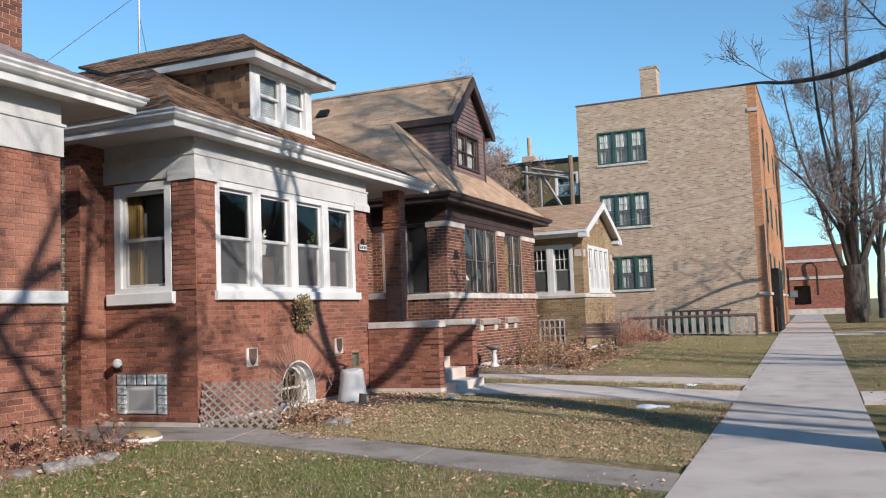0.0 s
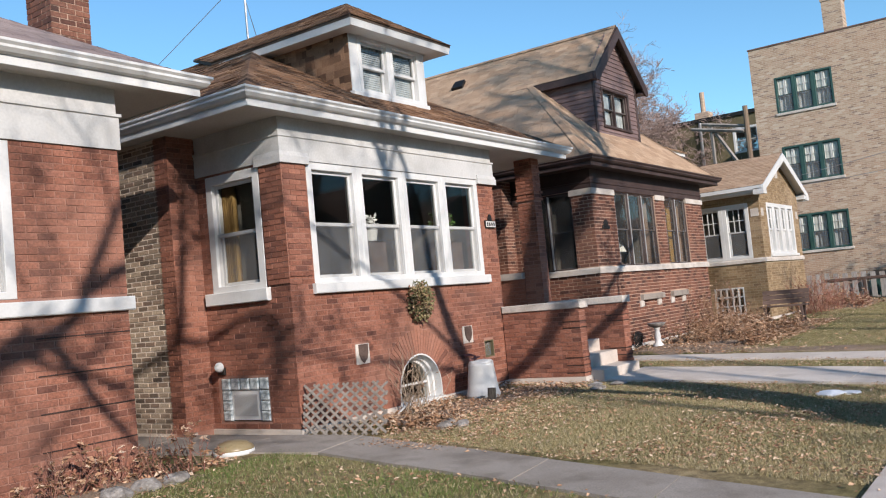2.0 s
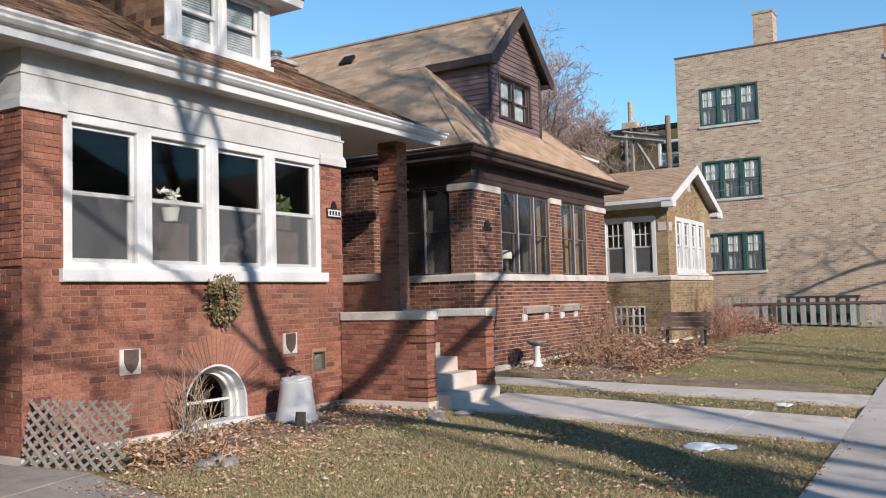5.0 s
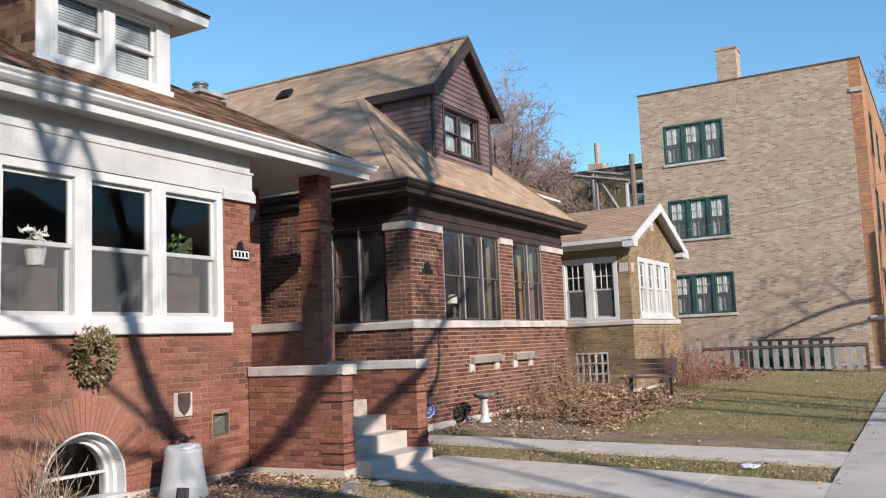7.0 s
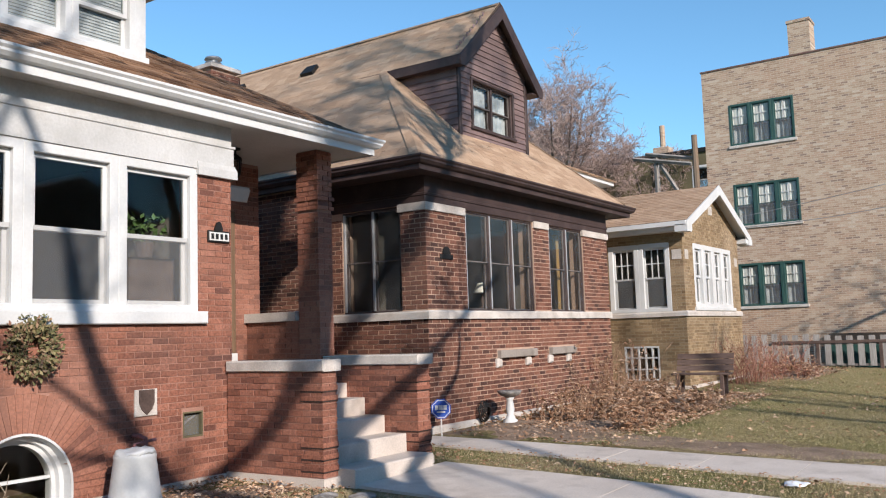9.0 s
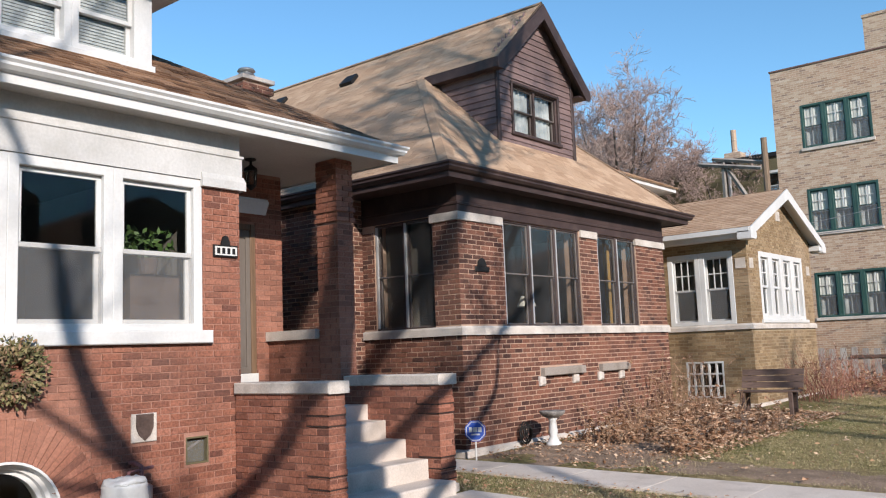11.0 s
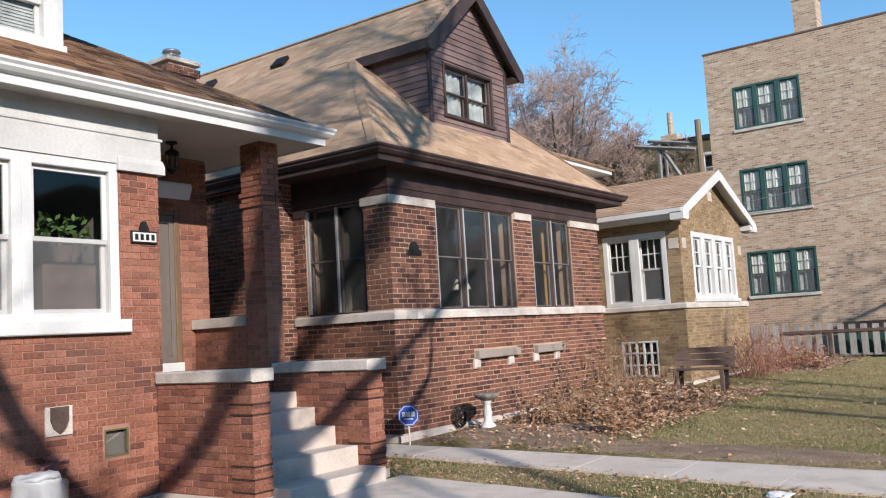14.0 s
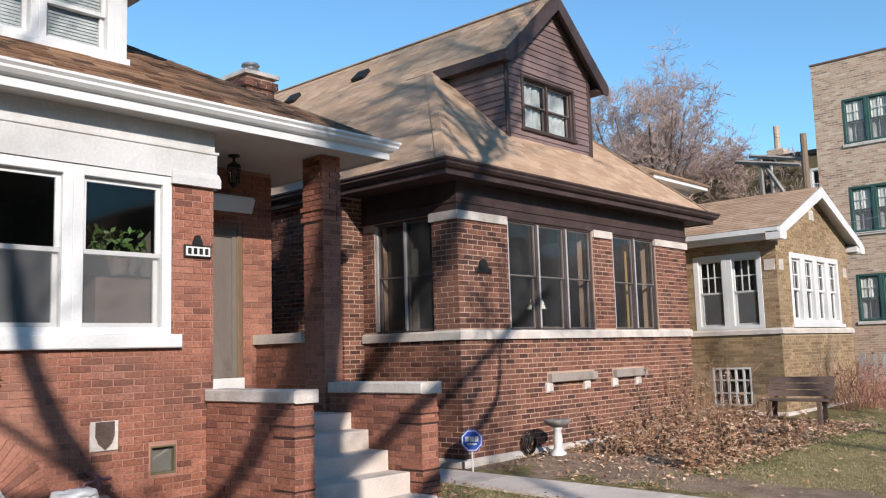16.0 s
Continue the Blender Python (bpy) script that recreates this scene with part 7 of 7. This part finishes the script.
# planter tub, lattice, bowl, stones and snow by the red bungalow
ux, uy = 0.55, 2.80
uz = ground_z(ux, uy)
tub = thing("planter_tub", (ux, uy, uz), "white tapered tub standing upside down by the wall", "tub")
s = Shape()
s.lathe(ux, uy, [(0.255, uz - 0.02), (0.258, uz + 0.03), (0.235, uz + 0.10), (0.19, uz + 0.44), (0.195, uz + 0.46), (0.185, uz + 0.49), (0.02, uz + 0.50)], 28)
part("body", s, white_paint, tub, smooth=True)
s = Shape()
s.lathe(ux, uy, [(0.19, uz + 0.485), (0.17, uz + 0.52), (0.13, uz + 0.525), (0.08, uz + 0.515), (0.03, uz + 0.53)], 28)
s.v = [(x, y, z + 0.035 * noise.noise((x * 17, y * 17, z * 9))) for x, y, z in s.v]
part("cloth", s, white_paint, tub, "crumpled white cloth", smooth=True)
log = thing("log", (0.95, 2.38, ground_z(0.95, 2.38)), "short dark log standing on end", "log")
s = Shape()
s.tube([(0.95, 2.38, 0.1), (0.96, 2.40, 0.36)], [0.065, 0.06], 9)
part("stump", s, bark, log)
tap = thing("gas_meter", (0.22, 3.22, 0.3), "grey gas meter with pipes at the brick wall", "meter")
s = Shape()
s.lathe(0.20, 3.18, [(0.09, 0.36), (0.10, 0.38), (0.10, 0.58), (0.07, 0.60)], 14)
part("body", s, grey_metal, tap, smooth=True)
s = Shape()
s.tube([(0.20, 3.18, 0.55), (0.20, 3.18, 0.76), (0.12, 3.18, 0.78), (-0.02, 3.18, 0.78)], [0.022] * 4, 7)
s.tube([(0.20, 3.05, 0.14), (0.20, 3.05, 0.72), (0.20, 3.30, 0.74)], [0.018] * 3, 7)
part("pipe", s, plastic_red, tap, "rusty red pipe")

stick = Shape()
stick.tube([(0.40, 0.95, ground_z(0.4, 0.95) + 0.02), (0.14, 1.66, ground_z(0.14, 1.66) + 0.16)], [0.014, 0.014], 7)
solo("plastic_pipe", stick, white_paint, "thin white plastic pipe leaning in the flower bed", "pipe")
lat = thing("lattice_panel", (0.42, 0.0, 0.2), "weathered grey lattice panel leaning at the house corner", "trellis")
lw = Place((0.07, -0.50, ground_z(0.5, 0) - 0.02), (1.12, 0.25, 0), (0.25, -1.12, 0.0))
LW, LH = 1.14, 0.60
for sg in (-1, 1):
    for k in range(-6, 16):
        u0 = k * 0.135
        a, b = (u0, 0.0), (u0 + sg * LH * 1.25, LH)
        if sg < 0:
            a, b = (u0 + LH * 1.25, 0.0), (u0, LH)
        p, q = Vector(a), Vector(b)
        lo, hi = 0.0, 1.0
        dx = q.x - p.x
        t0, t1 = sorted(((0 - p.x) / dx, (LW - p.x) / dx))
        lo, hi = max(lo, t0), min(hi, t1)
        if hi - lo < 0.12:
            continue
        a, b = p.lerp(q, lo), p.lerp(q, hi)
        nrm = Vector((-(b - a).y, (b - a).x)).normalized() * 0.014
        s = Shape()
        lean = lambda c, d: lw(c.x, c.y, d - 0.22 * c.y)
        o = 0.0 if sg > 0 else 0.011
        s.slab([lean(a - nrm, o), lean(b - nrm, o), lean(b + nrm, o), lean(a + nrm, o)], lw.n * 0.009)
        part("slat", s, lattice_wood, lat)
bowl = thing("basin", (0.14, -1.64, 0.18), "olive glazed basin lying upside down by the path", "basin")
s = Shape()
bzz = ground_z(0.14, -1.64) - 0.02
s.lathe(0.14, -1.64, [(0.202, bzz + 0.02), (0.218, bzz + 0.05), (0.218, bzz + 0.07), (0.197, bzz + 0.10), (0.143, bzz + 0.135), (0.08, bzz + 0.15), (0.01, bzz + 0.155)], 26)
part("body", s, ceramic, bowl, smooth=True)
s = Shape()
s.lathe(0.14, -1.64, [(0.220, bzz + 0.0), (0.227, bzz + 0.02), (0.227, bzz + 0.05), (0.214, bzz + 0.055)], 26)
part("rim", s, white_paint, bowl, smooth=True)


def stone(x, y, r, seed, material=rock, name="stone", label="rough grey stone edging the flower bed", flat=0.6, group="edging stones", cat="stone"):
    bm = bmesh.new()
    bmesh.ops.create_icosphere(bm, subdivisions=3, radius=1.0)
    z = ground_z(x, y)
    for v in bm.verts:
        k = 1 + 0.32 * noise.noise(v.co * 1.3 + Vector((seed, 2.0 * seed, 0))) + 0.10 * noise.noise(v.co * 4 + Vector((seed, 0, 0)))
        v.co = Vector((x + v.co.x * r * k, y + v.co.y * r * k * 1.15, z + v.co.z * r * k * flat + r * 0.18 * flat))
    me = bpy.data.meshes.new(name)
    bm.to_mesh(me)
    bm.free()
    ob = part(name, me, material)
    return tagged(ob, label, cat, group)


for k, (x, y) in enumerate(((0.70, -3.9), (0.78, -3.55), (0.72, -3.2), (0.74, -2.88), (0.75, -4.3), (0.7, -4.7))):
    stone(x, y, RND.uniform(0.09, 0.13), k + 1.3)
for k, (x, y) in enumerate(((1.60, 0.30), (1.75, 0.45), (1.50, 0.55))):
    stone(x, y, 0.09, k + 20.3, label="pale stone in the flower bed", group="bed stones")
for k, (x, y) in enumerate(((1.75, 4.05), (2.05, 4.25), (1.95, 3.75))):
    stone(x, y, 0.11, k + 30.3, flat=0.4, label="flat grey stone by the step wall", group="bed stones")
stone(5.22, 3.58, 0.17, 7.7, snow, "snow_patch", "melting patch of old snow on the grass", 0.20, "snow patches", "snow")
stone(5.43, 3.70, 0.12, 8.9, snow, "snow_patch", "melting patch of old snow on the grass", 0.2, "snow patches", "snow")
stone(5.40, 7.0, 0.12, 9.9, snow, "snow_patch", "small patch of old snow on the grass strip", 0.2, "snow patches", "snow")

# wreath, plaques, lamps
wr = thing("wreath", (0.08, 2.06, 1.68), "dry yellow green evergreen wreath hung under the sill", "wreath")
rng = random.Random(3)
s = Shape()
for k in range(1700):
    a, b, r = rng.uniform(0, math.tau), rng.uniform(0, math.tau), rng.uniform(0.0, 0.11)
    c = Vector((0.10 + 0.8 * r * math.sin(b), 2.06 + (0.165 + r * math.cos(b)) * math.cos(a), 1.68 + (0.175 + r * math.cos(b)) * math.sin(a) * 1.05))
    d = Vector((rng.gauss(0.5, 0.5), rng.gauss(0, 1) + math.cos(a), rng.gauss(0, 1) + math.sin(a))).normalized() * rng.uniform(0.03, 0.065)
    e = d.cross(Vector((rng.gauss(0, 1), rng.gauss(0, 1), rng.gauss(0, 1)))).normalized() * 0.011
    s.face(c - e, c + d * 0.5 - e * 1.3, c + d, c + d * 0.5 + e * 1.3)
part("needles", s, evergreen, wr, kind="stuff")
s = Shape()
s.tube([(0.07, 2.06 + 0.165 * math.cos(math.tau * k / 24), 1.68 + 0.175 * math.sin(math.tau * k / 24)) for k in range(25)], [0.035] * 25, 6)
part("ring", s, bark, wr)

pl = thing("house_plaque", (0.02, 4.30, 2.9), "black framed white house plaque on the brick pier", "plaque")
pw = Place((0.012, 4.16, -0.045), (0, 1, 0), (1, 0, 0))
s = Shape()
s.bevelled(pw, -0.03, 0.28, 2.84, 2.97, 0.0, 0.02, 0.005)
s.slab([pw(a, b, 0.0) for a, b in ((0.18, 2.97), (0.18, 3.0), (0.155, 3.06), (0.125, 3.075), (0.095, 3.06), (0.07, 3.0), (0.07, 2.97))], (0.02, 0, 0))
part("frame", s, black_iron, pl)
s = Shape()
s.box(pw, -0.015, 0.265, 2.858, 2.952, 0.018, 0.024)
plate = part("plate", s, sign_white, pl, "plain off-white plate")
for k in range(4):
    s = Shape()
    s.box(pw, 0.008 + 0.065 * k, 0.046 + 0.065 * k, 2.874, 2.936, 0.022, 0.027)
    part("bar", s, black_iron, pl, "plain dark bar")
lan = thing("porch_lantern", (-0.75, 5.3, 4.1), "black hanging lantern under the porch ceiling", "lantern")
lx, ly = -0.75, 5.25
s = Shape()
s.lathe(lx, ly, [(0.09, 4.14), (0.09, 4.11), (0.02, 4.10), (0.02, 4.04), (0.10, 3.98), (0.115, 3.94), (0.10, 3.93)], 12)
s.lathe(lx, ly, [(0.085, 3.70), (0.06, 3.66), (0.02, 3.62)], 12)
for k in range(6):
    a = math.tau * k / 6
    s.tube([(lx + 0.10 * math.cos(a), ly + 0.10 * math.sin(a), 3.94), (lx + 0.08 * math.cos(a), ly + 0.08 * math.sin(a), 3.69)], [0.008, 0.008], 4)
s.v = [(lx + 0.75 * (x - lx), ly + 0.75 * (y - ly), 4.14 + 0.75 * (z - 4.14)) for x, y, z in s.v]
part("frame", s, black_iron, lan)
s = Shape()
s.lathe(lx, ly, [(0.053, 3.81), (0.066, 3.975)], 12)
part("globe", s, glass, lan, shadow=False)
aw = thing("door_hood", (-0.55, 5.1, 3.55), "small white box hood over the front door", "hood")
s = Shape()
s.slab([(-1.385, 4.66, 3.70), (-0.98, 4.66, 3.68), (-0.98, 5.70, 3.68), (-1.385, 5.70, 3.70)], (0, 0, 0.03))
s.slab([(-1.05, 4.66, 3.52), (-0.98, 4.66, 3.68), (-0.98, 5.70, 3.68), (-1.05, 5.70, 3.52)], (0.02, 0, 0))
part("hood", s, white_paint, aw)
wl = thing("wall_plaque", (0.02, 8.84, 2.94), "small black arched plaque on the brown brick pier", "plaque")
wp = east(8.84, 0.010)
s = Shape()
s.bevelled(wp, -0.17, 0.17, 2.85, 2.925, 0.0, 0.02, 0.005)
part("base", s, black_iron, wl)
s = Shape()
s.slab([wp(0.105 * math.cos(math.pi * k / 12), 2.925 + 0.125 * math.sin(math.pi * k / 12), 0.0) for k in range(13)], (0.018, 0, 0))
part("arch", s, black_iron, wl)
fl = thing("flood_light", (-1.36, -0.5, 1.05), "white security light on the bay wall", "lamp")
s = Shape()
s.tube([(-1.37, -0.455, 1.03), (-1.32, -0.54, 1.05), (-1.22, -0.62, 1.07)], [0.045, 0.055, 0.06], 12)
part("head", s, white_paint, fl, smooth=True)
s = Shape()
s.bevelled(south(-1.43, -0.452), 0, 0.14, 0.95, 1.05, 0, 0.03)
part("bracket", s, black_iron, fl)
# window plants and ornaments inside the red bungalow
for y, tall in ((1.85, 0), (3.72, 1)):
    pt = thing("house_plant", (-0.55, y, 1.1), "potted house plant behind the window glass", "plant")
    s = Shape()
    s.cube(-0.75, -0.40, y - 0.3, y + 0.3, 1.1, 2.62)
    part("stand", s, dark_wood, pt)
    s = Shape()
    s.lathe(-0.55, y, [(0.08, 2.62), (0.11, 2.80), (0.10, 2.80)], 14)
    part("pot", s, curtain_white if not tall else dark_wood, pt)
    s = Shape()
    for k in range(120 if tall else 50):
        a, l = rng.uniform(0, math.tau), rng.uniform(0.1, 0.32) * (1.0 if tall else 0.55)
        c = Vector((-0.55 + 0.5 * l * math.cos(a), y + l * math.sin(a), 2.82 + rng.uniform(0.0, 0.30 if tall else 0.2)))
        d = Vector((rng.gauss(0, 1), rng.gauss(0, 1), rng.gauss(0, 1))).normalized() * 0.05
        e = d.cross(Vector((rng.gauss(0, 1), 1, rng.gauss(0, 1)))).normalized() * 0.022
        s.face(c - d, c + e, c + d, c - e)
    part("leaves", s, leaf_green if tall else curtain_white, pt, "white blossoms" if not tall else "", kind="stuff")

# ---- shrubs and dry stalks ----


def stalks(name, spots, label, material, seed, leafy=0.0, height=(0.4, 1.0), lean=0.3, n=8, r=0.006):
    """A clump of bare stems, some with withered leaves."""
    rng = random.Random(seed)
    t = thing(name, (*spots[0], ground_z(*spots[0])), label, "shrub", "dry shrubs")
    s, lf = Shape(), Shape()
    for x, y in spots:
        for _ in range(n):
            px, py = x + rng.gauss(0, 0.12), y + rng.gauss(0, 0.12)
            p, d, h = Vector((px, py, ground_z(px, py) - 0.03)), Vector((rng.gauss(0, lean), rng.gauss(0, lean), 1)).normalized(), rng.uniform(*height)
            pts = [p]
            for k in range(5):
                d = (d + Vector((rng.gauss(0, 0.16), rng.gauss(0, 0.16), 0.02))).normalized()
                pts.append(pts[-1] + d * h / 5)
            s.tube(pts, [r * (1 - 0.14 * k) for k in range(6)], 4, cap=False)
            for k in range(rng.randint(2, 5)):
                i = rng.randint(1, 4)
                e = (d + Vector((rng.gauss(0, 0.7), rng.gauss(0, 0.7), rng.gauss(0.2, 0.4)))).normalized()
                l = h * rng.uniform(0.12, 0.35)
                s.tube([pts[i], pts[i] + e * l * 0.5, pts[i] + e * l + Vector((0, 0, 0.02))], [r * 0.6, r * 0.45, r * 0.3], 3, cap=False)
                if rng.random() < leafy:
                    for _ in range(3):
                        leaf(lf, pts[i] + e * l * rng.uniform(0.4, 1), rng, 0.05)
    part("stems", s, material, t, kind="stuff")
    if lf.v:
        part("leaves", lf, dead_leaf, t, kind="stuff")


def leaf(s, p, rng, size):
    a, c = rng.uniform(0, math.tau), rng.uniform(0.2, 0.7)
    u = Vector((math.cos(a), math.sin(a), rng.gauss(0, 0.25))).normalized() * size * rng.uniform(0.6, 1.2)
    v = u.cross(Vector((rng.gauss(0, 0.5), rng.gauss(0, 0.5), 1))).normalized() * size * rng.uniform(0.35, 0.6)
    up = Vector((0, 0, size * c * 0.6))
    s.add([p - u, p + v + up, p + u * 1.1, p - v + up * rng.uniform(0.3, 1.2)], [(0, 1, 2), (0, 2, 3)])


rng = random.Random(17)
spots = lambda n, x0, x1, y0, y1: [(rng.uniform(x0, x1), rng.uniform(y0, y1)) for _ in range(n)]
stalks("dry_shrub", spots(16, 0.25, 1.5, 9.8, 13.5), "dry brown garden stalks in front of the brick wall", stem, 1, 0.35, (0.25, 0.7))
stalks("dry_shrub", spots(9, 0.2, 0.8, 12.2, 14.6), "tall dry rose canes against the brick wall", stem, 2, 0.3, (0.7, 1.35), 0.22)
stalks("dry_shrub", spots(34, 0.6, 2.6, 9.8, 14.4), "low mound of withered brown leaves and stalks", stem, 3, 1.0, (0.15, 0.55), 0.5, 11)
stalks("dry_shrub", spots(8, 0.3, 1.2, 14.6, 15.6), "dry grey brown stalks beside the cellar window", stem, 4, 0.2, (0.3, 0.6), 0.3)
stalks("red_twig_shrub", spots(9, 1.25, 2.0, 18.0, 21.0), "bare reddish shrub in front of the yellow brick porch", red_stem, 5, 0.15, (0.6, 1.4), 0.25, 9, 0.007)
stalks("red_twig_shrub", spots(9, 0.4, 1.6, 21.5, 25.0), "dark red twiggy shrub beside the fence", red_stem, 6, 0.1, (0.5, 1.1), 0.3, 7, 0.007)
stalks("dry_shrub", spots(10, 1.5, 2.6, 20.6, 22.6), "rounded mound of rusty dry stems", red_stem, 7, 0.5, (0.3, 0.65), 0.6, 14)
stalks("dry_shrub", spots(7, 0.25, 0.7, 1.0, 1.9), "bare pale canes beside the arched window", pale_stem, 8, 0.05, (0.4, 0.95), 0.25, 4)
stalks("dry_shrub", spots(12, 0.15, 0.75, -4.6, -2.4), "dry reddish perennials in the stone edged bed", red_stem, 9, 0.4, (0.2, 0.6), 0.45, 9)
stalks("dry_shrub", spots(6, 1.2, 1.7, 0.0, 0.9), "dark withered plant in the flower bed", dead_leaf, 10, 0.7, (0.15, 0.35), 0.6, 8)

# ---- garden beds, leaf litter and grass ----


def bed(x0, x1, y0, y1, label, lift=0.055):
    xs = [x0 + (x1 - x0) * i / 14 for i in range(15)]
    ys = [y0 + (y1 - y0) * j / 24 for j in range(25)]
    s = grid_sheet(xs, ys, 0.0, 0.0)
    cx, cy = (x0 + x1) / 2, (y0 + y1) / 2
    for i, v in enumerate(s.v):
        e = min(1.0, 4 * min((v[0] - x0) / (x1 - x0), (x1 - v[0]) / (x1 - x0), (v[1] - y0) / (y1 - y0), (y1 - v[1]) / (y1 - y0)) + 0.0)
        s.v[i] = (v[0], v[1], v[2] - 0.03 + lift * e + 0.03 * noise.noise((v[0] * 2.2, v[1] * 2.2, 1)))
    solo("garden_bed", s, soil, label, "garden bed", kind="structure", smooth=True)


bed(0.04, 2.5, 8.06, 16.3, "bare soil bed with leaf litter before the brown brick house")
bed(0.0, 1.7, -0.3, 4.5, "narrow soil bed along the red brick house", 0.02)
bed(2.3, 6.2, 8.62, 9.75, "worn brown soil along the edge of the walk", 0.03)
bed(0.0, 0.8, -6.0, -2.2, "stone edged soil bed before the next house")
bed(0.6, 2.8, 20.3, 25.2, "soil bed with shrubs beside the fence")


def litter(n, x0, x1, y0, y1, seed, size, label, bias=None):
    rng = random.Random(seed)
    s, k = Shape(), 0
    while k < n:
        x, y = rng.uniform(x0, x1), rng.uniform(y0, y1)
        if bias and rng.random() > bias(x, y):
            continue
        k += 1
        leaf(s, Vector((x, y, ground_z(x, y) + rng.uniform(0.008, 0.03))), rng, size * rng.uniform(0.6, 1.3))
    solo("leaf_litter", s, dead_leaf, label, "leaves", kind="stuff")


patchy = lambda x, y: 0.15 + 0.85 * max(0, min(1, 0.5 + 1.6 * noise.noise((x * 0.7, y * 0.7, 9))))
litter(7500, 1.2, 6.5, -1.0, 4.5, 1, 0.021, "dead brown leaves strewn over the lawn", patchy)
litter(2600, 0.9, 6.5, -9, -1.9, 2, 0.026, "scattered dead leaves on the grass", patchy)
litter(9000, 0.1, 2.9, 8.2, 16.2, 3, 0.032, "thick brown leaf litter in the bed", lambda x, y: 0.12 + 0.88 * max(0, min(1, (y - 9.2) / 1.2)) * max(0.2, min(1, 0.7 + 1.5 * noise.noise((x * 1.3, y * 1.3, 5)))))
litter(3200, 0.05, 1.7, -0.3, 4.35, 4, 0.028, "brown leaf litter along the brick wall")
litter(900, 1.8, 6.3, 8.6, 25, 5, 0.035, "a few dead leaves on the lawn", patchy)
litter(700, 0.6, 2.9, 20.2, 25.3, 6, 0.045, "leaf litter under the shrubs")
litter(110, 6.25, 6.6, -8, 20, 7, 0.03, "dead leaves along the edge of the pavement")
litter(800, 0.3, 6.3, 6.35, 7.4, 8, 0.024, "dead leaves on the grass strip")
litter(900, 8.4, 12.6, -6, 40, 9, 0.04, "dead leaves on the tree lawn")
litter(500, 0.05, 0.8, -5.5, -2.0, 10, 0.04, "leaf litter in the stone edged bed")


def grass(n, x0, x1, y0, y1, seed, h, material, label, bias=None):
    rng = np.random.default_rng(seed)
    x, y = rng.uniform(x0, x1, n), rng.uniform(y0, y1, n)
    if bias:
        keep = np.array([bias(a, b) for a, b in zip(x, y)]) > rng.uniform(0, 1, n)
        x, y = x[keep], y[keep]
    n = len(x)
    z = np.array([ground_z(a, b) for a, b in zip(x, y)]) - 0.015
    a, l, w = rng.uniform(0, math.tau, n), h * rng.uniform(0.4, 1.2, n), rng.uniform(0.0016, 0.0038, n)
    tx, ty = rng.normal(0, 0.55, n) * l, rng.normal(0, 0.55, n) * l
    p = np.stack([np.stack([x - w * np.cos(a), y - w * np.sin(a), z], 1), np.stack([x + w * np.cos(a), y + w * np.sin(a), z], 1), np.stack([x + tx, y + ty, z + l], 1)], 1).reshape(-1, 3)
    me = bpy.data.meshes.new("grass")
    me.from_pydata(p.tolist(), [], np.arange(3 * n).reshape(-1, 3).tolist())
    ob = part("grass", me, material)
    tagged(ob, label, "grass", kind="stuff")


deep_blade = pieces("deep_green_blade", [(0.0, (0.075, 0.12, 0.025)), (0.5, (0.115, 0.165, 0.04)), (0.85, (0.17, 0.20, 0.06)), (1.0, (0.30, 0.26, 0.13))], 0.8, 30, 0.2, 0.1, grime_amount=0.1)
green = lambda x, y: max(0.05, min(1, 0.5 + 1.5 * noise.noise((x * 0.55, y * 0.55, 4))))
front = lambda x, y: 1.0 if y > -1.15 + (6.54 - x) * 0.134 else 0.0
grass(150000, 1.2, 6.5, -1.1, 4.5, 1, 0.03, grass_blade, "short dry winter grass, straw coloured and dull green", front)
grass(40000, 1.2, 6.5, -1.1, 4.5, 11, 0.03, green_blade, "tufts of greener grass", lambda x, y: front(x, y) * green(x, y))
south_lawn = lambda x, y: 1.0 if y < -2.16 + (6.54 - x) * 0.128 else 0.0
grass(150000, 0.6, 6.5, -9.0, -1.4, 2, 0.036, deep_blade, "short green winter lawn", lambda x, y: south_lawn(x, y) * max(0.25, min(1, 0.65 + 1.3 * noise.noise((x * 0.8, y * 0.8, 6)))))
grass(36000, 0.6, 6.5, -9.0, -1.4, 12, 0.036, grass_blade, "dry straw blades in the lawn", south_lawn)
grass(9000, 0.35, 6.4, 6.32, 7.4, 3, 0.032, grass_blade, "narrow strip of dry grass between two walks")
grass(5000, 0.35, 6.4, 6.32, 7.4, 13, 0.032, green_blade, "greener tufts on the grass strip", green)
mid = lambda x, y: 1.0 if (2.8 < x + 0.35 * math.sin(y * 2.1) and y > 9.7 + 0.3 * math.sin(x * 3)) else 0.1
grass(95000, 2.2, 6.3, 8.6, 25.3, 4, 0.026, green_blade, "green winter lawn before the houses", mid)
grass(120000, 2.0, 6.3, 8.5, 25.3, 14, 0.026, grass_blade, "straw coloured edge of the lawn", lambda x, y: 0.35 + 0.65 * mid(x, y))
grass(40000, 8.4, 12.7, -4, 40, 5, 0.04, grass_blade, "dry grass of the tree lawn")
grass(20000, 8.4, 12.7, -4, 40, 15, 0.04, green_blade, "green grass of the tree lawn")

# ---- single bricks, last ----
for owner, (w, a, b, c, d, e), material in late_pieces:
    bs_ = Shape()
    bs_.box(w, a, b, c, d, -0.004, e, back=False)
    part("brick", bs_, material, owner)
